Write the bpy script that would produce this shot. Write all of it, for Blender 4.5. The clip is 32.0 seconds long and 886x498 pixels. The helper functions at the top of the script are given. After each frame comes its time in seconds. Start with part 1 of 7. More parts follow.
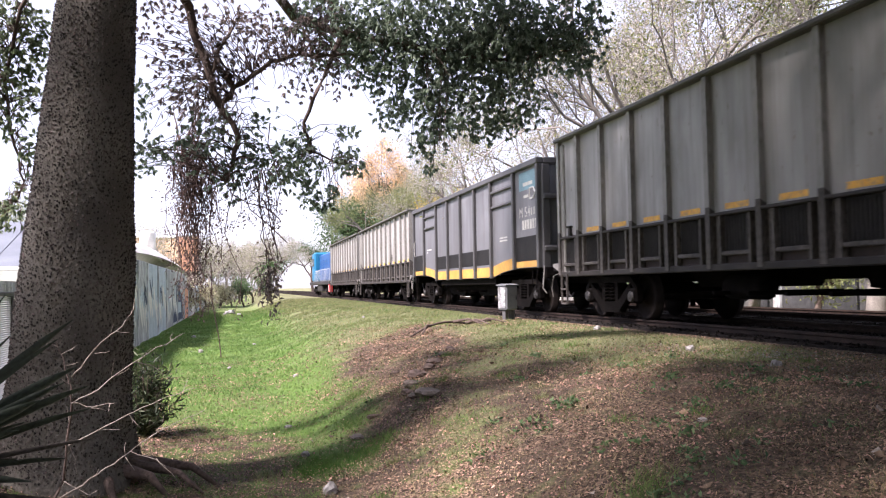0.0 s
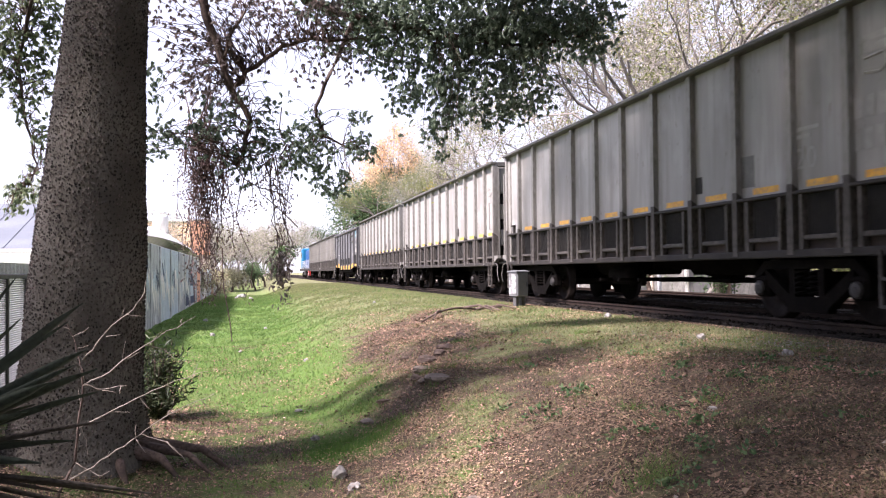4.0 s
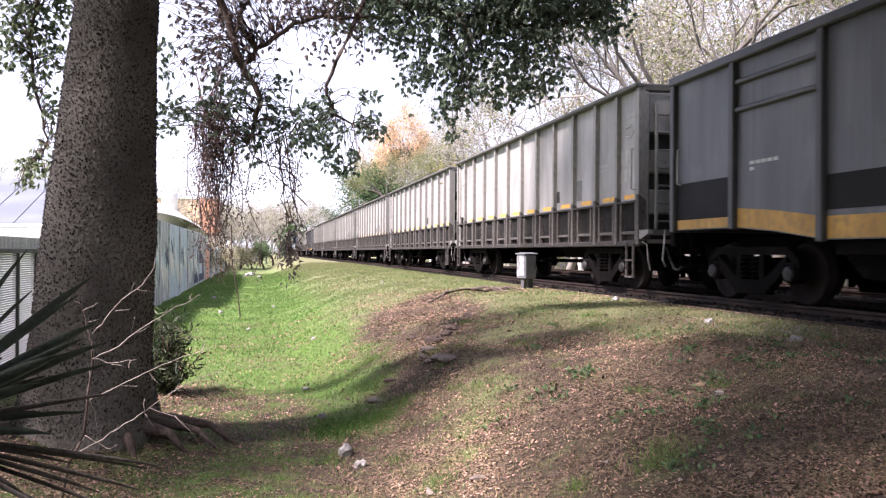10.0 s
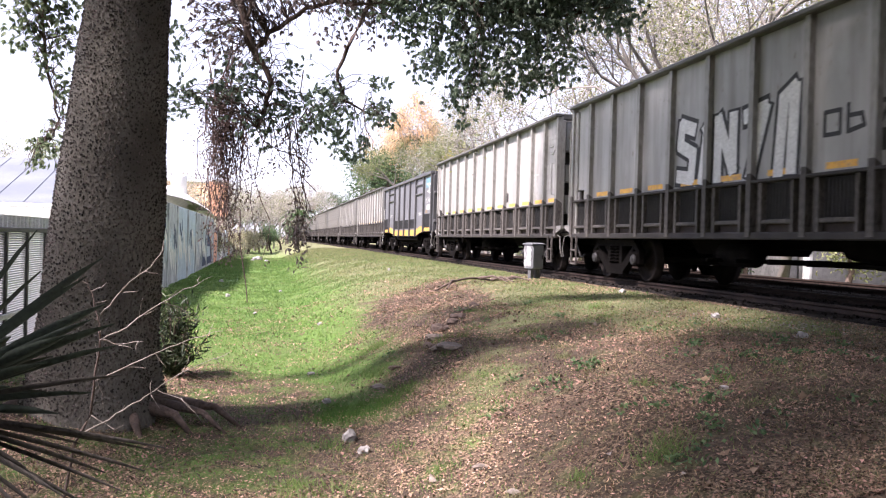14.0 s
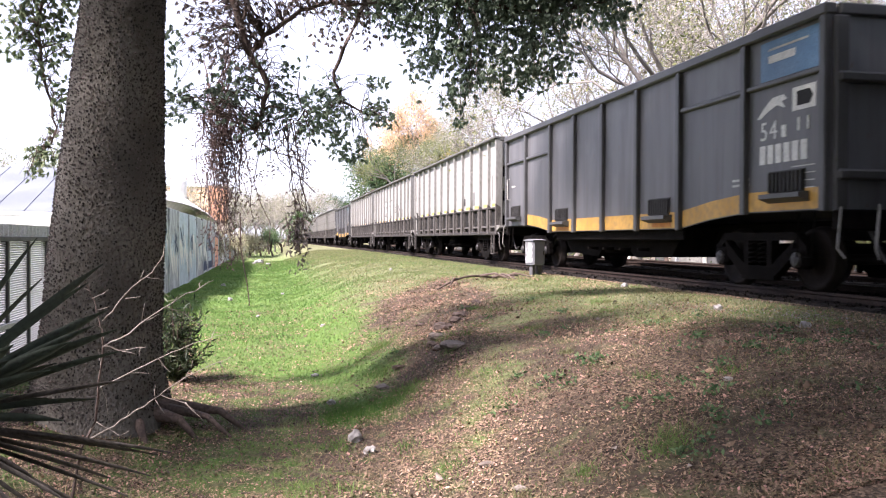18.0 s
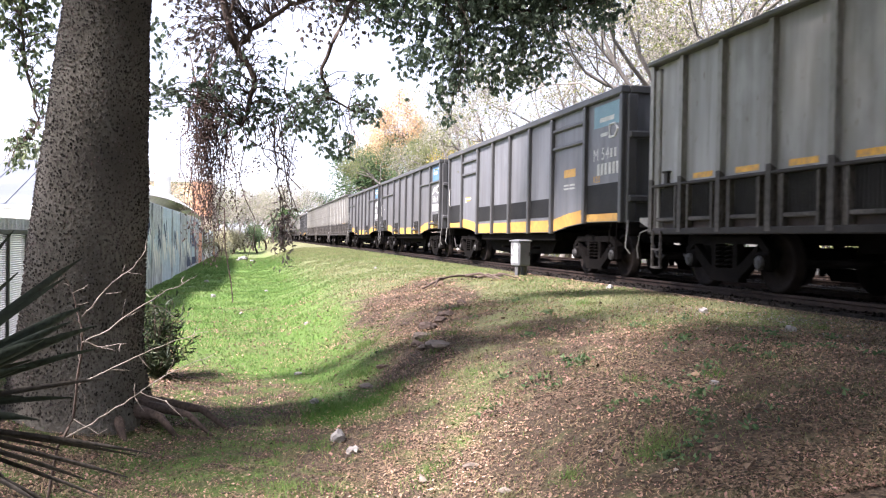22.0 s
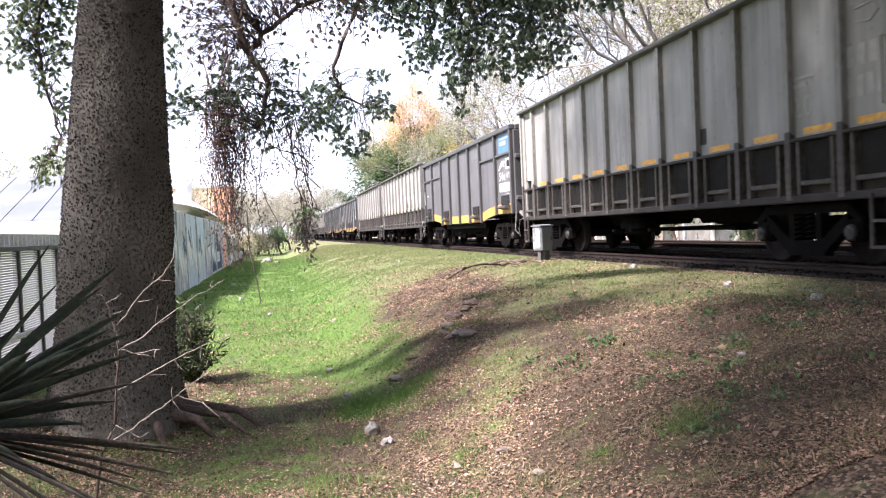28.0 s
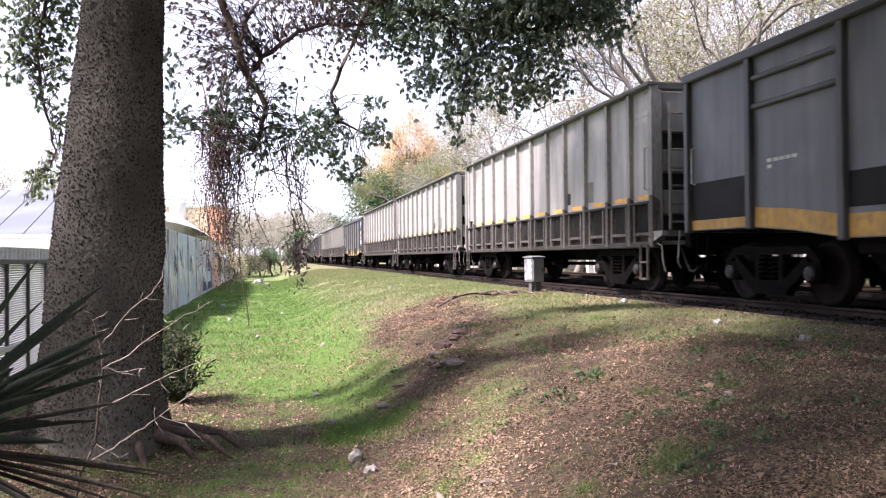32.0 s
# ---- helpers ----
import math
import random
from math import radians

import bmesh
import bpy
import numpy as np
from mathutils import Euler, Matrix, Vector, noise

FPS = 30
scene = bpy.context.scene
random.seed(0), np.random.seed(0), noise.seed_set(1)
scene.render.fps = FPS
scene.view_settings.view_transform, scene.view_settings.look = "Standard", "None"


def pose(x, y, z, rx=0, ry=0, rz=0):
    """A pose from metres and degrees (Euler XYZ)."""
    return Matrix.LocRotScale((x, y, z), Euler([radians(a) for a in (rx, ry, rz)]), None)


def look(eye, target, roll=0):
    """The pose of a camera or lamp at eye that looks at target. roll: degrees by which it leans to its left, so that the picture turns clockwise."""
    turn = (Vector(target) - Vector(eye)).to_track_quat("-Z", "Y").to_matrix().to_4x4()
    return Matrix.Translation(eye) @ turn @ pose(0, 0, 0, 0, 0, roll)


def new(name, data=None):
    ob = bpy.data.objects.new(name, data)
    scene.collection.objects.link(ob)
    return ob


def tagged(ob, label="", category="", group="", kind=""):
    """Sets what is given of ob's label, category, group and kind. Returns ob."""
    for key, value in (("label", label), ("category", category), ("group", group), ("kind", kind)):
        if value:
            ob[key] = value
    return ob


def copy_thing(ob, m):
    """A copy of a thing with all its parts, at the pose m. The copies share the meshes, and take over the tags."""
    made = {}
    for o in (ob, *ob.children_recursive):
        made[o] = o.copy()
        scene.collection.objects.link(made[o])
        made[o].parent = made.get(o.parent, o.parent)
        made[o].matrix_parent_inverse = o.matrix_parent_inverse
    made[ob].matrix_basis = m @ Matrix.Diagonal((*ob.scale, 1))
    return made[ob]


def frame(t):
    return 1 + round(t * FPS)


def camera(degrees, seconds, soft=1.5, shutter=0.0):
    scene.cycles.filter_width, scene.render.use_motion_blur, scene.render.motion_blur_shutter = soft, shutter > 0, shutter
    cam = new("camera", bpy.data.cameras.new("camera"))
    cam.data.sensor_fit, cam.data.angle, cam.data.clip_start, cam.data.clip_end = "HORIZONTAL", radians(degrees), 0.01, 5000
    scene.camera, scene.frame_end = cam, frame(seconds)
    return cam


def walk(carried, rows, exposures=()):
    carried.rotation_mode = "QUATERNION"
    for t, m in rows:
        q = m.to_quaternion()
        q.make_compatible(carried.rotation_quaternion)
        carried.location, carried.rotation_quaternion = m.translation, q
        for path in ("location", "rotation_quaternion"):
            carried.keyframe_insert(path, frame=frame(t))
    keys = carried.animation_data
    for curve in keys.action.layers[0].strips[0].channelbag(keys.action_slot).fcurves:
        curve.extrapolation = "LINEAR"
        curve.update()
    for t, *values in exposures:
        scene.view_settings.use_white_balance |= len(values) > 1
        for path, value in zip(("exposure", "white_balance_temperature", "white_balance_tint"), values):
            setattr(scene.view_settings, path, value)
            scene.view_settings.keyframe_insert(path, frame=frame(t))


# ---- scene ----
cam = camera(56.0, 32.0, 1.15, 0.2)
PATH = [
    (0, pose(-0.006, -0.020, 0.626, 92.50, 1.00, -13.84)),
    (0.5, pose(-0.005, -0.022, 0.631, 92.27, 0.75, -13.58)),
    (1, pose(-0.002, -0.017, 0.632, 91.99, 0.94, -13.36)),
    (1.5, pose(-0.006, -0.021, 0.631, 91.89, 0.78, -13.42)),
    (2, pose(-0.007, -0.016, 0.624, 91.79, 0.80, -13.26)),
    (2.5, pose(0.002, -0.008, 0.629, 91.74, 1.26, -12.90)),
    (4.5, pose(0.004, -0.012, 0.627, 91.30, 0.34, -13.10)),
    (5, pose(0.003, -0.012, 0.621, 90.90, 1.01, -13.11)),
    (5.5, pose(0.002, -0.013, 0.619, 90.56, 0.55, -12.92)),
    (6, pose(-0.002, -0.007, 0.619, 90.05, 0.38, -12.44)),
    (6.5, pose(0.000, -0.007, 0.621, 90.44, 0.44, -12.67)),
    (7, pose(0.000, -0.009, 0.620, 90.52, 0.57, -12.36)),
    (7.5, pose(0.001, -0.012, 0.626, 90.76, -0.03, -12.56)),
    (8, pose(-0.002, -0.007, 0.619, 90.77, -0.30, -12.29)),
    (8.5, pose(-0.001, -0.009, 0.620, 90.75, -0.26, -12.37)),
    (9, pose(-0.004, -0.006, 0.621, 90.53, -0.53, -12.09)),
    (9.5, pose(-0.001, -0.008, 0.620, 90.44, -0.38, -12.41)),
    (10, pose(0.000, -0.006, 0.619, 90.26, -0.37, -12.52)),
    (10.5, pose(-0.001, -0.007, 0.616, 90.10, -0.50, -12.32)),
    (11, pose(0.001, -0.007, 0.622, 90.54, -0.67, -12.76)),
    (11.5, pose(0.003, -0.009, 0.619, 90.12, -0.83, -12.66)),
    (12, pose(-0.001, -0.010, 0.620, 90.18, -0.69, -12.12)),
    (12.5, pose(-0.002, 0.000, 0.621, 90.04, -0.86, -12.25)),
    (13, pose(-0.000, -0.005, 0.622, 89.73, -1.35, -12.57)),
    (13.5, pose(-0.003, 0.000, 0.623, 89.58, -1.52, -12.43)),
    (14, pose(-0.003, -0.003, 0.622, 89.44, -1.61, -12.01)),
    (14.5, pose(-0.003, -0.001, 0.619, 89.24, -1.78, -11.80)),
    (16.5, pose(-0.006, -0.002, 0.620, 89.12, -1.68, -11.58)),
    (17, pose(0.001, -0.003, 0.617, 89.22, -0.90, -11.68)),
    (17.5, pose(0.002, -0.002, 0.619, 89.08, -0.28, -11.98)),
    (18, pose(0.001, -0.003, 0.619, 89.35, -0.19, -11.94)),
    (18.5, pose(0.001, -0.006, 0.617, 89.32, -0.34, -11.84)),
    (19, pose(-0.000, 0.008, 0.618, 89.12, -0.06, -12.06)),
    (19.5, pose(0.002, 0.062, 0.619, 89.56, -0.19, -12.78)),
    (20, pose(-0.000, 0.061, 0.618, 89.35, -0.62, -12.65)),
    (20.5, pose(-0.000, 0.058, 0.615, 89.35, -0.69, -12.81)),
    (21, pose(-0.003, 0.063, 0.614, 89.34, -0.78, -12.97)),
    (21.5, pose(0.002, 0.069, 0.614, 88.97, -1.02, -12.94)),
    (22, pose(-0.001, 0.062, 0.616, 89.32, -1.03, -12.97)),
    (22.5, pose(-0.003, 0.061, 0.615, 89.14, -1.05, -12.80)),
    (23, pose(0.001, 0.060, 0.615, 89.15, -1.16, -12.80)),
    (23.5, pose(0.002, 0.062, 0.614, 88.64, -1.29, -12.69)),
    (24, pose(0.003, 0.063, 0.615, 88.77, -1.10, -12.83)),
    (24.5, pose(0.009, 0.058, 0.610, 89.29, 0.61, -12.74)),
    (25, pose(0.006, 0.056, 0.604, 88.41, 1.84, -13.72)),
    (25.5, pose(-0.006, 0.055, 0.624, 89.97, 1.20, -13.14)),
    (27.5, pose(-0.002, -0.032, 0.612, 88.84, 2.74, -11.59)),
    (28, pose(-0.004, -0.023, 0.614, 88.68, 2.51, -11.46)),
    (28.5, pose(0.004, -0.027, 0.612, 88.61, 2.42, -11.63)),
    (29, pose(0.001, -0.023, 0.606, 88.02, 2.11, -11.84)),
    (29.5, pose(-0.000, -0.019, 0.618, 89.58, 0.91, -11.88)),
    (30, pose(-0.002, -0.019, 0.616, 90.48, 0.55, -11.49)),
    (30.5, pose(0.000, -0.022, 0.618, 90.43, 0.62, -11.93)),
    (31, pose(-0.003, -0.023, 0.622, 90.60, 0.42, -11.65)),
    (31.5, pose(0.002, -0.022, 0.625, 90.98, 0.67, -11.95)),
    (32, pose(0.005, -0.027, 0.621, 90.57, 0.48, -11.98)),
]
EXPOSURE = [(0, 1.65, 6120, 29), (6, 1.81, 6100, 31), (11, 1.84, 6080, 30), (19, 2.01, 6050, 27), (25, 2.12, 6010, 22), (32, 1.86, 6100, 29)]
walk(cam, PATH, EXPOSURE)

# ---- world, sun ----
SUN = Vector((-0.61, -0.19, 0.77)).normalized()
world = bpy.data.worlds.new("sky")
scene.world = world
world.use_nodes = True
wn, wl = world.node_tree.nodes, world.node_tree.links
sky = wn.new("ShaderNodeTexSky")
sky.sky_type, sky.sun_disc = "NISHITA", False
sky.sun_elevation = math.asin(SUN.z)
sky.sun_rotation = math.atan2(SUN.x, SUN.y)
sky.air_density, sky.dust_density, sky.ozone_density = 1.0, 1.5, 1.0
haze = wn.new("ShaderNodeMix")
haze.data_type = "RGBA"
haze.inputs[0].default_value = 0.62
haze.inputs[7].default_value = (4.7, 4.8, 5.0, 1)   # thin bright cloud over the whole sky
wl.new(sky.outputs[0], haze.inputs[6])
wl.new(haze.outputs[2], wn["Background"].inputs[0])
wn["Background"].inputs[1].default_value = 0.0972
lamp = bpy.data.lights.new("sun", "SUN")
lamp.energy, lamp.angle, lamp.color = 5.0, radians(6.5), (1.0, 0.93, 0.82)
sun = new("sun", lamp)
sun.matrix_world = look(SUN * 60, (0, 0, 0))

# ---- materials ----


def surface(name, c1, c2, scale=3.0, rough=0.7, bump=0.2, metal=0.0, fine=60.0, c3=None, spread=0.5, stretch=(1, 1, 1), island=0.0, obj=0.0, coords="Object", spec=0.4, translucent=0.0, bump_scale=None):
    """A procedural surface: two tones by a large noise, a third by a fine one, with relief from the fine one."""
    m = bpy.data.materials.new(name)
    m.use_nodes = True
    n, l = m.node_tree.nodes, m.node_tree.links
    b = n["Principled BSDF"]
    tc, mp = n.new("ShaderNodeTexCoord"), n.new("ShaderNodeMapping")
    mp.inputs["Scale"].default_value = stretch
    l.new(tc.outputs[coords], mp.inputs[0])
    big, small = n.new("ShaderNodeTexNoise"), n.new("ShaderNodeTexNoise")
    big.inputs["Scale"].default_value, big.inputs["Detail"].default_value = scale, 5
    small.inputs["Scale"].default_value, small.inputs["Detail"].default_value = fine, 3
    l.new(mp.outputs[0], big.inputs[0])
    l.new(mp.outputs[0], small.inputs[0])
    ramp = n.new("ShaderNodeValToRGB")
    ramp.color_ramp.elements[0].position, ramp.color_ramp.elements[1].position = 0.5 - spread / 2 * 0.6, 0.5 + spread / 2 * 0.6
    ramp.color_ramp.elements[0].color, ramp.color_ramp.elements[1].color = (*c1, 1), (*c2, 1)
    l.new(big.outputs[0], ramp.inputs[0])
    out = ramp.outputs[0]
    mix = n.new("ShaderNodeMix")
    mix.data_type = "RGBA"
    r2 = n.new("ShaderNodeValToRGB")
    r2.color_ramp.elements[0].position, r2.color_ramp.elements[1].position = 0.42, 0.72
    l.new(small.outputs[0], r2.inputs[0])
    l.new(r2.outputs[0], mix.inputs[0])
    l.new(out, mix.inputs[6])
    mix.inputs[7].default_value = (*(c3 or [x * 0.72 for x in c1]), 1)
    out = mix.outputs[2]
    if island or obj:
        if island:
            src = n.new("ShaderNodeNewGeometry").outputs["Random Per Island"]
        else:
            src = n.new("ShaderNodeObjectInfo").outputs["Random"]
        hsv, mr = n.new("ShaderNodeHueSaturation"), n.new("ShaderNodeMapRange")
        k = island or obj
        mr.inputs[3].default_value, mr.inputs[4].default_value = 1 - k, 1 + k
        l.new(src, mr.inputs[0])
        l.new(mr.outputs[0], hsv.inputs["Value"])
        mh = n.new("ShaderNodeMapRange")
        mh.inputs[3].default_value, mh.inputs[4].default_value = 0.5 + 0.06 * k, 0.5 - 0.06 * k
        l.new(src, mh.inputs[0])
        l.new(mh.outputs[0], hsv.inputs["Hue"])
        l.new(out, hsv.inputs["Color"])
        out = hsv.outputs[0]
    l.new(out, b.inputs["Base Color"])
    b.inputs["Roughness"].default_value, b.inputs["Metallic"].default_value = rough, metal
    b.inputs["Specular IOR Level"].default_value = spec
    if bump:
        bp = n.new("ShaderNodeBump")
        bp.inputs["Strength"].default_value, bp.inputs["Distance"].default_value = bump, 0.02
        l.new(small.outputs[0], bp.inputs["Height"])
        l.new(bp.outputs[0], b.inputs["Normal"])
    if translucent:
        t, ms = n.new("ShaderNodeBsdfTranslucent"), n.new("ShaderNodeMixShader")
        l.new(out, t.inputs[0])
        ms.inputs[0].default_value = translucent
        l.new(b.outputs[0], ms.inputs[1])
        l.new(t.outputs[0], ms.inputs[2])
        l.new(ms.outputs[0], n["Material Output"].inputs[0])
    return m


def weathered(name, c1, c2, dirt, pale, rough=0.6, **kw):
    """Old wagon paint: surface() with rain streaks, scuffed pale blotches and dents, different on every sheet."""
    m = surface(name, c1, c2, 0.7, rough, 0.04, fine=2.6, stretch=(1, 1, 0.45), **kw)
    n, l = m.node_tree.nodes, m.node_tree.links
    b, tc, info = n["Principled BSDF"], n.new("ShaderNodeTexCoord"), n.new("ShaderNodeObjectInfo")
    out = b.inputs["Base Color"].links[0].from_socket
    shift = n.new("ShaderNodeMath")
    shift.operation = "MULTIPLY"
    shift.inputs[1].default_value = 80
    l.new(info.outputs["Random"], shift.inputs[0])

    def layer(scale, stretch, p0, p1, top, colour, below):
        mp, tx, r, mix = n.new("ShaderNodeMapping"), n.new("ShaderNodeTexNoise"), n.new("ShaderNodeValToRGB"), n.new("ShaderNodeMix")
        mp.inputs["Scale"].default_value = stretch
        l.new(tc.outputs["Object"], mp.inputs[0])
        l.new(shift.outputs[0], mp.inputs["Location"])
        tx.inputs["Scale"].default_value, tx.inputs["Detail"].default_value = scale, 6
        l.new(mp.outputs[0], tx.inputs[0])
        e = r.color_ramp.elements
        e[0].position, e[1].position, e[0].color, e[1].color = p0, p1, (0, 0, 0, 1), (top, top, top, 1)
        l.new(tx.outputs[0], r.inputs[0])
        mix.data_type = "RGBA"
        mix.inputs[7].default_value = (*colour, 1)
        l.new(r.outputs[0], mix.inputs[0])
        l.new(below, mix.inputs[6])
        return mix.outputs[2]

    out = layer(3.2, (1, 1, 0.07), 0.45, 0.75, 0.75, dirt, out)
    out = layer(9.0, (1, 1, 0.05), 0.52, 0.75, 0.5, dirt, out)
    out = layer(0.9, (1, 1, 0.8), 0.58, 0.74, 0.55, pale, out)
    out = layer(14.0, (1, 1, 0.4), 0.66, 0.72, 0.6, (0.11, 0.075, 0.05), out)
    l.new(out, b.inputs["Base Color"])
    dent, bp = n.new("ShaderNodeTexNoise"), n.new("ShaderNodeBump")
    dent.inputs["Scale"].default_value = 1.6
    l.new(tc.outputs["Object"], dent.inputs[0])
    bp.inputs["Strength"].default_value, bp.inputs["Distance"].default_value = 0.3, 0.03
    l.new(dent.outputs[0], bp.inputs["Height"])
    l.new(bp.outputs[0], b.inputs["Normal"])
    return m


def leafy(name, c1, c2, translucent=0.35, island=0.45, rough=0.55):
    return surface(name, c1, c2, 1.5, rough, 0, fine=9, c3=[(a + b) / 2 for a, b in zip(c1, c2)], island=island, translucent=translucent, spec=0.3)


GREY = weathered("weathered_grey_paint", (0.225, 0.222, 0.207), (0.31, 0.306, 0.288), (0.15, 0.143, 0.128), (0.4, 0.4, 0.39), c3=(0.335, 0.33, 0.314))
# dusty grey, darkened far below GREY: the lower side's shade is in the colour
GREY_LOW = surface("dusty_shaded_grey_paint", (0.016, 0.014, 0.0125), (0.036, 0.031, 0.027), 2.2, 0.8, 0.12, fine=30, c3=(0.022, 0.019, 0.016), stretch=(1, 1, 0.5))
GREY_RIB = surface("grey_rib_paint", (0.19, 0.186, 0.172), (0.26, 0.255, 0.238), 1.2, 0.62, 0.06, fine=24, c3=(0.16, 0.155, 0.135), stretch=(1, 1, 0.3))
# grime and rust, with the shade below the ledge put into both colours
FRAME = surface("grimy_shaded_frame_paint", (0.05, 0.045, 0.04), (0.1, 0.09, 0.08), 2.0, 0.8, 0.12, fine=25, c3=(0.026, 0.023, 0.02), stretch=(1, 1, 0.5))
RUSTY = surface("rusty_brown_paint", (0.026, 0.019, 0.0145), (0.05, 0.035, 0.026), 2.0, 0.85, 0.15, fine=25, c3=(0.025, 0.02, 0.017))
PATCH = surface("dull_patch_paint", (0.12, 0.122, 0.115), (0.16, 0.16, 0.148), 3, 0.7, 0.05)
CAP = surface("bearing_cap_steel", (0.016, 0.015, 0.0145), (0.034, 0.032, 0.03), 9, 0.6, 0.2)
WORN = surface("worn_bare_steel", (0.13, 0.125, 0.115), (0.24, 0.23, 0.21), 5, 0.6, 0.1)
RIM = surface("dark_rim_paint", (0.07, 0.07, 0.065), (0.12, 0.118, 0.105), 2.0, 0.65, 0.1)
BLACKED = surface("black_grille", (0.016, 0.015, 0.014), (0.03, 0.028, 0.025), 4, 0.75, 0.1)
ORANGE = surface("orange_marking", (0.66, 0.32, 0.03), (0.76, 0.42, 0.06), 6, 0.6, 0.02, fine=14, c3=(0.4, 0.25, 0.1))
CHAR = weathered("charcoal_paint", (0.09, 0.093, 0.101), (0.138, 0.143, 0.153), (0.065, 0.064, 0.064), (0.18, 0.186, 0.196), 0.5, c3=(0.118, 0.121, 0.129))
CHAR_BLUE = weathered("blue_grey_paint", (0.066, 0.067, 0.07), (0.105, 0.106, 0.11), (0.05, 0.048, 0.048), (0.135, 0.137, 0.143), 0.5, c3=(0.098, 0.097, 0.099))
CHAR_RIB = surface("charcoal_rib_paint", (0.042, 0.042, 0.043), (0.066, 0.066, 0.067), 1.5, 0.5, 0.06, fine=22, c3=(0.05, 0.05, 0.05))
CHAR_LOW = surface("black_lower_paint", (0.008, 0.008, 0.008), (0.016, 0.0155, 0.015), 2, 0.7, 0.1, spec=0.2)
RUST_ORANGE = surface("rusty_orange_paint", (0.36, 0.13, 0.02), (0.46, 0.2, 0.03), 4, 0.7, 0.08, fine=16, c3=(0.24, 0.1, 0.03))
YELLOW = surface("yellow_band_paint", (0.40, 0.215, 0.035), (0.5, 0.29, 0.06), 1.5, 0.6, 0.05, fine=9, c3=(0.3, 0.18, 0.06))
# grimy iron and wheel steel, near-black: shade under the wagons is in the colour
IRON = surface("grimy_shaded_iron", (0.0035, 0.003, 0.0027), (0.009, 0.0075, 0.0065), 5, 0.9, 0.35, fine=40, spec=0.06)
WHEEL = surface("shaded_wheel_steel", (0.009, 0.007, 0.006), (0.019, 0.015, 0.0125), 6, 0.75, 0.15, spec=0.1)
BLUE = surface("locomotive_blue", (0.006, 0.06, 0.2), (0.01, 0.09, 0.28), 1.5, 0.4, 0.03)
CYAN = surface("locomotive_cyan", (0.01, 0.14, 0.27), (0.015, 0.18, 0.33), 1.5, 0.4, 0.03)
RED = surface("red_stripe", (0.5, 0.03, 0.03), (0.6, 0.05, 0.04), 3, 0.5, 0.03)
WHITE = surface("faded_white_marking", (0.55, 0.55, 0.53), (0.68, 0.68, 0.65), 6, 0.6, 0.03, fine=50, c3=(0.36, 0.36, 0.34))
DIM = surface("nearly_worn_off_marking", (0.27, 0.268, 0.25), (0.36, 0.357, 0.335), 6, 0.7, 0.03, fine=50, c3=(0.3, 0.298, 0.28))
FAINT = surface("worn_pale_marking", (0.36, 0.36, 0.33), (0.5, 0.5, 0.46), 6, 0.7, 0.03, fine=50, c3=(0.28, 0.28, 0.25))
TEAL = surface("teal_panel", (0.10, 0.2, 0.235), (0.13, 0.25, 0.28), 3, 0.5, 0.03)
SKYBLUE = surface("blue_panel", (0.05, 0.13, 0.24), (0.08, 0.18, 0.3), 3, 0.5, 0.03)
SPRAY = surface("black_spray_paint", (0.02, 0.02, 0.02), (0.03, 0.03, 0.03), 5, 0.7, 0)
GLASS = surface("dark_window_glass", (0.012, 0.014, 0.018), (0.02, 0.022, 0.026), 3, 0.08, 0, spec=0.6)

BARK = surface("grey_corky_bark", (0.075, 0.068, 0.056), (0.175, 0.162, 0.133), 1.6, 0.9, 0.9, fine=38, c3=(0.075, 0.066, 0.055), stretch=(1, 1, 0.8))
ROOT = surface("brown_root_bark", (0.07, 0.05, 0.04), (0.125, 0.09, 0.072), 6, 0.9, 0.6, fine=35)
THORN = surface("dark_thorn_bark", (0.016, 0.0135, 0.012), (0.12, 0.1, 0.084), 9, 0.85, 0.3, island=0.6)
TWIG = surface("brown_twig", (0.065, 0.045, 0.036), (0.13, 0.095, 0.075), 8, 0.85, 0.3)
PALE_WOOD = surface("pale_bare_wood", (0.17, 0.152, 0.135), (0.29, 0.265, 0.235), 3, 0.85, 0.3)
DRY = surface("pale_dry_twig", (0.2, 0.17, 0.14), (0.32, 0.275, 0.23), 8, 0.8, 0.2)
VINE = surface("reddish_dry_vine", (0.09, 0.06, 0.052), (0.16, 0.11, 0.095), 10, 0.85, 0.2)
LEAF = leafy("dark_palmate_leaf", (0.13, 0.175, 0.125), (0.21, 0.27, 0.19), 0.65)
LEAF_LIGHT = leafy("lit_green_leaf", (0.11, 0.15, 0.085), (0.18, 0.225, 0.125), 0.5)
LEAF_BROWN = leafy("withered_brown_leaf", (0.16, 0.13, 0.12), (0.25, 0.21, 0.185), 0.5)
LEAF_OLIVE = leafy("olive_tan_leaf", (0.27, 0.26, 0.15), (0.4, 0.38, 0.24), 0.4, 0.3)
LEAF_RED = leafy("dry_red_brown_leaf", (0.11, 0.08, 0.07), (0.19, 0.135, 0.115), 0.45)
LEAF_WEED = leafy("bright_weed_leaf", (0.065, 0.12, 0.05), (0.11, 0.18, 0.075), 0.35)
LEAF_TAN = leafy("tan_autumn_leaf", (0.37, 0.345, 0.295), (0.51, 0.475, 0.41), 0.45, 0.3)
LEAF_YELGREEN = leafy("yellow_green_leaf", (0.16, 0.19, 0.075), (0.26, 0.275, 0.115), 0.4, 0.3)
LEAF_ORANGE = leafy("orange_autumn_leaf", (0.66, 0.45, 0.25), (0.78, 0.58, 0.36), 0.45, 0.2)
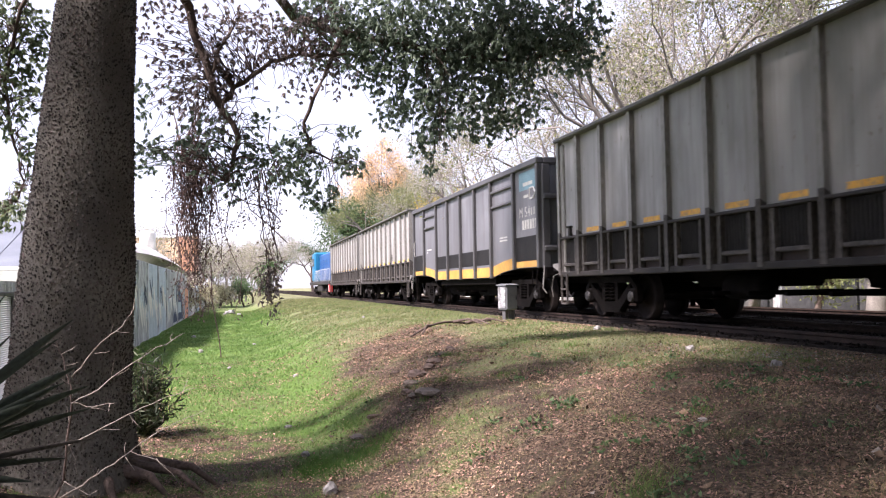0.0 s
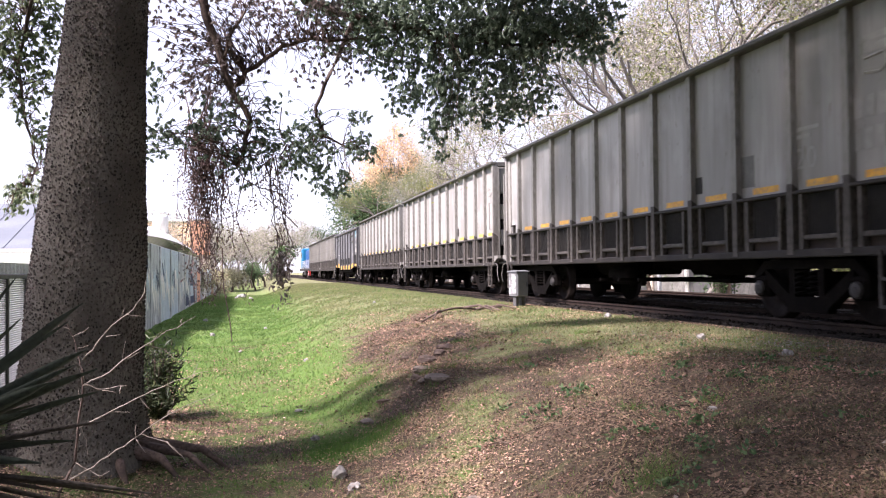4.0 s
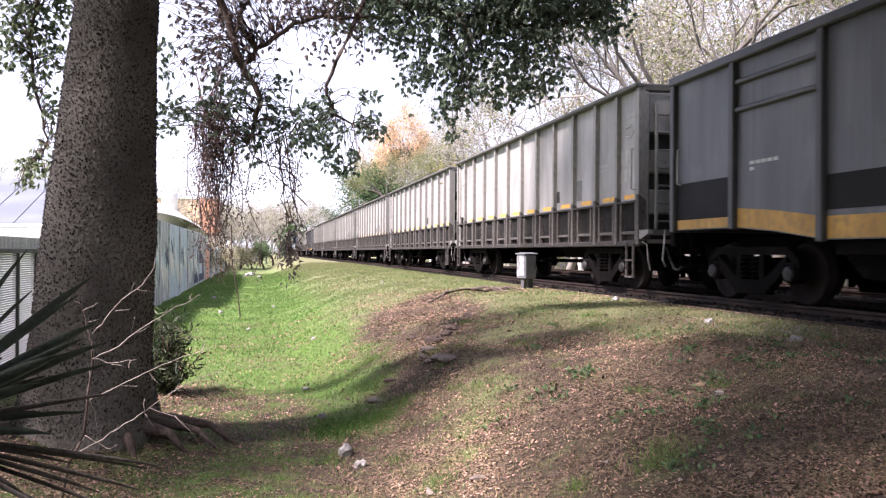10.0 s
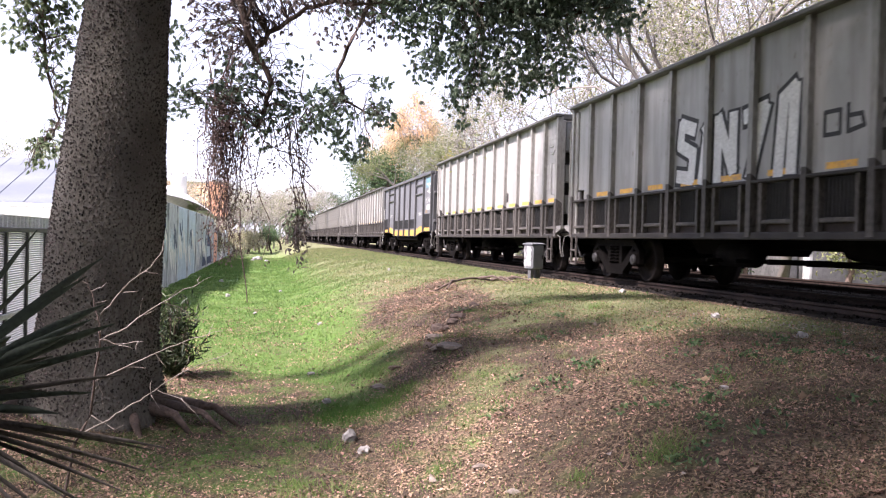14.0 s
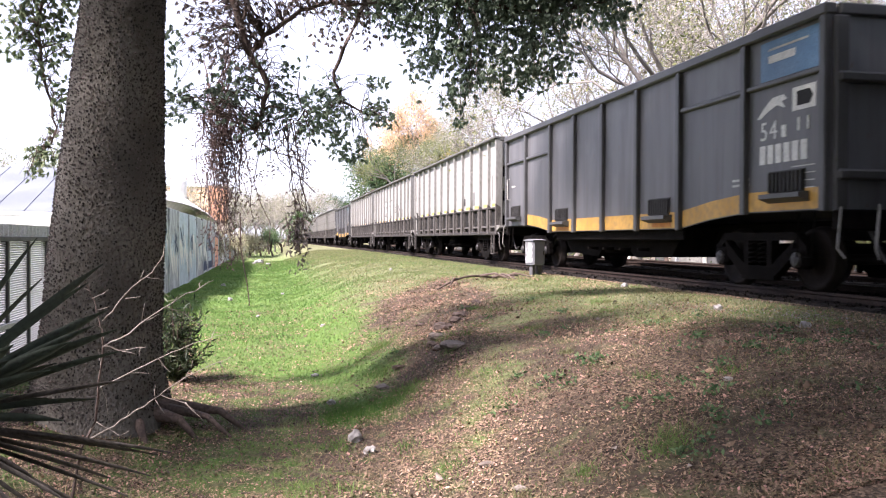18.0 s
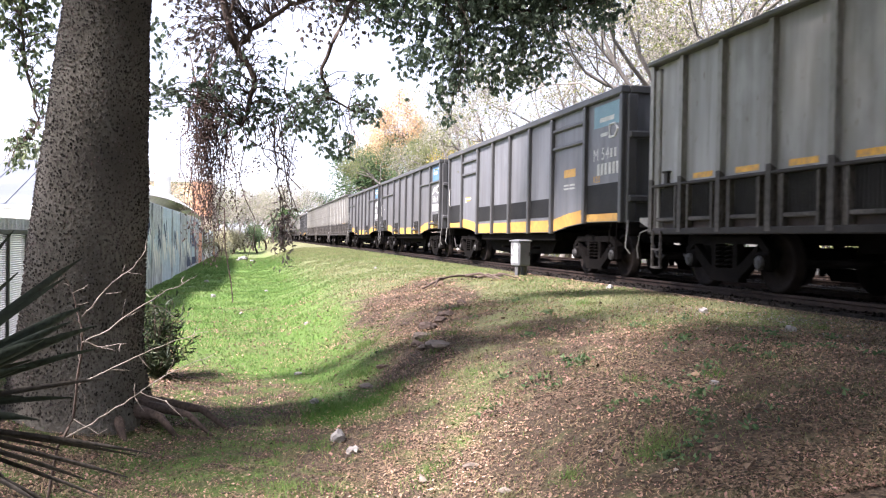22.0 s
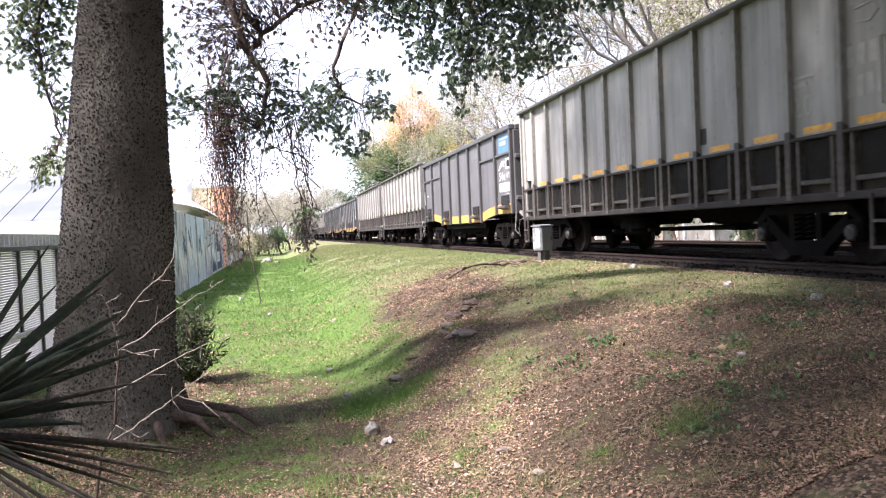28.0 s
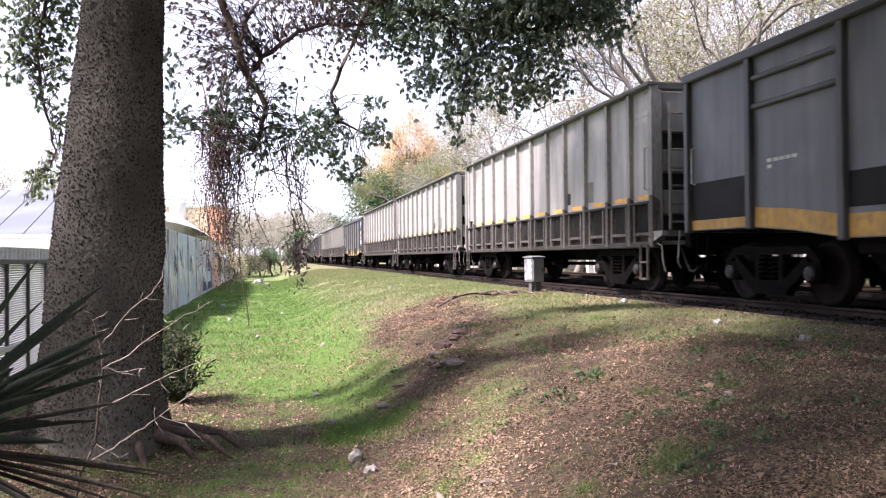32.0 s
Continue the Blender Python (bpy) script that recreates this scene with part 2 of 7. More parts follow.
LEAF_YELLOW = leafy("yellow_autumn_leaf", (0.55, 0.38, 0.05), (0.66, 0.5, 0.09), 0.4, 0.25)
LEAF_DEEP = leafy("deep_green_leaf", (0.055, 0.105, 0.045), (0.1, 0.16, 0.065), 0.3, 0.4)
LEAF_SHRUB = leafy("dark_shrub_leaf", (0.026, 0.042, 0.02), (0.075, 0.1, 0.045), 0.2, 0.6)
BLADE = surface("grass_blade", (0.065, 0.158, 0.026), (0.175, 0.25, 0.075), 0.6, 0.65, 0, fine=1.7, c3=(0.1, 0.17, 0.05), island=0.3, translucent=0.35, spec=0.25, spread=0.7)
BLADE_DRY = surface("dry_grass_blade", (0.12, 0.155, 0.052), (0.25, 0.255, 0.118), 0.8, 0.65, 0, fine=2.0, c3=(0.17, 0.175, 0.09), island=0.3, translucent=0.35, spec=0.25, spread=0.7)
SWORD = surface("dark_sword_leaf", (0.022, 0.03, 0.023), (0.045, 0.06, 0.042), 3, 0.6, 0.1, stretch=(1, 1, 1), translucent=0.12)
SWORD_DRY = surface("dry_sword_leaf", (0.036, 0.031, 0.026), (0.085, 0.073, 0.06), 3, 0.8, 0.2)
LITTER = leafy("fallen_leaf", (0.055, 0.038, 0.025), (0.37, 0.27, 0.168), 0.1, 0.85, 0.8)
STRAW = surface("dry_straw", (0.15, 0.115, 0.06), (0.42, 0.32, 0.18), 0.9, 0.8, 0, fine=3.0, c3=(0.2, 0.15, 0.085), island=0.5, translucent=0.15, spec=0.2)
STONE = surface("pale_stone", (0.24, 0.23, 0.215), (0.36, 0.345, 0.32), 5, 0.85, 0.5, fine=30)
SLAB = surface("brown_grey_slab", (0.13, 0.105, 0.085), (0.23, 0.19, 0.155), 5, 0.9, 0.5, fine=30)
# ballast and sleepers darkened: the shade beneath the train is in the colour
BALLAST = surface("shaded_ballast", (0.009, 0.008, 0.0072), (0.026, 0.022, 0.019), 8, 0.97, 1.0, fine=35, island=0.3, spec=0.1)
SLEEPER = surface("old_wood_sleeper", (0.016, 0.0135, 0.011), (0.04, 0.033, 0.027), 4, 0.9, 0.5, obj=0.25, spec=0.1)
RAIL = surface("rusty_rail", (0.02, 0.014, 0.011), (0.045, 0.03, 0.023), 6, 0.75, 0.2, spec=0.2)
CABINET = surface("light_grey_cabinet", (0.11, 0.118, 0.126), (0.155, 0.165, 0.175), 4, 0.5, 0.05, c3=(0.16, 0.162, 0.165))
SCUFFED = surface("scuffed_pale_paint", (0.1, 0.1, 0.1), (0.42, 0.43, 0.44), 9, 0.7, 0.1, fine=26, c3=(0.14, 0.14, 0.14))
CONCRETE = surface("stained_grey_concrete", (0.34, 0.355, 0.365), (0.56, 0.58, 0.595), 1.1, 0.88, 0.35, fine=9, c3=(0.17, 0.175, 0.18), stretch=(1, 1, 0.3))
DULL_WALL = surface("dull_grey_wall", (0.12, 0.118, 0.11), (0.22, 0.215, 0.2), 1.2, 0.9, 0.3, fine=12)
PALE_BLUE = surface("pale_blue_wall_paint", (0.36, 0.46, 0.54), (0.54, 0.62, 0.68), 1.6, 0.8, 0.2, fine=18, c3=(0.3, 0.33, 0.35))
DEEP_BLUE = surface("dark_blue_wall_paint", (0.02, 0.035, 0.08), (0.04, 0.06, 0.12), 2, 0.8, 0.1)
WHITE_WALL = surface("white_render", (0.62, 0.61, 0.58), (0.75, 0.74, 0.71), 1.2, 0.85, 0.15, fine=18, c3=(0.55, 0.53, 0.5))
BRICK = surface("orange_brick", (0.55, 0.28, 0.17), (0.66, 0.38, 0.25), 3, 0.85, 0.3, obj=0.2)
MORTAR = surface("pale_mortar", (0.4, 0.34, 0.28), (0.5, 0.44, 0.37), 5, 0.9, 0.2)
SLAT = surface("grey_painted_slat", (0.3, 0.31, 0.325), (0.4, 0.41, 0.425), 2.0, 0.7, 0.1)
ZINC = surface("pale_painted_sheet", (0.58, 0.59, 0.59), (0.72, 0.73, 0.73), 1.5, 0.6, 0.05)
ROOF = surface("grey_roof_sheet", (0.125, 0.14, 0.162), (0.17, 0.19, 0.215), 0.8, 0.6, 0.05, spec=0.25)
POST = surface("dark_metal_post", (0.06, 0.06, 0.062), (0.1, 0.1, 0.1), 5, 0.6, 0.1)


def course_material(name, c1, c2, joint):
    """Brickwork too far off to part: courses with pale joints."""
    m = surface(name, c1, c2, 2.0, 0.85, 0.2)
    n, l = m.node_tree.nodes, m.node_tree.links
    br, tc, mp = n.new("ShaderNodeTexBrick"), n.new("ShaderNodeTexCoord"), n.new("ShaderNodeMapping")
    mp.inputs["Rotation"].default_value = (radians(90), 0, 0)
    l.new(tc.outputs["Object"], mp.inputs[0])
    l.new(mp.outputs[0], br.inputs[0])
    br.inputs["Color1"].default_value, br.inputs["Color2"].default_value, br.inputs["Mortar"].default_value = (*c1, 1), (*c2, 1), (*joint, 1)
    br.inputs["Scale"].default_value, br.inputs["Mortar Size"].default_value = 1.0, 0.025
    br.inputs["Brick Width"].default_value, br.inputs["Row Height"].default_value = 0.4, 0.2
    l.new(br.outputs[0], n["Principled BSDF"].inputs["Base Color"])
    return m


COURSES = course_material("peach_block_courses", (0.8, 0.48, 0.27), (0.84, 0.55, 0.34), (0.84, 0.7, 0.54))


def ground_material():
    """Leaf litter, bare soil and grass, blended by the sheet's own turf layer and by noise."""
    m = bpy.data.materials.new("turf_and_leaf_litter")
    m.use_nodes = True
    n, l = m.node_tree.nodes, m.node_tree.links
    b = n["Principled BSDF"]
    tc = n.new("ShaderNodeTexCoord")

    def noise_node(scale, detail=4):
        q = n.new("ShaderNodeTexNoise")
        q.inputs["Scale"].default_value, q.inputs["Detail"].default_value = scale, detail
        l.new(tc.outputs["Object"], q.inputs[0])
        return q.outputs[0]

    def ramp(src, p0, c0, p1, c1, mid=None):
        r = n.new("ShaderNodeValToRGB")
        e = r.color_ramp.elements
        e[0].position, e[1].position, e[0].color, e[1].color = p0, p1, (*c0, 1), (*c1, 1)
        if mid:
            k = e.new(mid[0])
            k.color = (*mid[1], 1)
        l.new(src, r.inputs[0])
        return r.outputs[0]

    def mix(f, a, c):
        q = n.new("ShaderNodeMix")
        q.data_type = "RGBA"
        l.new(f, q.inputs[0]), l.new(a, q.inputs[6]), l.new(c, q.inputs[7])
        return q.outputs[2]

    vor = n.new("ShaderNodeTexVoronoi")
    vor.inputs["Scale"].default_value = 55
    l.new(tc.outputs["Object"], vor.inputs[0])
    bw = n.new("ShaderNodeRGBToBW")
    l.new(vor.outputs["Color"], bw.inputs[0])
    litter = ramp(bw.outputs[0], 0.15, (0.022, 0.016, 0.011), 0.85, (0.26, 0.185, 0.125), (0.5, (0.095, 0.066, 0.045)))
    soil = ramp(noise_node(30), 0.3, (0.045, 0.033, 0.023), 0.7, (0.1, 0.074, 0.052))
    brown = mix(ramp(noise_node(1.3, 5), 0.38, (0, 0, 0), 0.6, (1, 1, 1)), soil, litter)
    grass = mix(noise_node(2.2, 5), ramp(noise_node(70), 0.3, (0.06, 0.14, 0.02), 0.7, (0.125, 0.215, 0.038)), ramp(noise_node(45), 0.3, (0.07, 0.135, 0.028), 0.7, (0.13, 0.195, 0.055)))
    dry = n.new("ShaderNodeAttribute")
    dry.attribute_name = "dry"
    grass = mix(dry.outputs["Fac"], grass, ramp(noise_node(50), 0.3, (0.12, 0.13, 0.06), 0.7, (0.2, 0.2, 0.105)))
    at = n.new("ShaderNodeAttribute")
    at.attribute_name = "turf"
    add = n.new("ShaderNodeMath")
    add.operation = "ADD"
    l.new(at.outputs["Fac"], add.inputs[0])
    sc = n.new("ShaderNodeMath")
    sc.operation = "MULTIPLY_ADD"
    l.new(noise_node(3.5, 6), sc.inputs[0])
    sc.inputs[1].default_value, sc.inputs[2].default_value = 1.2, -0.6
    l.new(sc.outputs[0], add.inputs[1])
    mask = ramp(add.outputs[0], 0.3, (0, 0, 0), 0.72, (1, 1, 1))
    l.new(mix(mask, brown, grass), b.inputs["Base Color"])
    b.inputs["Roughness"].default_value, b.inputs["Specular IOR Level"].default_value = 0.95, 0.2
    bp = n.new("ShaderNodeBump")
    bp.inputs["Strength"].default_value, bp.inputs["Distance"].default_value = 1.0, 0.06
    l.new(noise_node(38, 5), bp.inputs["Height"])
    l.new(bp.outputs[0], b.inputs["Normal"])
    return m


GROUND = ground_material()

# ---- building helpers ----


class Geo:
    """A growing mesh: corner list and face list."""

    def __init__(self):
        self.v, self.f = [], []

    def add(self, vs, fs):
        k = len(self.v)
        self.v += [tuple(p) for p in vs]
        self.f += [tuple(i + k for i in f) for f in fs]
        return self

    def box(self, x0, y0, z0, x1, y1, z1, b=0.0):
        if b <= 0:
            return self.add([(x, y, z) for x in (x0, x1) for y in (y0, y1) for z in (z0, z1)],
                            [(0, 1, 3, 2), (4, 6, 7, 5), (0, 4, 5, 1), (2, 3, 7, 6), (0, 2, 6, 4), (1, 5, 7, 3)])
        b = min(b, (x1 - x0) * 0.45, (y1 - y0) * 0.45, (z1 - z0) * 0.45)
        vs, at = [], {}
        for i, x in enumerate((x0, x1)):
            for j, y in enumerate((y0, y1)):
                for k, z in enumerate((z0, z1)):
                    sx, sy, sz = 1 - 2 * i, 1 - 2 * j, 1 - 2 * k
                    for a, p in enumerate(((x, y + sy * b, z + sz * b), (x + sx * b, y, z + sz * b), (x + sx * b, y + sy * b, z))):
                        at[i, j, k, a] = len(vs)
                        vs.append(p)
        fs = []
        for i in (0, 1):
            fs.append([at[i, j, k, 0] for j, k in ((0, 0), (0, 1), (1, 1), (1, 0))])
            fs.append([at[j, i, k, 1] for j, k in ((0, 0), (0, 1), (1, 1), (1, 0))])
            fs.append([at[j, k, i, 2] for j, k in ((0, 0), (0, 1), (1, 1), (1, 0))])
        for i in (0, 1):
            for j in (0, 1):
                fs.append([at[i, j, 0, 0], at[i, j, 1, 0], at[i, j, 1, 1], at[i, j, 0, 1]])
                fs.append([at[i, 0, j, 0], at[i, 1, j, 0], at[i, 1, j, 2], at[i, 0, j, 2]])
                fs.append([at[0, i, j, 1], at[1, i, j, 1], at[1, i, j, 2], at[0, i, j, 2]])
        fs += [[at[i, j, k, a] for a in range(3)] for i in (0, 1) for j in (0, 1) for k in (0, 1)]
        return self.add(vs, fs)

    def prism(self, profile, x0, x1, axis="x"):
        """A closed profile of (u, w) carried from x0 to x1 along an axis."""
        n = len(profile)
        put = {"x": lambda t, u, w: (t, u, w), "y": lambda t, u, w: (u, t, w), "z": lambda t, u, w: (u, w, t)}[axis]
        vs = [put(t, u, w) for t in (x0, x1) for u, w in profile]
        return self.add(vs, [tuple(range(n)), tuple(range(2 * n - 1, n - 1, -1))] + [(i, (i + 1) % n, n + (i + 1) % n, n + i) for i in range(n)])

    def tube(self, path, radii, n=6, caps=True):
        path = [Vector(p) for p in path]
        if not hasattr(radii, "__len__"):
            radii = [radii] * len(path)
        vs = []
        for i, p in enumerate(path):
            d = (path[min(i + 1, len(path) - 1)] - path[max(i - 1, 0)])
            d = d.normalized() if d.length > 1e-9 else Vector((0, 0, 1))
            a = d.cross(Vector((0.31, 0.27, 0.91)) if abs(d.z) < 0.9 else Vector((1, 0.1, 0)))
            a.normalize()
            c = d.cross(a)
            vs += [p + (a * math.cos(q) + c * math.sin(q)) * radii[i] for q in (2 * math.pi * k / n for k in range(n))]
        fs = [(i * n + k, i * n + (k + 1) % n, (i + 1) * n + (k + 1) % n, (i + 1) * n + k) for i in range(len(path) - 1) for k in range(n)]
        if caps:
            fs += [tuple(range(n - 1, -1, -1)), tuple(range((len(path) - 1) * n, len(path) * n))]
        return self.add(vs, fs)

    def cyl(self, p0, p1, r, n=12):
        return self.tube([p0, p1], r, n)

    def lathe(self, profile, n=20, axis="x", cx=0.0, cy=0.0, cz=0.0):
        """A profile of (along, radius) turned round an axis."""
        vs = []
        for t, r in profile:
            for k in range(n):
                c, s = r * math.cos(2 * math.pi * k / n), r * math.sin(2 * math.pi * k / n)
                vs.append({"x": (cx + t, cy + c, cz + s), "y": (cx + c, cy + t, cz + s), "z": (cx + c, cy + s, cz + t)}[axis])
        m = len(profile)
        return self.add(vs, [(i * n + k, i * n + (k + 1) % n, (i + 1) * n + (k + 1) % n, (i + 1) * n + k) for i in range(m - 1) for k in range(n)]
                        + [tuple(range(n)), tuple(range((m - 1) * n, m * n))])

    def data(self, name, material, smooth=False):
        me = bpy.data.meshes.new(name)
        me.from_pydata(self.v, [], self.f)
        bm = bmesh.new()
        bm.from_mesh(me)
        bmesh.ops.recalc_face_normals(bm, faces=bm.faces)
        bm.to_mesh(me)
        bm.free()
        me.materials.append(material)
        if smooth:
            me.polygons.foreach_set("use_smooth", [True] * len(me.polygons))
        return me


def thing(name, label, category, group="", kind="", at=None):
    ob = new(name)
    ob.empty_display_size = 0.2
    if at is not None:
        ob.matrix_world = at
    return tagged(ob, label, category, group, kind)


def part(name, geo, material, parent=None, label="", smooth=False, at=None):
    """One mesh object of its own under a thing or a part. geo: a Geo, or mesh data to share."""
    ob = new(name, geo if isinstance(geo, bpy.types.Mesh) else geo.data(name, material, smooth))
    ob.parent = parent
    if at is not None:
        ob.matrix_basis = at
    if label:
        ob["label"] = label
    return ob


def raw_mesh(name, v, f, material, smooth=False):
    """Mesh data straight from arrays, for very many small pieces."""
    me = bpy.data.meshes.new(name)
    v, f = np.asarray(v, np.float32).reshape(-1, 3), np.asarray(f, np.int32)
    me.vertices.add(len(v))
    me.vertices.foreach_set("co", v.ravel())
    k = f.shape[1]
    me.loops.add(f.size)
    me.loops.foreach_set("vertex_index", f.ravel())
    me.polygons.add(len(f))
    me.polygons.foreach_set("loop_start", np.arange(0, f.size, k, dtype=np.int32))
    me.update(calc_edges=True)
    me.materials.append(material)
    if smooth:
        me.polygons.foreach_set("use_smooth", [True] * len(me.polygons))
    return me


def unit(a):
    return a / np.maximum(np.linalg.norm(a, axis=-1, keepdims=True), 1e-9)


def leaves(rng, base, along, length, width, fold=0.25):
    """Folded pointed leaves: base points, directions, lengths. Returns corners and triangles."""
    n = len(base)
    along = unit(along)
    side = unit(np.cross(along, unit(rng.normal(size=(n, 3)))))
    lift = np.cross(side, along)
    length, width = np.broadcast_to(length, n)[:, None], np.broadcast_to(width, n)[:, None]
    mid = base + along * length * 0.5
    v = np.stack([base, mid + side * width / 2 + lift * width * fold, base + along * length - lift * length * 0.08, mid - side * width / 2 + lift * width * fold], 1)
    k = np.arange(n)[:, None] * 4
    f = np.concatenate([k + [0, 1, 2], k + [0, 2, 3]])
    return v.reshape(-1, 3), f


def palmate(rng, centre, droop, size, count=5):
    """Palmate leaves: at each centre a fan of leaflets that hang and spread."""
    n = len(centre)
    axis = unit(droop + rng.normal(size=(n, 3)) * 0.45)
    a = unit(np.cross(axis, rng.normal(size=(n, 3))))
    b = np.cross(axis, a)
    vs, fs, off = [], [], 0
    for i in range(count):
        q = (i - (count - 1) / 2) * 0.55
        d = axis * 0.95 + a * math.sin(q) * 0.8 + b * math.cos(q) * 0.5
        ln = size * (1.1 - 0.12 * abs(i - (count - 1) / 2)) * rng.uniform(0.75, 1.15, n)
        v, f = leaves(rng, centre, d, ln, ln * 0.36)
        vs.append(v), fs.append(f + off)
        off += len(v)
    return np.concatenate(vs), np.concatenate(fs)

# ---- ground ----
RAIL_TOP = -0.10
TRACK_X, TRACK2_X = 8.5, 12.7


def smooth(a, b, t):
    t = np.clip((t - a) / (b - a), 0, 1)
    return t * t * (3 - 2 * t)


def lump(x, y, s, seed):
    """Soft uneven ground, a sum of slanted waves."""
    return (np.sin(x * 1.7 / s + y * 0.9 / s + seed) + np.sin(-x * 0.8 / s + y * 2.1 / s + seed * 2.3) + np.sin(x * 2.9 / s - y * 1.3 / s + seed * 0.7)) / 3


def height(x, y):
    """The swale beside the line, its bank, and the flat formation under the tracks."""
    x, y = np.asarray(x, float), np.asarray(y, float)
    foot = 0.55 + 0.25 * np.sin(y * 0.21 + 1.0)
    crest = 4.3 + 0.5 * np.sin(y * 0.17 + 0.4)
    z = -1.12 + 0.55 * smooth(foot, foot + 2.0, x) + 0.32 * smooth(foot + 1.2, crest + 0.3, x)
    z = z + 0.10 * smooth(-0.4, -2.6, x) * smooth(30, 10, y)
    z = z + 0.12 * np.exp(-((x + 1.3) ** 2 + (y - 7.9) ** 2) / 1.3)
    z = z + 0.02 * smooth(5, 6.8, x) - 0.2 * smooth(7.0, 7.25, x)
    near = smooth(60, 30, y) * smooth(6.6, 5.0, x)
    z = z + near * (0.05 * lump(x, y, 1.6, 0.3) + 0.022 * lump(x, y, 0.5, 2.0))
    return z


def turf(x, y):
    """How much grass stands at a place, from 0 to 1."""
    lawn = smooth(8.8, 11.6, y + 1.0 * np.sin(x * 1.3)) * smooth(2.5, 0.9, x - smooth(14, 26, y) * 7)
    crest = smooth(3.3, 4.6, x) * smooth(5.0, 9.5, y) * smooth(7.0, 6.5, x) * (0.78 + 0.18 * smooth(7.5, 11, y))
    base = 0.24 + 0.12 * lump(x, y, 0.7, 4.0)
    tongue = np.exp(-((x - 1.6 - 0.33 * (y - 6)) / 0.8) ** 2) * smooth(4, 7, y) * smooth(16, 13, y) * 0.46
    hollow = np.exp(-((x - 0.9) / 0.5) ** 2 - ((y - 8.6) / 1.3) ** 2) * 1.0
    front = 0.46 * smooth(1.5, 0.2, x) + 0.25 * smooth(1.0, 2.2, x) * smooth(8, 4, y)
    far = smooth(24, 34, y) * smooth(7.0, 6.6, x)
    edge = smooth(7.1, 6.6, x)
    beyond = smooth(14.6, 15.4, x) * 0.8
    return np.clip(np.maximum.reduce([lawn, crest + tongue, front, far, hollow, base]) * (0.9 + 0.25 * lump(x, y, 0.8, 1.1) + 0.12 * lump(x, y, 0.25, 3.0)) * edge + beyond, 0, 1)


def dryness(x, y):
    """Lush grass in the hollow, paler and drier up the bank."""
    return np.clip(smooth(0.8, 2.8, x) * 0.85 + 0.5 * smooth(45, 75, y) + 0.18 * lump(x, y, 1.5, 0.9) + 0.16 * lump(x, y, 0.4, 2.2), 0, 1)


def graded(lo, a, b, hi, fine, grow=1.22):
    s = list(np.arange(a, b, fine))
    d, t = fine, b
    while t < hi:
        s.append(t)
        d *= grow
        t += d
    s.append(hi)
    d, t = fine, a - fine
    while t > lo:
        s.insert(0, t)
        d *= grow
        t -= d
    s.insert(0, lo)
    return np.array(s)


def build_ground():
    gx, gy = graded(-900, -4.0, 7.4, 900, 0.11), graded(-700, 2.0, 26.0, 2500, 0.13)
    X, Y = np.meshgrid(gx, gy, indexing="ij")
    Z = height(X, Y)
    nx, ny = X.shape
    i = (np.arange(nx - 1)[:, None] * ny + np.arange(ny - 1)[None, :]).ravel()
    f = np.stack([i, i + ny, i + ny + 1, i + 1], 1)
    me = raw_mesh("ground", np.stack([X, Y, Z], -1), f, GROUND, True)
    layer = me.attributes.new("turf", "FLOAT", "POINT")
    layer.data.foreach_set("value", turf(X, Y).ravel().astype(np.float32))
    layer = me.attributes.new("dry", "FLOAT", "POINT")
    layer.data.foreach_set("value", dryness(X, Y).ravel().astype(np.float32))
    tagged(new("ground", me), "grassy swale and leaf-strewn bank beside the railway", "ground", kind="structure")


build_ground()


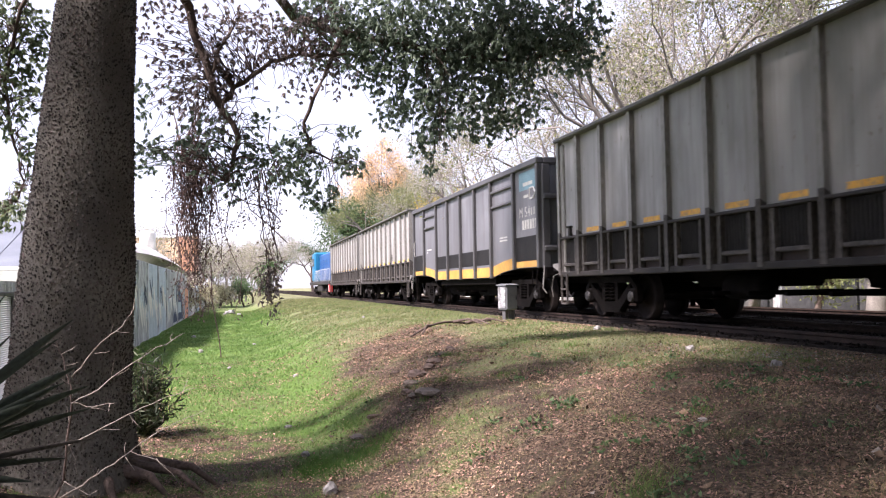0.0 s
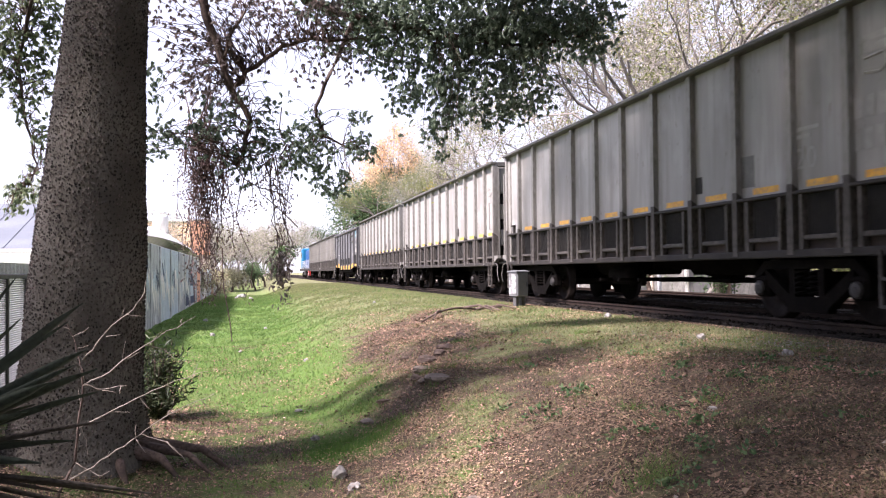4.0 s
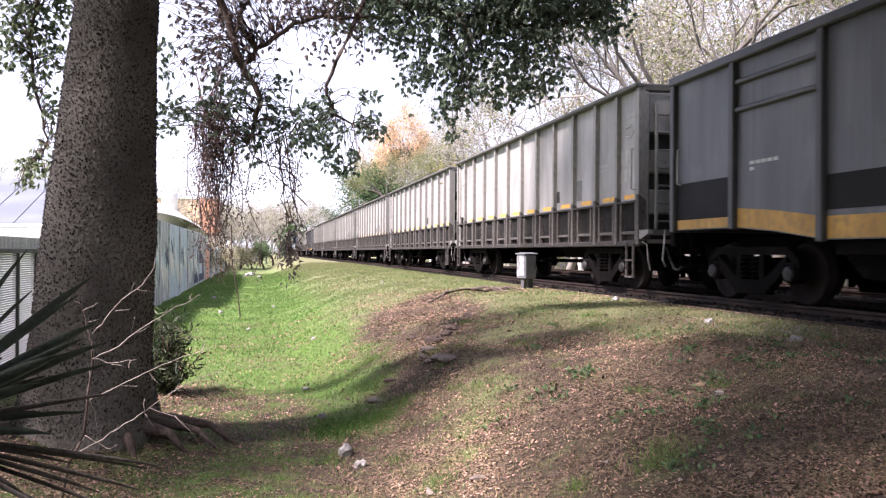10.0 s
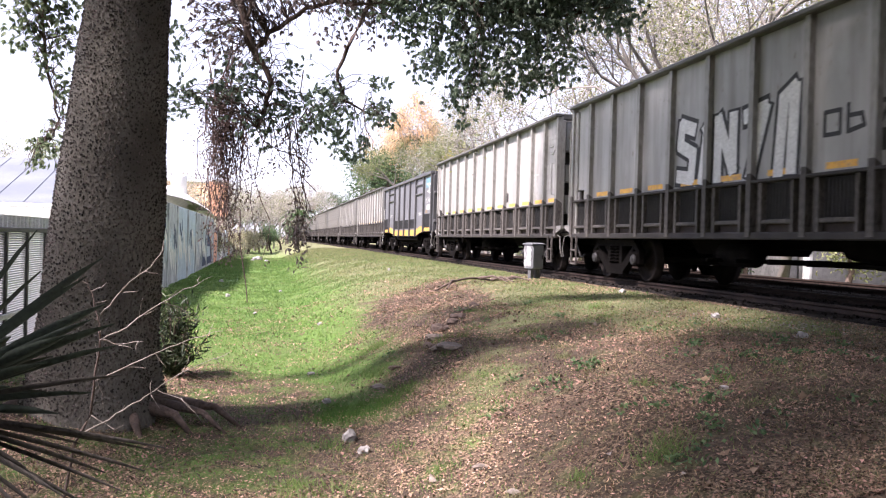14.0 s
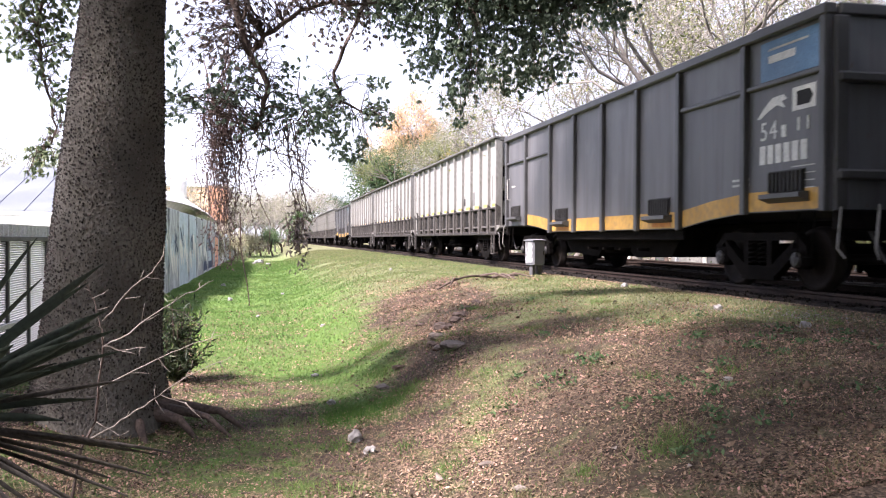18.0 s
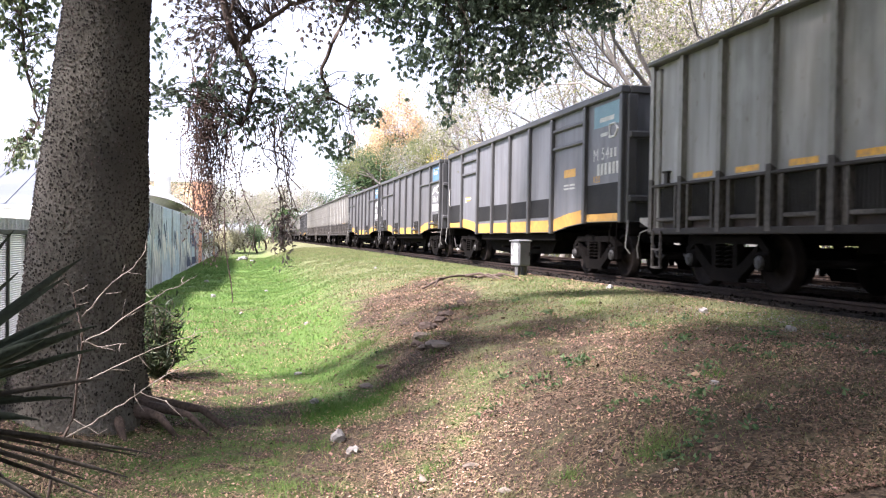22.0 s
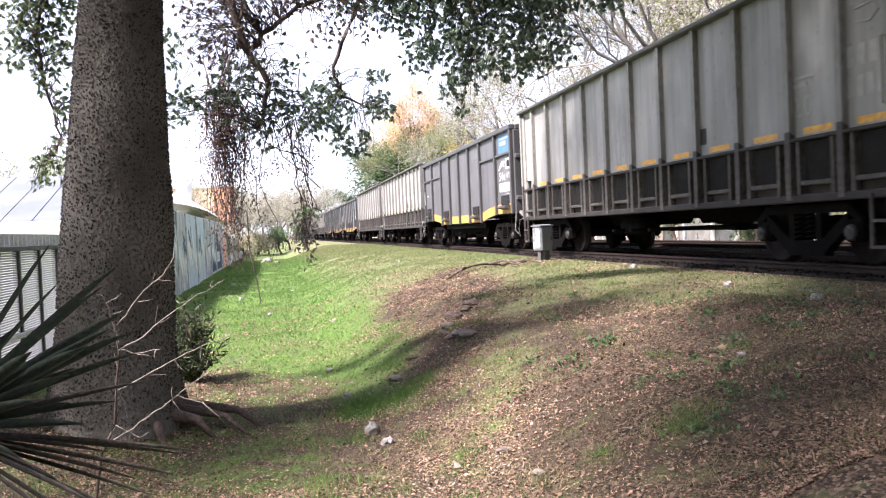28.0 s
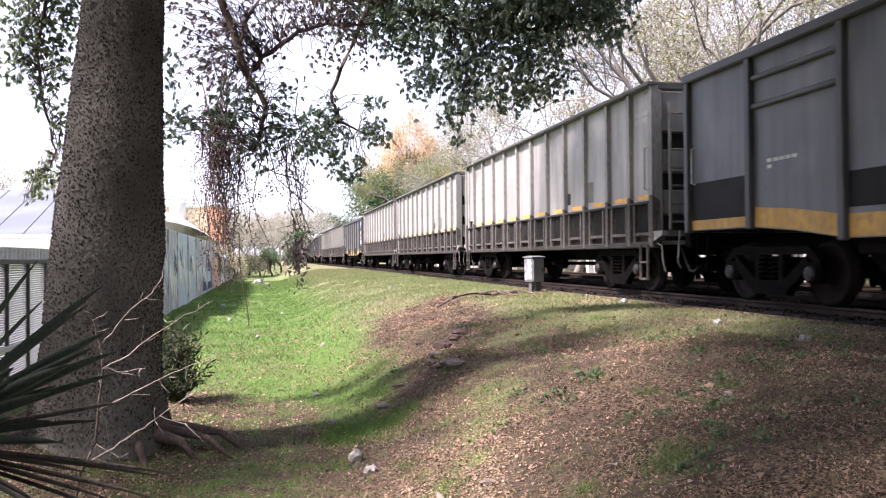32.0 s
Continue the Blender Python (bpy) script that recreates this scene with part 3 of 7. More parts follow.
def build_track(cx, name, label):
    tr = thing(name, label, "railway track", kind="structure")
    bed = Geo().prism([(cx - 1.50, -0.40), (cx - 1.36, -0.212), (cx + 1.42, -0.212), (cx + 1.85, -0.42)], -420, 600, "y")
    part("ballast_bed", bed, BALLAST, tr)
    for s in (-1, 1):
        x = cx + s * 0.872
        prof = [(-0.07, -0.16), (0.07, -0.16), (0.07, -0.145), (0.012, -0.125), (0.012, -0.05), (0.036, -0.035), (0.036, 0.0), (-0.036, 0.0), (-0.036, -0.035), (-0.012, -0.05), (-0.012, -0.125), (-0.07, -0.145)]
        part("rail", Geo().prism([(x + u, w + RAIL_TOP) for u, w in prof], -420, 600, "y"), RAIL, tr)
        part("running_surface", Geo().box(x - 0.03, -420, RAIL_TOP, x + 0.03, 600, RAIL_TOP + 0.003), WHEEL, tr, "worn steel rail head")
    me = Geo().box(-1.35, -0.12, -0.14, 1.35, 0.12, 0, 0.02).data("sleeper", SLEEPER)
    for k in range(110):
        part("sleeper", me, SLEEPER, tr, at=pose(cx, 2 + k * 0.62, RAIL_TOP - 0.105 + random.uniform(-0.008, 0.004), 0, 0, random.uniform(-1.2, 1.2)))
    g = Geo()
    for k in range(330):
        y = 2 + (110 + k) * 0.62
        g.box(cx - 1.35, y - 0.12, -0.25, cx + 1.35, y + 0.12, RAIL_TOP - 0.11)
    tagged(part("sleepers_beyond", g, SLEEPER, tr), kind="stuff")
    rng = np.random.default_rng(int(cx * 10))
    n = 9000
    y = rng.uniform(3, 42, n) ** 1.0
    x = cx + rng.uniform(-1.55, 1.9, n)
    keep = np.abs(np.abs(x - cx) - 0.872) > 0.09
    x, y = x[keep], y[keep]
    n = len(x)
    off = np.abs(x - cx)
    z = np.where(off < 1.42, -0.205, -0.212 - (off - 1.42) * 0.5)
    c = np.stack([x, y, z], 1)
    tet = unit(rng.normal(size=(n, 5, 3))) * rng.uniform(0.02, 0.045, (n, 1, 1))
    tet[:, 4, 2] = -np.abs(tet[:, 4, 2])
    k = np.arange(n)[:, None] * 5
    fs = np.concatenate([k + q for q in ([0, 1, 2], [0, 2, 3], [0, 3, 1], [4, 2, 1], [4, 3, 2], [4, 1, 3])])
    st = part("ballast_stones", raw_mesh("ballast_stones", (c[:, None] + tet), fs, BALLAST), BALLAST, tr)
    tagged(st, kind="stuff")
    return tr


build_track(TRACK_X, "railway_track", "dark rusty railway track on ballast with the train's shade in its colour")
build_track(TRACK2_X, "railway_track", "second rusty railway track behind the passing train")

# ---- train ----
SPEED = 9.204


def gone(t):
    """How far the train has rolled after t seconds: steady at first, then slowly gaining."""
    return SPEED * t + 0.00833 * max(0.0, t - 8) ** 2




def bogie(wagon, y):
    """A three-piece bogie with two wheelsets that can turn."""
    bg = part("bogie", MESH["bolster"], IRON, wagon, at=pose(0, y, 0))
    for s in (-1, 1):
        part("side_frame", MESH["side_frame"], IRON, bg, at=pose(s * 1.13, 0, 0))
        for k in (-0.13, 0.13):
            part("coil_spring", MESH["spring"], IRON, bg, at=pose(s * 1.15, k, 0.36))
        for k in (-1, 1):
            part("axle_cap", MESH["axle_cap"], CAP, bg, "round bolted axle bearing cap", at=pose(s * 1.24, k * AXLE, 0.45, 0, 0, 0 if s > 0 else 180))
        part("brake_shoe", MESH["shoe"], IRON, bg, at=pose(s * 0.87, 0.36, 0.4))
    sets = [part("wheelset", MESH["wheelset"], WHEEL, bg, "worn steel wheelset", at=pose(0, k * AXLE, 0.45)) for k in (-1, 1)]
    return sets


AXLE = 1.0
MESH = {}


def bogie_meshes():
    MESH["bolster"] = Geo().box(-1.1, -0.2, 0.42, 1.1, 0.2, 0.68, 0.04).box(-0.3, -0.3, 0.66, 0.3, 0.3, 0.8, 0.03).data("bolster", IRON)
    g = Geo()
    # arched truss: top chord, sloping arms, bottom chord, pillars
    a = AXLE
    for pts in ([(-a - 0.18, 0.52), (-a + 0.12, 0.72), (a - 0.12, 0.72), (a + 0.18, 0.52), (a + 0.18, 0.64), (a - 0.08, 0.84), (-a + 0.08, 0.84), (-a - 0.18, 0.64)],
                [(-a + 0.1, 0.52), (-0.36, 0.14), (-0.36, 0.36), (-a + 0.1, 0.72)], [(a - 0.1, 0.52), (0.36, 0.14), (0.36, 0.36), (a - 0.1, 0.72)],
                [(-0.42, 0.13), (0.42, 0.13), (0.42, 0.34), (-0.42, 0.34)], [(-0.36, 0.3), (-0.24, 0.3), (-0.24, 0.74), (-0.36, 0.74)], [(0.24, 0.3), (0.36, 0.3), (0.36, 0.74), (0.24, 0.74)]):
        g.prism(pts, -0.07, 0.07)
    for k in (-1, 1):
        g.box(-0.1, k * a - 0.17, 0.32, 0.1, k * a + 0.17, 0.62, 0.05)
    MESH["side_frame"] = g.data("side_frame", IRON)
    g = Geo()
    path = [(0.085 * math.cos(q * 0.9), 0.085 * math.sin(q * 0.9), 0.34 * q / 34) for q in range(35)]
    MESH["spring"] = g.tube(path, 0.019, 4).data("spring", IRON, True)
    MESH["axle_cap"] = Geo().lathe([(-0.16, 0.11), (0.0, 0.11), (0.025, 0.09), (0.03, 0.05), (0.04, 0.045), (0.04, 0.0)], 14).data("axle_cap", CAP)
    MESH["shoe"] = Geo().box(-0.05, -0.05, -0.2, 0.05, 0.05, 0.2, 0.02).data("shoe", IRON)
    g = Geo().cyl((-1.2, 0, 0), (1.2, 0, 0), 0.075, 10)
    for s in (-1, 1):
        x = s * 0.872
        g.lathe([(x + s * u, r) for u, r in ((-0.085, 0.0), (-0.085, 0.478), (-0.055, 0.48), (-0.045, 0.452), (0.06, 0.445), (0.06, 0.385), (0.025, 0.37), (0.02, 0.16), (0.075, 0.13), (0.08, 0.0))], 28)
    MESH["wheelset"] = g.data("wheelset", WHEEL, False)
    MESH["wheelset"].polygons.foreach_set("use_smooth", [len(p.vertices) == 4 for p in MESH["wheelset"].polygons])
    g = Geo()
    g.box(-0.09, -0.5, 0.70, 0.09, 0.5, 0.92, 0.03).box(-0.16, -0.16, 0.62, 0.16, 0.16, 1.0, 0.06)
    MESH["coupler"] = g.data("coupler", IRON)
    MESH["hose"] = Geo().tube([(0.3, 0.0, 0.85), (0.3, 0.18, 0.6), (0.3, 0.3, 0.45), (0.3, 0.46, 0.42), (0.3, 0.6, 0.5)], 0.025, 6).data("hose", BLACKED, True)


bogie_meshes()
WHEELS = []   # (wagon, wheelset, its place along the wagon)


def running_gear(w, length, inset):
    for y in (-inset, -length + inset):
        for k, ws in zip((-1, 1), bogie(w, y)):
            WHEELS.append((w, ws, y + k * AXLE))
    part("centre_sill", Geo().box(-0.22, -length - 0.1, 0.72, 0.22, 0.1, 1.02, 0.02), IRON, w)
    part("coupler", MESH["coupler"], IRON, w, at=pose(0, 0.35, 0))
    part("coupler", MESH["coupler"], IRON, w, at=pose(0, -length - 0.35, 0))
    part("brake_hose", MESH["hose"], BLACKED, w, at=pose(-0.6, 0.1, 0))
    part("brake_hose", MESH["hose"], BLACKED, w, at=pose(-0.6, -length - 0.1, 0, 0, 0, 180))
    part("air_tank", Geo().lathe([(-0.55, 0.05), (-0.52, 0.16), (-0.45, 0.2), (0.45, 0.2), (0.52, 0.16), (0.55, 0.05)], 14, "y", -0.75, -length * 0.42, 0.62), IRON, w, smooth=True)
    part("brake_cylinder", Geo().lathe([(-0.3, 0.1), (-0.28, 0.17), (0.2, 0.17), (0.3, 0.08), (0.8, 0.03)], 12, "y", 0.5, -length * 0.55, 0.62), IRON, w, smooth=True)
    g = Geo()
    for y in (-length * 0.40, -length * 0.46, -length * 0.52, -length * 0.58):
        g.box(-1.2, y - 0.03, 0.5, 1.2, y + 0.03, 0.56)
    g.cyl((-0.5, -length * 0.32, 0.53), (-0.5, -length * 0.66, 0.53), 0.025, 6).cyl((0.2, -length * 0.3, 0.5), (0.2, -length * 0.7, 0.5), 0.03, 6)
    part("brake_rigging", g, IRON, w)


GREY_LEN, GREY_TOP, GREY_LEDGE, GREY_LOW_Z = 14.85, 3.99, 1.74, 0.93
GREY_EDGES = [0.0, 1.1, 2.3] + [2.3 + 1.3 * k for k in range(1, 9)] + [13.8, 14.85]


def handwheel(w, y, face):
    g = Geo()
    ring = [(0.27 * math.cos(q), 0, 0.27 * math.sin(q)) for q in np.linspace(0, 2 * math.pi, 21)]
    g.tube(ring, 0.018, 6, False)
    for k in range(5):
        q = 2 * math.pi * k / 5
        g.tube([(0, 0.02, 0), (0.27 * math.cos(q), 0, 0.27 * math.sin(q))], 0.013, 5)
    g.cyl((0, -0.05, 0), (0, 0.16, 0), 0.03, 8)
    part("brake_handwheel", g, GREY_RIB, w, "round spoked brake handwheel", at=pose(-0.35, y, 3.0, 0, 0, face))


def grey_wagon():
    """A tall ribbed covered-side hopper wagon, open at the top; its leading end lies at y = 0."""
    w = thing("hopper_wagon", "weathered grey ribbed steel hopper wagon with orange markings", "freight wagon", "wagons of the freight train")
    L, top, ledge, low = GREY_LEN, GREY_TOP, GREY_LEDGE, GREY_LOW_Z
    for s in (-1, 1):
        part("side_sheet", Geo().box(*sorted((s * 1.34, s * 1.32))[:1], -L, ledge, sorted((s * 1.34, s * 1.32))[1], 0, top - 0.05), GREY, w)
        # lower sheet, ledge and sill carry dirt plus painted-in shade
        part("lower_sheet", Geo().box(min(s * 1.30, s * 1.27), -L, low, max(s * 1.30, s * 1.27), 0, ledge), RUSTY, w, "dusty rust-brown lower side sheet, darkened for the shade below the ledge")
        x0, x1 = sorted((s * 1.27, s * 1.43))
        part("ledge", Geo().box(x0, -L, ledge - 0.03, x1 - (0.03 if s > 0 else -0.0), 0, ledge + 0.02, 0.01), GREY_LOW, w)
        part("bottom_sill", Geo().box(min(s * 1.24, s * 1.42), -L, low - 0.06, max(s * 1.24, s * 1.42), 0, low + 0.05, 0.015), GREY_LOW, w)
        x0, x1 = sorted((s * 1.32, s * 1.51))
        part("top_rail", Geo().box(x0, -L - 0.02, top - 0.085, x1, 0.02, top, 0.02), RIM, w, "dark steel top rim")
    rib = Geo()
    rib.prism([(-1.435, ledge + 0.12), (-1.29, ledge + 0.021), (-1.29, top - 0.075), (-1.435, top - 0.075)], -0.06, 0.06, "y")
    rib = rib.data("rib", GREY_RIB)
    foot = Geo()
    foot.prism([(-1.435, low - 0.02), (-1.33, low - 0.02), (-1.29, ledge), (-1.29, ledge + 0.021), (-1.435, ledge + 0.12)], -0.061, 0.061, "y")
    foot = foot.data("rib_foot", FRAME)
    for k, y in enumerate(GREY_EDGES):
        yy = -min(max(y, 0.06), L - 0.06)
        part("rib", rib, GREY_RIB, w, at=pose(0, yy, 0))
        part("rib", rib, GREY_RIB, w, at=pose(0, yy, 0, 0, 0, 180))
        part("rib_foot", foot, FRAME, w, "grimy foot of a rib, with shade in its colour", at=pose(0, yy, 0))
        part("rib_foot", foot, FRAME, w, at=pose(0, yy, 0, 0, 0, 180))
    for k in range(12):
        a, b = GREY_EDGES[k], GREY_EDGES[k + 1]
        c, h = -(a + b) / 2, (b - a) / 2
        g, fr = Geo(), Geo()
        wd = min(0.33, h - 0.24)
        for q in range(9):
            yy = c - wd + (q + 0.5) * 2 * wd / 9
            g.box(-1.345, yy - 0.012, low + 0.24, -1.312, yy + 0.012, ledge - 0.05)
        g.box(-1.318, c - wd, low + 0.22, -1.302, c + wd, ledge - 0.04)
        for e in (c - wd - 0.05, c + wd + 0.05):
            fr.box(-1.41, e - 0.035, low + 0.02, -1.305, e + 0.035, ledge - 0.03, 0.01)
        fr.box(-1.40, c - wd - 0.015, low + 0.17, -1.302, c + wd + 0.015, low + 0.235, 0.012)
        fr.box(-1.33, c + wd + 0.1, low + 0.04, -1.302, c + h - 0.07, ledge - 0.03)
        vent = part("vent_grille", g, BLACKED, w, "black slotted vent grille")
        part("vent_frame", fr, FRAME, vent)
        if 0 < k < 12:
            part("reflector_strip", Geo().box(-1.345, c - 0.30, ledge + 0.06, -1.3395, c + 0.30, ledge + 0.15), ORANGE, w, "short orange reflective strip")
    # ends: recessed plate, corner posts, shelves, ladder
    for s, y in ((1, 0.0), (-1, -L)):
        i = -s
        part("end_sheet", Geo().box(-1.32, min(y + i * 0.30, y + i * 0.33), low, 1.32, max(y + i * 0.30, y + i * 0.33), top - 0.05), GREY, w)
        part("end_rail", Geo().box(-1.32, min(y, y + i * 0.16), top - 0.15, 1.32, max(y, y + i * 0.16), top - 0.004, 0.02), RIM, w)
        for x in (-1.30, 1.30):
            part("corner_post", Geo().box(x - 0.09, min(y, y + i * 0.28), low, x + 0.09, max(y, y + i * 0.28), top - 0.15, 0.02), GREY_RIB, w)
        for z0, z1 in ((1.5, 1.96), (2.29, 2.72), (3.06, 3.8)):
            part("end_beam", Geo().box(-1.2, min(y + i * 0.05, y + i * 0.29), z0, 1.2, max(y + i * 0.05, y + i * 0.29), z1, 0.02), GREY, w)
        # black strips over the end sheet paint the shade in the beams' gaps
        for z0, z1 in ((1.2, 1.49), (1.97, 2.28), (2.73, 3.05)):
            part("end_slot", Geo().box(-1.2, min(y + i * 0.26, y + i * 0.295), z0, 1.2, max(y + i * 0.26, y + i * 0.295), z1), BLACKED, w, "black strip for the shade between the end beams")
        for x in (-1.08, -0.62):
            part("ladder_stile", Geo().box(x - 0.025, min(y, y + s * 0.05), 1.2, x + 0.025, max(y, y + s * 0.05), 3.6, 0.006), GREY_RIB, w)
        rung = Geo().cyl((-1.08, 0, 0), (-0.62, 0, 0), 0.02, 6).data("ladder_rung", WORN)
        for q in range(7):
            part("ladder_rung", rung, WORN, w, at=pose(0, y + s * 0.03, 1.35 + q * 0.34))
        part("platform", Geo().box(-1.4, min(y, y + s * 0.42), 1.0, 1.4, max(y, y + s * 0.42), 1.07, 0.01), IRON, w)
        g = Geo()
        for z in (0.26, 0.58):
            g.box(-1.47, min(y - s * 0.5, y - s * 0.2), z, -1.40, max(y - s * 0.5, y - s * 0.2), z + 0.035)
        for q in (0.2, 0.5):
            g.box(-1.46, y - s * q - 0.014, 0.26, -1.42, y - s * q + 0.014, 0.93)
        part("step", g, FRAME, w, "grimy hanging step, with shade in its colour")
        # pale plate that paints the sunlight on the platform's corner
        part("corner_gusset", Geo().prism([(y - s * 0.02, 1.18), (y + s * 0.36, 1.18), (y + s * 0.36, 1.1), (y - s * 0.02, 0.98)], -1.42, -1.30), WORN, w, "platform corner plate, pale for the sunlight on it")
        part("uncoupling_lever", Geo().tube([(-1.40, y + s * 0.1, 0.95), (-1.42, y + s * 0.34, 0.9), (-1.44, y + s * 0.42, 0.62), (-1.40, y + s * 0.44, 0.42)], 0.011, 6), WORN, w, "worn uncoupling lever")
    part("hopper_floor", Geo().box(-1.30, -L + 0.35, 1.35, 1.30, -0.35, 1.4), GREY_LOW, w)
    part("cargo", Geo().box(-1.30, -L + 0.36, 1.4, 1.30, -0.36, 2.9), IRON, w, "dark bulk cargo inside the wagon")
    for y in (-L * 0.36, -L * 0.64):
        g = Geo().prism([(-0.9, 1.35), (0.9, 1.35), (0.4, 0.62), (-0.4, 0.62)], y - 1.1, y + 1.1, "y")
        part("discharge_chute", g, IRON, w)
    part("data_plate", Geo().box(-1.346, -10.35, 1.95, -1.3395, -10.05, 2.22), BLACKED, w, "small dark data plate")
    part("bracket", Geo().box(-1.40, -0.62, 1.72, -1.34, -0.5, 1.98, 0.01).box(-1.43, -0.66, 1.95, -1.34, -0.46, 1.985, 0.01), GREY_LOW, w)
    part("grab_rail", Geo().tube([(-1.34, -L + 0.18, 1.95), (-1.5, -L + 0.18, 1.97), (-1.5, -L + 0.18, 2.75), (-1.34, -L + 0.18, 2.77)], 0.014, 6), GREY_RIB, w)
    running_gear(w, L, 2.15)
    return w


DARK_LEN = 14.65
DARK_EDGES = [0.0, 1.9, 3.94, 5.63, 7.32, 9.02, 10.71, 12.75, 14.65]


def dark_profile():
    """The lower edge of a dark wagon's side: deep between the bogies, raised over them."""
    return [(0.0, 1.13), (1.9, 1.13), (2.9, 1.05), (3.94, 0.92), (10.71, 0.92), (11.7, 1.05), (12.75, 1.13), (14.65, 1.13)]


def dark_low(y):
    p = dark_profile()
    return float(np.interp(y, [q[0] for q in p], [q[1] for q in p]))


def dark_wagon(style):
    """A charcoal gondola. style 1: vent boxes in the side; style 2: a black lower band."""
    label = "charcoal steel gondola wagon with yellow band and vent boxes" if style == 1 else "charcoal steel gondola wagon with black lower band and yellow skirt"
    w = thing("gondola_wagon", label, "freight wagon", "wagons of the freight train")
    L, top = DARK_LEN, 3.78
    paint = CHAR_BLUE if style == 1 else CHAR
    for s in (-1, 1):
        prof = [(-y, z) for y, z in dark_profile()] + [(-L, top - 0.05), (0, top - 0.05)]
        part("side_sheet", Geo().prism(prof, *sorted((s * 1.40, s * 1.42))), paint, w)
        x0, x1 = sorted((s * 1.34, s * 1.53))
        part("top_rail", Geo().box(x0, -L - 0.03, top - 0.15, x1, 0.03, top, 0.02), CHAR_RIB, w)
    for k, y in enumerate(DARK_EDGES):
        yy = -min(max(y, 0.06), L - 0.06)
        for s in (-1, 1):
            x0, x1 = sorted((s * 1.41, s * 1.51))
            part("rib", Geo().box(x0, yy - 0.065, dark_low(y) - 0.03, x1, yy + 0.065, top - 0.14, 0.015), CHAR_RIB, w)
    for k in range(8):
        a, b = DARK_EDGES[k] + 0.075, DARK_EDGES[k + 1] - 0.075
        vent = style == 1 and k in (0, 2, 5, 7)
        ya = np.linspace(a, b, 5)
        h = 0.30 if not (style == 2 and k in (0, 7)) else 0.2
        prof = [(-y, dark_low(y) + 0.015) for y in ya] + [(-y, (dark_low(y) + h)) for y in ya[::-1]]
        if not (vent and k in (0, 2, 5, 7) and k == 0):
            part("yellow_panel", Geo().prism(prof, -1.428, -1.4205), YELLOW, w, "yellow painted lower panel")
        if style == 1 and k in (0, 1, 6, 7) or style == 2 and k in (1, 6):
            for z in ((0.86,) if style == 1 else (0.5, 0.92)):
                part("stiffener", Geo().box(-1.49, -b, top - z, -1.41, -a, top - z + 0.08, 0.02), CHAR_RIB, w)
        if vent:
            c = -(a + b) / 2 - (0.05 if k > 4 else -0.05)
            z0 = dark_low((a + b) / 2) + 0.24
            g = Geo().box(-1.44, c - 0.4, z0, -1.42, c + 0.4, z0 + 0.33)
            for q in range(9):
                yy = c - 0.36 + q * 0.09
                g.box(-1.475, yy - 0.02, z0 + 0.03, -1.43, yy + 0.02, z0 + 0.31)
            if k in (2, 5):
                part("rust_stain", Geo().box(-1.4295, c - 0.45, z0 - 0.2, -1.4285, c + 0.3, z0 - 0.1), RUST_ORANGE, w)
            v = part("vent_box", g, BLACKED, w, "black slotted vent box")
            part("vent_shelf", Geo().prism([(-1.43, z0 - 0.12), (-1.6, z0 - 0.06), (-1.6, z0 + 0.0), (-1.43, z0 + 0.02)], c - 0.5, c + 0.42, "y"), CHAR_RIB, v)
        if style == 2 and k not in (1, 6):
            part("lower_band", Geo().box(-1.4285, -b, 1.30, -1.4205, -a, 1.92 if k in (0, 7) else 1.75), CHAR_LOW, w, "black lower side band")
    for s, y in ((1, 0.0), (-1, -L)):
        part("end_sheet", Geo().box(-1.40, min(y, y - s * 0.03), 1.1, 1.40, max(y, y - s * 0.03), top - 0.05), CHAR, w)
        for z in (1.5, 2.75):
            part("end_beam", Geo().box(-1.38, min(y, y + s * 0.14), z, 1.38, max(y, y + s * 0.14), z + 0.14, 0.03), CHAR_RIB, w)
        part("end_rail", Geo().box(-1.34, min(y, y + s * 0.08), top - 0.16, 1.34, max(y, y + s * 0.08), top - 0.004, 0.02), CHAR_RIB, w)
        for x in (-1.3, 1.3):
            part("corner_post", Geo().box(x - 0.1, min(y + s * 0.004, y + s * 0.09), 1.1, x + 0.1, max(y + s * 0.004, y + s * 0.09), top - 0.17, 0.02), CHAR_RIB, w)
        part("buffer_beam", Geo().box(-1.4, min(y, y + s * 0.2), 0.85, 1.4, max(y, y + s * 0.2), 1.12, 0.02), IRON, w)
        part("hanging_step", Geo().tube([(-1.42, y - s * 0.3, 1.1), (-1.46, y - s * 0.3, 0.5), (-1.46, y - s * 0.62, 0.5), (-1.42, y - s * 0.62, 1.1)], 0.012, 6), IRON, w)
        part("uncoupling_lever", Geo().tube([(-1.45, y + s * 0.26, 1.15), (-1.5, y + s * 0.26, 0.62), (-1.42, y + s * 0.3, 0.5)], 0.014, 6), GREY_RIB, w, "pale uncoupling lever")
    part("floor", Geo().box(-1.38, -L + 0.05, 1.12, 1.38, -0.05, 1.2), CHAR_LOW, w)
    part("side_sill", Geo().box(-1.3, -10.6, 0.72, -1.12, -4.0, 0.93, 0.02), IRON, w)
    part("underframe", Geo().prism([(-3.5, 0.94), (-4.1, 0.42), (-5.9, 0.34), (-6.1, 0.5), (-7.6, 0.5), (-7.9, 0.36), (-9.5, 0.42), (-10.0, 0.94)], -0.95, 0.95), IRON, w, "underframe and brake gear, near-black for the shade under the wagon")
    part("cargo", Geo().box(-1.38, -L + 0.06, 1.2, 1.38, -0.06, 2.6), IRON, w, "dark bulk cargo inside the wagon")
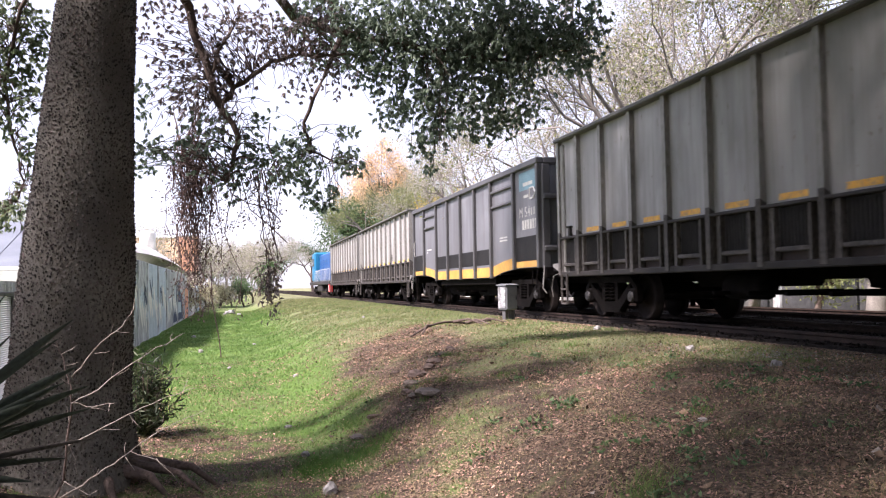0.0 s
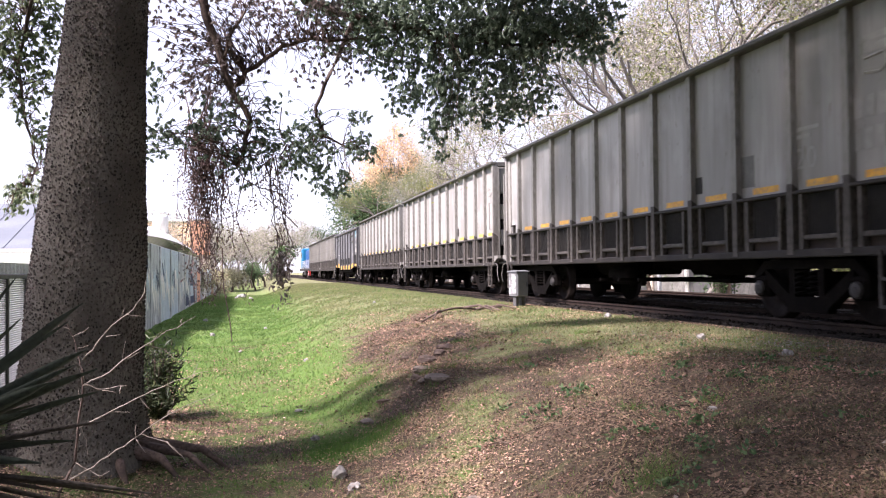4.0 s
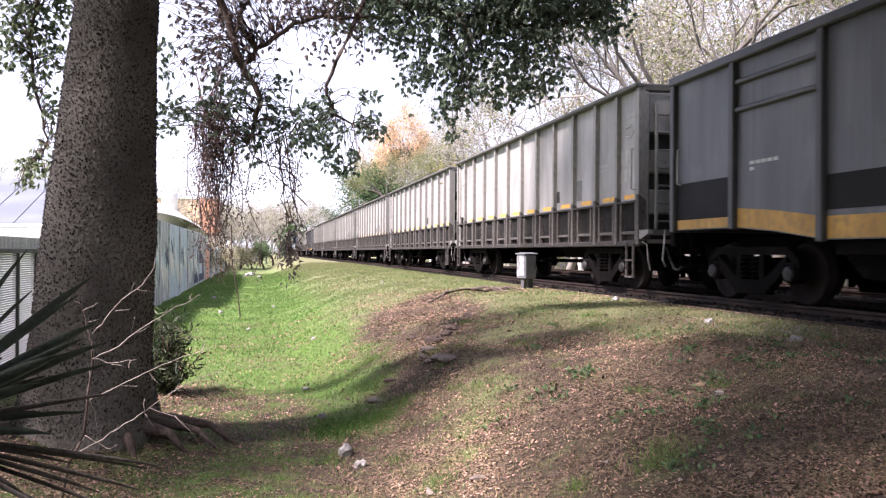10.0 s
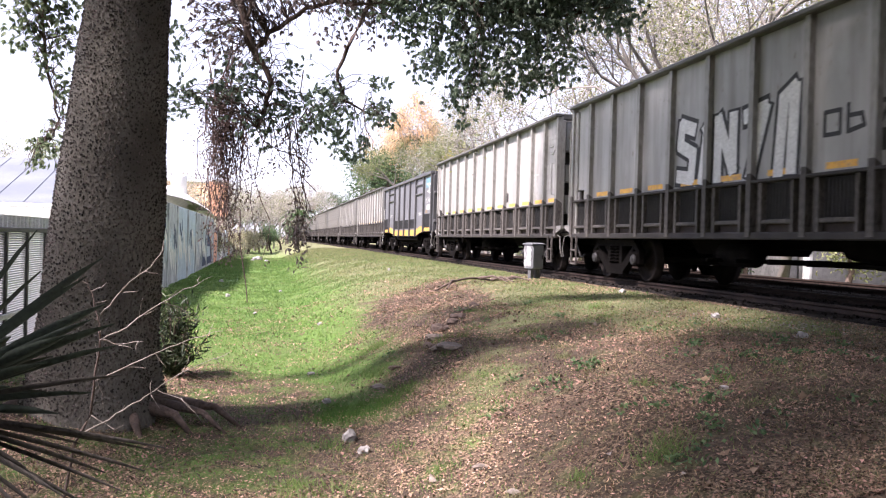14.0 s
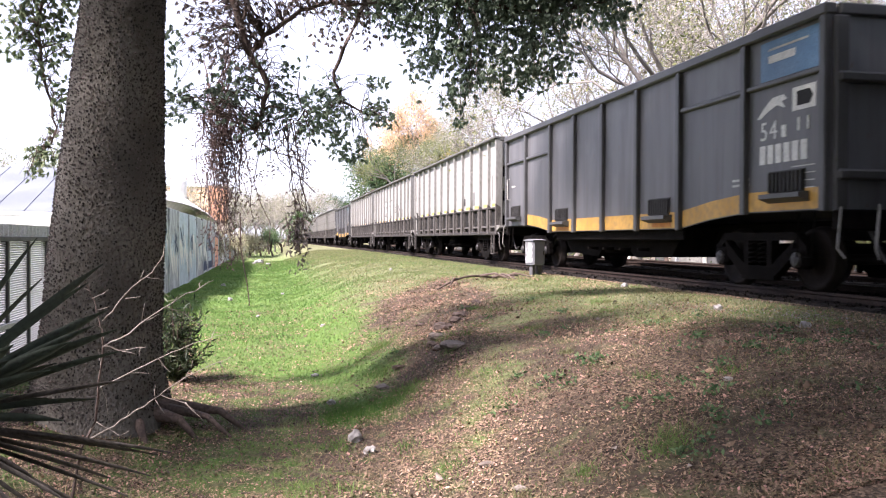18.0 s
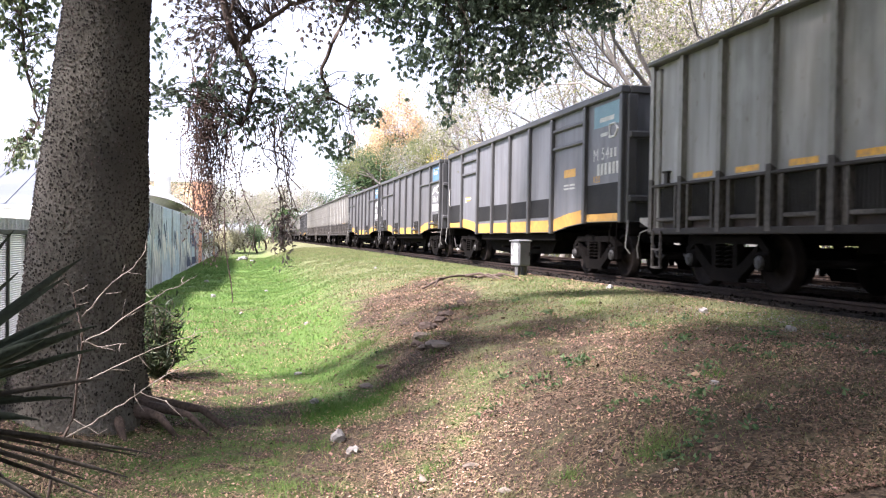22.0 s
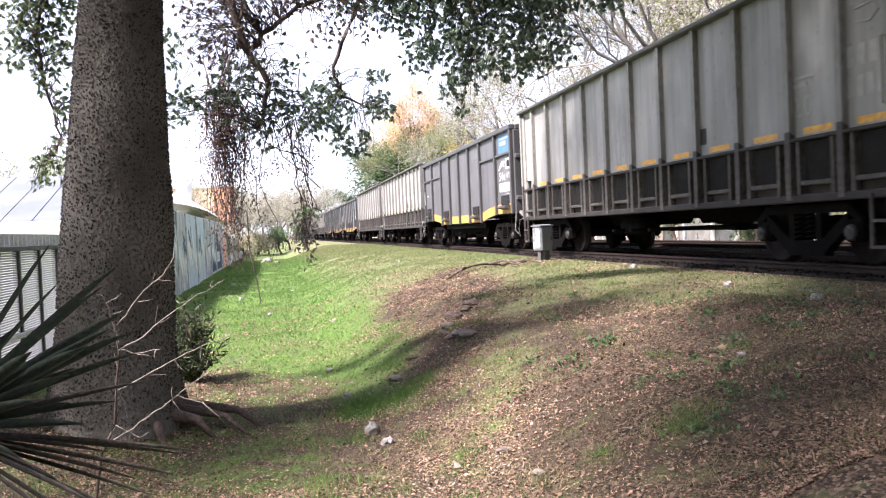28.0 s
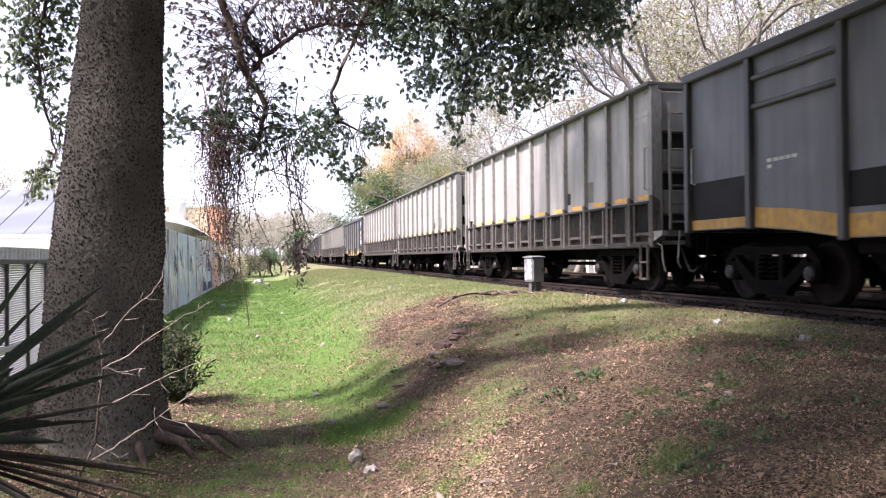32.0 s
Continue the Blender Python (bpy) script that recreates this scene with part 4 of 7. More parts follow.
    part("grab_rail", Geo().tube([(-1.43, -0.25, 1.9), (-1.5, -0.25, 1.92), (-1.5, -0.25, 2.5), (-1.43, -0.25, 2.52)], 0.014, 6), FAINT, w)
    running_gear(w, L, 1.95)
    return w


def lettering(w, text, y, z, size, material, name="painted_letter", x=-1.424):
    """Raised painted characters on the near side; y is where they begin."""
    for ch in text:
        if ch != " ":
            cu = bpy.data.curves.new(name, "FONT")
            cu.body, cu.size, cu.extrude = ch, size, 0.0015
            tmp = bpy.data.objects.new("tmp", cu)
            me = bpy.data.meshes.new_from_object(tmp)
            bpy.data.objects.remove(tmp)
            me.materials.clear()
            me.materials.append(material)
            part(name, me, material, w, at=Matrix(((0, 0, -1, x), (-1, 0, 0, y), (0, 1, 0, z), (0, 0, 0, 1))))
        y -= size * {"M": 0.86, " ": 0.3, "R": 0.7}.get(ch, 0.6)


def bars(w, y, z, n, wd, h, gap, material, name="marking_bar", x=-1.42):
    """Plain bars in place of characters."""
    for k in range(n):
        part(name, Geo().box(x - 0.007, y - k * (wd + gap) - wd, z, x - 0.0005, y - k * (wd + gap), z + h), material, w)


def stroke(w, pts, r, material, x=-1.426, name="graffiti_stroke"):
    """A flat painted stroke along points (along, height)."""
    g = Geo()
    for (a, b), (c, d) in zip(pts, pts[1:]):
        u = Vector((c - a, d - b))
        u.normalize()
        n = Vector((-u.y, u.x)) * r
        a2, b2, c2, d2 = a - u.x * r * 0.6, b - u.y * r * 0.6, c + u.x * r * 0.6, d + u.y * r * 0.6
        g.prism([(a2 + n.x, b2 + n.y), (c2 + n.x, d2 + n.y), (c2 - n.x, d2 - n.y), (a2 - n.x, b2 - n.y)], x, x + 0.003)
        x -= 0.0002
    part(name, g, material, w)


def make_loco():
    """A blue diesel road locomotive, cab at its leading end."""
    w = thing("diesel_locomotive", "bright blue diesel locomotive with red and white steps", "locomotive")
    L = 18.4
    part("frame", Geo().box(-1.45, -L, 0.95, 1.45, 0, 1.25, 0.04), BLACKED, w)
    part("long_hood", Geo().box(-0.95, -L + 1.2, 1.26, 0.95, -5.2, 3.75, 0.12), BLUE, w)
    part("cab", Geo().box(-1.42, -5.18, 1.26, 1.42, -2.6, 4.05, 0.15), CYAN, w)
    part("short_hood", Geo().box(-0.95, -2.58, 1.26, 0.95, -0.9, 2.9, 0.12), BLUE, w)
    for s in (-1, 1):
        for y in (-4.4, -3.4):
            part("cab_window", Geo().box(min(s * 1.41, s * 1.426), y - 0.38, 2.75, max(s * 1.41, s * 1.426), y + 0.38, 3.5), GLASS, w)
        for k in range(9):
            y = -6.2 - k * 1.2
            part("hood_door", Geo().box(min(s * 0.94, s * 0.975), y - 0.5, 1.45, max(s * 0.94, s * 0.975), y + 0.5, 3.2, 0.01), BLUE, w)
        g = Geo()
        for k in range(14):
            y = -L + 0.3 - (-L + 5.4) * k / 13
            g.cyl((s * 1.4, y, 1.25), (s * 1.4, y, 2.25), 0.018, 5)
        g.cyl((s * 1.4, -L + 0.3, 2.25), (s * 1.4, -5.4, 2.25), 0.018, 5)
        part("handrail", g, WHITE, w)
        part("rear_steps", Geo().box(min(s * 1.2, s * 1.46), -L - 0.02, 0.35, max(s * 1.2, s * 1.46), -L + 0.6, 0.94, 0.02), RED, w, "red and white entry steps")
        part("step_stripe", Geo().prism([(-L - 0.02, 0.4), (-L + 0.2, 0.4), (-L + 0.6, 0.9), (-L + 0.35, 0.9)], min(s * 1.462, s * 1.47), max(s * 1.462, s * 1.47)), WHITE, w)
    part("fuel_tank", Geo().box(-1.35, -11.2, 0.35, 1.35, -7.2, 0.94, 0.08), BLACKED, w)
    for y in (-7.5, -10.5, -13.5):
        part("roof_fan", Geo().lathe([(0, 0.55), (0.18, 0.55), (0.2, 0.5), (0.2, 0.0)], 18, "z", 0, y, 3.75), CYAN, w)
    part("exhaust_stack", Geo().box(-0.25, -9.3, 3.75, 0.25, -8.7, 4.05, 0.03), IRON, w)
    part("rear_headlight", Geo().box(-0.3, -L + 1.18, 3.3, 0.3, -L + 1.2, 3.55), WHITE, w)
    for y in (-3.6, -L + 3.6):
        for k, ws in zip((-1, 1), bogie(w, y)):
            WHEELS.append((w, ws, y + k * AXLE))
    part("coupler", MESH["coupler"], IRON, w, at=pose(0, -L - 0.35, 0))
    return w


# order of the train from the locomotive: kind and the place of its leading end along the track at 0 s
LEAD = [("grey", 65.4), ("grey", 49.4), ("dark2", 33.45), ("grey", 17.7), ("grey", 1.8), ("grey", -14.3), ("grey", -30.42), ("grey", -46.5), ("grey", -62.55),
        ("dark2", -78.77), ("grey", -94.5), ("grey", -110.35), ("grey", -126.3), ("dark1", -142.4), ("dark1", -158.25), ("dark2", -174.35), ("grey", -190.05),
        ("grey", -206.25), ("dark1", -222.4), ("grey", -237.9), ("grey", -253.75), ("grey", -270.1), ("dark2", -286.3)]
TRAIN = []


def parts_of(ob):
    return [ob, *ob.children_recursive]


def clone(ob):
    """A copy of a wagon whose wheelsets are listed too."""
    c = copy_thing(ob, Matrix())
    for (w, ws, y), (o, n) in [((w, ws, y), (o, n)) for o, n in zip(parts_of(ob), parts_of(c)) for w, ws, y in list(WHEELS) if ws is o and w is ob]:
        WHEELS.append((c, n, y))
    return c


def build_train():
    loco = make_loco()
    TRAIN.append((loco, 84.6))
    first = {}
    for k, (kind, y) in enumerate(LEAD):
        if kind not in first:
            first[kind] = w = grey_wagon() if kind == "grey" else dark_wagon(1 if kind == "dark1" else 2)
            TRAIN.append((w, y))
        else:
            TRAIN.append((clone(first[kind]), y))


build_train()


def markings():
    """Painted panels, class marks and bars for the serial numbers, wagon by wagon."""
    n = 0
    for w, _ in TRAIN[1:]:
        kind = LEAD[n][0]
        n += 1
        if kind == "dark1":
            part("emblem_panel", Geo().box(-1.424, -14.5, 3.02, -1.4205, -13.1, 3.58), SKYBLUE, w, "blue operator panel")
            bars(w, -13.3, 3.26, 1, 0.62, 0.11, 0.1, WHITE)
            bars(w, -13.3, 3.44, 1, 0.9, 0.03, 0.1, FAINT)
            part("emblem_figure", Geo().prism([(-13.02, 2.5), (-13.2, 2.64), (-13.4, 2.76), (-13.66, 2.77), (-13.74, 2.7), (-13.62, 2.68), (-13.7, 2.58), (-13.5, 2.64), (-13.3, 2.58), (-13.1, 2.49)], -1.424, -1.4205), WHITE, w)
            part("emblem_frame", Geo().box(-1.424, -14.36, 2.5, -1.4205, -13.86, 2.82), WHITE, w)
            part("emblem_mark", Geo().prism([(-14.24, 2.56), (-13.96, 2.56), (-13.96, 2.76), (-14.24, 2.76), (-14.31, 2.66)], -1.426, -1.4242), CHAR_LOW, w)
            lettering(w, "54", -13.1, 2.17, 0.38, WHITE)
            bars(w, -13.62, 2.17, 1, 0.1, 0.17, 0.1, WHITE)
            bars(w, -13.98, 2.22, 2, 0.045, 0.18, 0.16, WHITE)
            bars(w, -13.1, 1.82, 6, 0.14, 0.27, 0.05, WHITE)
            for z in (1.73, 1.63, 1.53, 1.43):
                bars(w, -13.85, z, 1, 0.5, 0.014, 0.1, FAINT)
            bars(w, -12.37, 1.62, 2, 0.2, 0.035, 0.05, FAINT)
            bars(w, -12.37, 1.54, 2, 0.2, 0.035, 0.05, FAINT)
            bars(w, -0.45, 2.25, 2, 0.14, 0.045, 0.05, FAINT)
        elif kind == "dark2":
            part("emblem_panel", Geo().box(-1.424, -14.42, 3.1, -1.4205, -13.12, 3.56), TEAL, w, "teal operator panel")
            bars(w, -13.42, 3.2, 1, 0.7, 0.09, 0.1, FAINT)
            part("emblem_ring", Geo().tube([(-1.424, -13.92, 2.85), (-1.424, -14.17, 2.85), (-1.424, -14.32, 2.98), (-1.424, -14.17, 3.11), (-1.424, -13.92, 3.11), (-1.424, -13.92, 2.85)], 0.025, 5), WHITE, w)
            bars(w, -13.47, 2.9, 1, 0.35, 0.07, 0.1, FAINT)
            lettering(w, "M 54", -13.10, 2.42, 0.36, FAINT)
            bars(w, -13.97, 2.44, 2, 0.09, 0.18, 0.1, FAINT)
            bars(w, -13.32, 2.1, 6, 0.12, 0.24, 0.07, FAINT)
            lettering(w, "R20", -13.12, 1.98 - 0.02, 0.2, YELLOW) if n in (10, 16) else None
            bars(w, -2.29, 2.05, 5, 0.11, 0.05, 0.035, WHITE)
            bars(w, -2.29, 1.96, 1, 0.1, 0.05, 0.04, WHITE)
            bars(w, -11.42, 1.98, 2, 0.3, 0.04, 0.06, FAINT)
            bars(w, -11.42, 1.9, 2, 0.3, 0.04, 0.06, FAINT)
            if n == 16:
                part("yellow_patch", Geo().box(-1.424, -12.12, 2.18, -1.4205, -11.42, 2.36), YELLOW, w)
                part("yellow_patch", Geo().box(-1.424, -2.9, 2.0, -1.4205, -2.3, 2.14), YELLOW, w)
        else:
            part("emblem_panel", Geo().box(-1.344, -14.55, 3.42, -1.3405, -13.95, 3.5), DIM, w)
            part("emblem_panel", Geo().box(-1.344, -14.5, 3.28, -1.3405, -13.95, 3.38), DIM, w, "faded marking panel")
            if n % 3 != 1:
                bars(w, -13.86, 2.52, 3, 0.14, 0.26, 0.07, DIM, x=-1.34)
                bars(w, -13.86, 2.14, 4, 0.12, 0.26, 0.06, DIM, x=-1.34)
                bars(w, -12.7, 2.55, 1, 0.5, 0.05, 0.06, DIM, x=-1.34)
                bars(w, -12.7, 2.45, 1, 0.35, 0.05, 0.06, DIM, x=-1.34)
                lettering(w, "20", -12.72, 2.05, 0.4, DIM, x=-1.344)
                part("emblem_ring", Geo().tube([(-1.342, -14.05, 3.05), (-1.342, -14.3, 3.02), (-1.342, -14.45, 3.12), (-1.342, -14.35, 3.24), (-1.342, -14.05, 3.22)], 0.02, 5), DIM, w)
            if n % 3 != 2:
                part("patched_panel", Geo().box(-1.344, -11.78, 1.92, -1.3405, -11.22, 2.38), PATCH, w, "dull repainted patch")
    tag = TRAIN[12][0]

    def letters(material, r, x):
        for pts in ([(-6.75, 2.75), (-6.35, 2.85), (-6.3, 2.55), (-6.75, 2.4), (-6.7, 2.05), (-6.25, 2.1)], [(-7.05, 2.0), (-7.2, 2.7), (-7.15, 2.75)], [(-7.55, 2.0), (-7.55, 2.8), (-8.0, 2.1), (-8.0, 2.8)],
                    [(-8.35, 2.75), (-8.85, 2.8), (-8.5, 2.0)], [(-9.2, 1.95), (-9.3, 2.85), (-9.55, 2.95), (-9.5, 2.0)]):
            stroke(tag, [(a + 1.1, 1.86 + (b - 2.0) * 1.2) for a, b in pts], r, material, x)

    letters(SPRAY, 0.19, -1.3435)
    letters(WHITE, 0.115, -1.3485)
    for k, pts in enumerate(([(0, 0.3), (0.3, 0.3), (0.3, 0), (0, 0), (0, 0.3)], [(0.45, 0.35), (0.45, 0), (0.75, 0.05), (0.7, 0.2), (0.45, 0.2)], [(0.9, 0.3), (1.2, 0.3), (1.0, 0)], [(1.35, 0.35), (1.35, 0), (1.6, 0.15)], [(1.7, 0.3), (1.9, 0.0)])):
        stroke(tag, [(-9.1 - a, 2.25 + b) for a, b in pts], 0.03, SPRAY, -1.344)
    tag["label"] = "weathered grey hopper wagon with large white spray-painted graffiti"
    handwheel(TRAIN[-2][0], -GREY_LEN - 0.5, 0)


markings()

# ---- the large tree ----


def floss_tree():
    """The stout thorny trunk that stands in the swale, with spreading roots."""
    t = thing("silk_floss_tree", "stout grey thorny silk floss tree with spreading roots", "tree")
    prof = [(-1.25, 0.60), (-1.0, 0.555), (-0.75, 0.53), (-0.35, 0.505), (0.2, 0.49), (0.72, 0.475), (1.5, 0.42), (2.3, 0.37), (3.0, 0.34), (4.2, 0.28), (5.2, 0.17), (6.2, 0.07)]
    path, rad = [], []
    for z, r in prof:
        path.append((-1.43 + 0.055 * max(z, -0.6) + 0.003 * z * z, 7.9 + 0.02 * z, z))
        rad.append(r)
    fine_p, fine_r = [], []
    zs = np.linspace(-1.25, 6.2, 70)
    for z in zs:
        x = float(np.interp(z, [p[0] for p in prof], [p[0] for p in path]))
        y = float(np.interp(z, [p[0] for p in prof], [p[1] for p in path]))
        fine_p.append((x, y, float(z)))
        fine_r.append(float(np.interp(z, [p[0] for p in prof], rad)))
    n = 40
    vs, fs = [], []
    for (x, y, z), r in zip(fine_p, fine_r):
        for k in range(n):
            q = 2 * math.pi * k / n
            low = max(0.0, (-0.2 - z)) / 1.0
            rr = r * (1 + 0.02 * math.sin(3 * q + z * 1.3) + low * 0.22 * max(0, math.sin(2.5 * q + 0.6)) + 0.012 * math.sin(9 * q + z * 7))
            vs.append((x + rr * math.cos(q), y + rr * math.sin(q), z))
    for i in range(len(zs) - 1):
        for k in range(n):
            fs.append((i * n + k, i * n + (k + 1) % n, (i + 1) * n + (k + 1) % n, (i + 1) * n + k))
    g = Geo()
    g.add(vs, fs)
    part("trunk", g, BARK, t, "grey corky trunk", True)
    # conical thorns all over the trunk
    rng = np.random.default_rng(5)
    m = 17000
    z = -0.9 + 4.5 * (np.arange(m) // 112) / (m // 112) + rng.normal(size=m) * 0.014
    q = 2 * math.pi * ((np.arange(m) % 112) + 0.5 * (np.arange(m) // 112 % 2)) / 112 + rng.normal(size=m) * 0.024
    keep = np.sin(q) < 0.35
    z, q = z[keep], q[keep]
    m = len(z)
    zz = np.array([p[2] for p in fine_p])
    cx, cy, rr = (np.interp(z, zz, [p[0] for p in fine_p]), np.interp(z, zz, [p[1] for p in fine_p]), np.interp(z, zz, fine_r))
    nrm = np.stack([np.cos(q), np.sin(q), np.zeros(m)], 1)
    low = np.maximum(0.0, -0.2 - z)
    rr = rr * (1 + 0.02 * np.sin(3 * q + z * 1.3) + low * 0.22 * np.maximum(0, np.sin(2.5 * q + 0.6)) + 0.012 * np.sin(9 * q + z * 7))
    base = np.stack([cx, cy, z], 1) + nrm * (rr * 0.997)[:, None]
    tang = np.stack([-np.sin(q), np.cos(q), np.zeros(m)], 1)
    up = np.array([0, 0, 1.0])
    s = (rng.uniform(0.004, 0.0115, m) * (1 + 0.1 * (z < 0.1)))[:, None]
    v = np.stack([base + tang * s, base + up * s * 1.3, base - tang * s, base - up * s * 1.3, base + nrm * s * 1.7 + up * s * 0.4], 1)
    k = np.arange(m)[:, None] * 5
    f = np.concatenate([k + c for c in ([0, 1, 4], [1, 2, 4], [2, 3, 4], [3, 0, 4])])
    tagged(part("thorny_bark", raw_mesh("thorny_bark", v, f, THORN), THORN, t, "dark conical bark thorns"), kind="stuff")
    for a, ln, r in ((-34, 0.8, 0.085), (-58, 0.66, 0.10), (-8, 1.0, 0.075), (-20, 0.95, 0.06), (170, 0.75, 0.1)):
        c, s_ = math.cos(radians(a)), math.sin(radians(a))
        pts = []
        for d in (0.25, 0.5, 0.75, 1.0, 1.3):
            x, y = -1.4 + c * d * ln, 7.9 + s_ * d * ln + 0.08 * math.sin(d * 4 + a)
            pts.append((x, y, max(float(height(x, y)) + 0.10 * (1.3 - d), -0.86 - (d - 0.25) * 0.12) if d < 1.2 else float(height(x, y)) - 0.05))
        part("root", Geo().tube(pts, [r * 1.25, r, r * 0.72, r * 0.45, r * 0.15], 9), ROOT, t, smooth=True)
    return t


TREE = floss_tree()

# limbs: a path, and the radius at its two ends; clusters: (x, height, half width, half height) at one depth
LIMB_A = [(-1.0, 8.05, 6.0), (0.0, 10.2, 5.0), (0.81, 11.9, 4.49), (1.54, 11.9, 4.3), (2.45, 11.9, 4.18), (3.3, 11.9, 4.07), (4.18, 11.9, 4.03), (5.09, 11.9, 4.25)]
LEAF_A = [(1.45, 4.01, 0.59, 0.29), (2.4, 4.02, 0.77, 0.43), (3.38, 3.99, 0.82, 0.56), (4.04, 3.56, 0.48, 0.57), (3.34, 3.31, 0.64, 0.47), (2.69, 3.41, 0.55, 0.38), (3.68, 2.99, 0.51, 0.24), (5.0, 4.24, 0.49, 0.38), (5.3, 4.07, 0.27, 0.23),
          (4.54, 4.35, 0.53, 0.31), (2.23, 3.19, 0.29, 0.27), (2.67, 2.77, 0.24, 0.29), (2.82, 2.45, 0.11, 0.15), (1.94, 3.75, 0.34, 0.34), (4.22, 4.2, 0.62, 0.4), (3.13, 4.22, 1.04, 0.35), (4.31, 3.23, 0.24, 0.22), (3.91, 4.27, 0.79, 0.26), (2.95, 2.96, 0.34, 0.25),
          (1.29, 4.52, 0.76, 0.38), (2.28, 4.67, 0.95, 0.43), (3.39, 4.74, 1.06, 0.49), (4.45, 4.77, 0.9, 0.4), (5.32, 4.65, 0.36, 0.36), (1.78, 4.31, 0.51, 0.3)]
LIMB_B = [(1.43, 11.7, 4.15), (1.11, 11.7, 3.42), (0.91, 11.7, 2.94), (1.02, 11.7, 2.54), (1.42, 11.7, 2.36)]
LEAF_B = [(1.54, 2.38, 0.21, 0.26), (1.49, 2.84, 0.23, 0.11), (1.1, 1.93, 0.35, 0.22), (0.94, 2.27, 0.3, 0.21), (0.67, 2.42, 0.33, 0.29), (1.19, 1.76, 0.18, 0.11), (0.51, 2.14, 0.24, 0.16), (0.79, 2.69, 0.24, 0.14), (1.67, 2.28, 0.13, 0.11)]
LIMB_C = [(-1.1, 8.0, 4.3), (-0.75, 8.5, 3.95), (-0.47, 8.8, 3.53), (-0.4, 8.8, 3.19), (-0.2, 8.8, 2.57), (0.01, 8.8, 2.21), (-0.04, 8.8, 1.95), (-0.12, 8.8, 1.73)]
LEAF_C = [(-0.88, 2.05, 0.21, 0.24), (-0.69, 2.0, 0.16, 0.13), (-0.92, 2.53, 0.1, 0.29), (-0.31, 2.27, 0.29, 0.26), (0.06, 1.96, 0.25, 0.24), (0.19, 2.4, 0.12, 0.12), (-0.16, 1.81, 0.23, 0.18), (-0.44, 2.12, 0.23, 0.15), (0.5, 1.79, 0.18, 0.15),
          (0.24, 2.11, 0.18, 0.15), (-0.02, 1.67, 0.15, 0.11), (-1.01, 1.87, 0.1, 0.1)]
LIMB_E = [(-0.15, 8.9, 2.58), (0.08, 8.95, 2.81), (0.35, 8.95, 3.04), (0.61, 8.95, 3.12), (0.85, 8.95, 3.12), (1.15, 8.95, 3.17)]
LEAF_E = [(-0.38, 2.88, 0.42, 0.36), (-0.61, 2.58, 0.24, 0.24), (0.37, 3.15, 0.37, 0.16), (0.85, 3.06, 0.31, 0.21), (0.67, 2.78, 0.25, 0.16), (0.08, 2.9, 0.25, 0.25), (-0.72, 3.04, 0.3, 0.2), (1.09, 2.89, 0.25, 0.19), (-0.1, 2.42, 0.24, 0.18),
          (-0.61, 3.16, 0.42, 0.12), (0.61, 3.2, 0.38, 0.13), (-0.83, 3.44, 0.43, 0.24), (-0.32, 3.53, 0.49, 0.25), (0.26, 3.51, 0.5, 0.25), (0.79, 3.51, 0.44, 0.25)]
LIMB_F = [(-0.2, 8.8, 2.57), (-0.25, 8.8, 2.85), (-0.18, 8.8, 3.09), (-0.01, 8.8, 3.4)]
LEAF_F = [(-0.2, 3.1, 0.25, 0.2), (0.0, 3.3, 0.3, 0.15), (-0.45, 2.5, 0.25, 0.3)]
LIMB_D = [(-1.15, 8.0, 4.6), (-1.7, 8.8, 4.3), (-2.2, 9.4, 3.6), (-2.4, 9.6, 2.9), (-2.3, 9.6, 2.2), (-2.2, 9.6, 1.8), (-2.33, 9.6, 1.5)]
LEAF_D = [(-2.58, 2.88, 0.25, 0.28), (-2.25, 2.8, 0.23, 0.34), (-2.36, 2.41, 0.16, 0.17), (-2.16, 2.14, 0.12, 0.18), (-2.33, 1.5, 0.19, 0.24), (-2.07, 1.81, 0.09, 0.16), (-2.33, 3.25, 0.37, 0.14), (-2.5, 3.18, 0.31, 0.19), (-2.01, 2.6, 0.14, 0.31),
          (-2.43, 1.32, 0.11, 0.08), (-2.61, 2.64, 0.16, 0.18), (-2.55, 3.54, 0.37, 0.25), (-2.13, 3.54, 0.28, 0.25), (-2.05, 3.15, 0.18, 0.25)]


def wander(rng, a, b, n, amount, sag=0.0):
    a, b = np.array(a, float), np.array(b, float)
    out = []
    for i in range(n + 1):
        t = i / n
        p = a + (b - a) * t
        if 0 < i < n:
            p = p + rng.normal(size=3) * amount
        p[2] -= sag * 4 * t * (1 - t) * -1
        out.append(tuple(p))
    return out


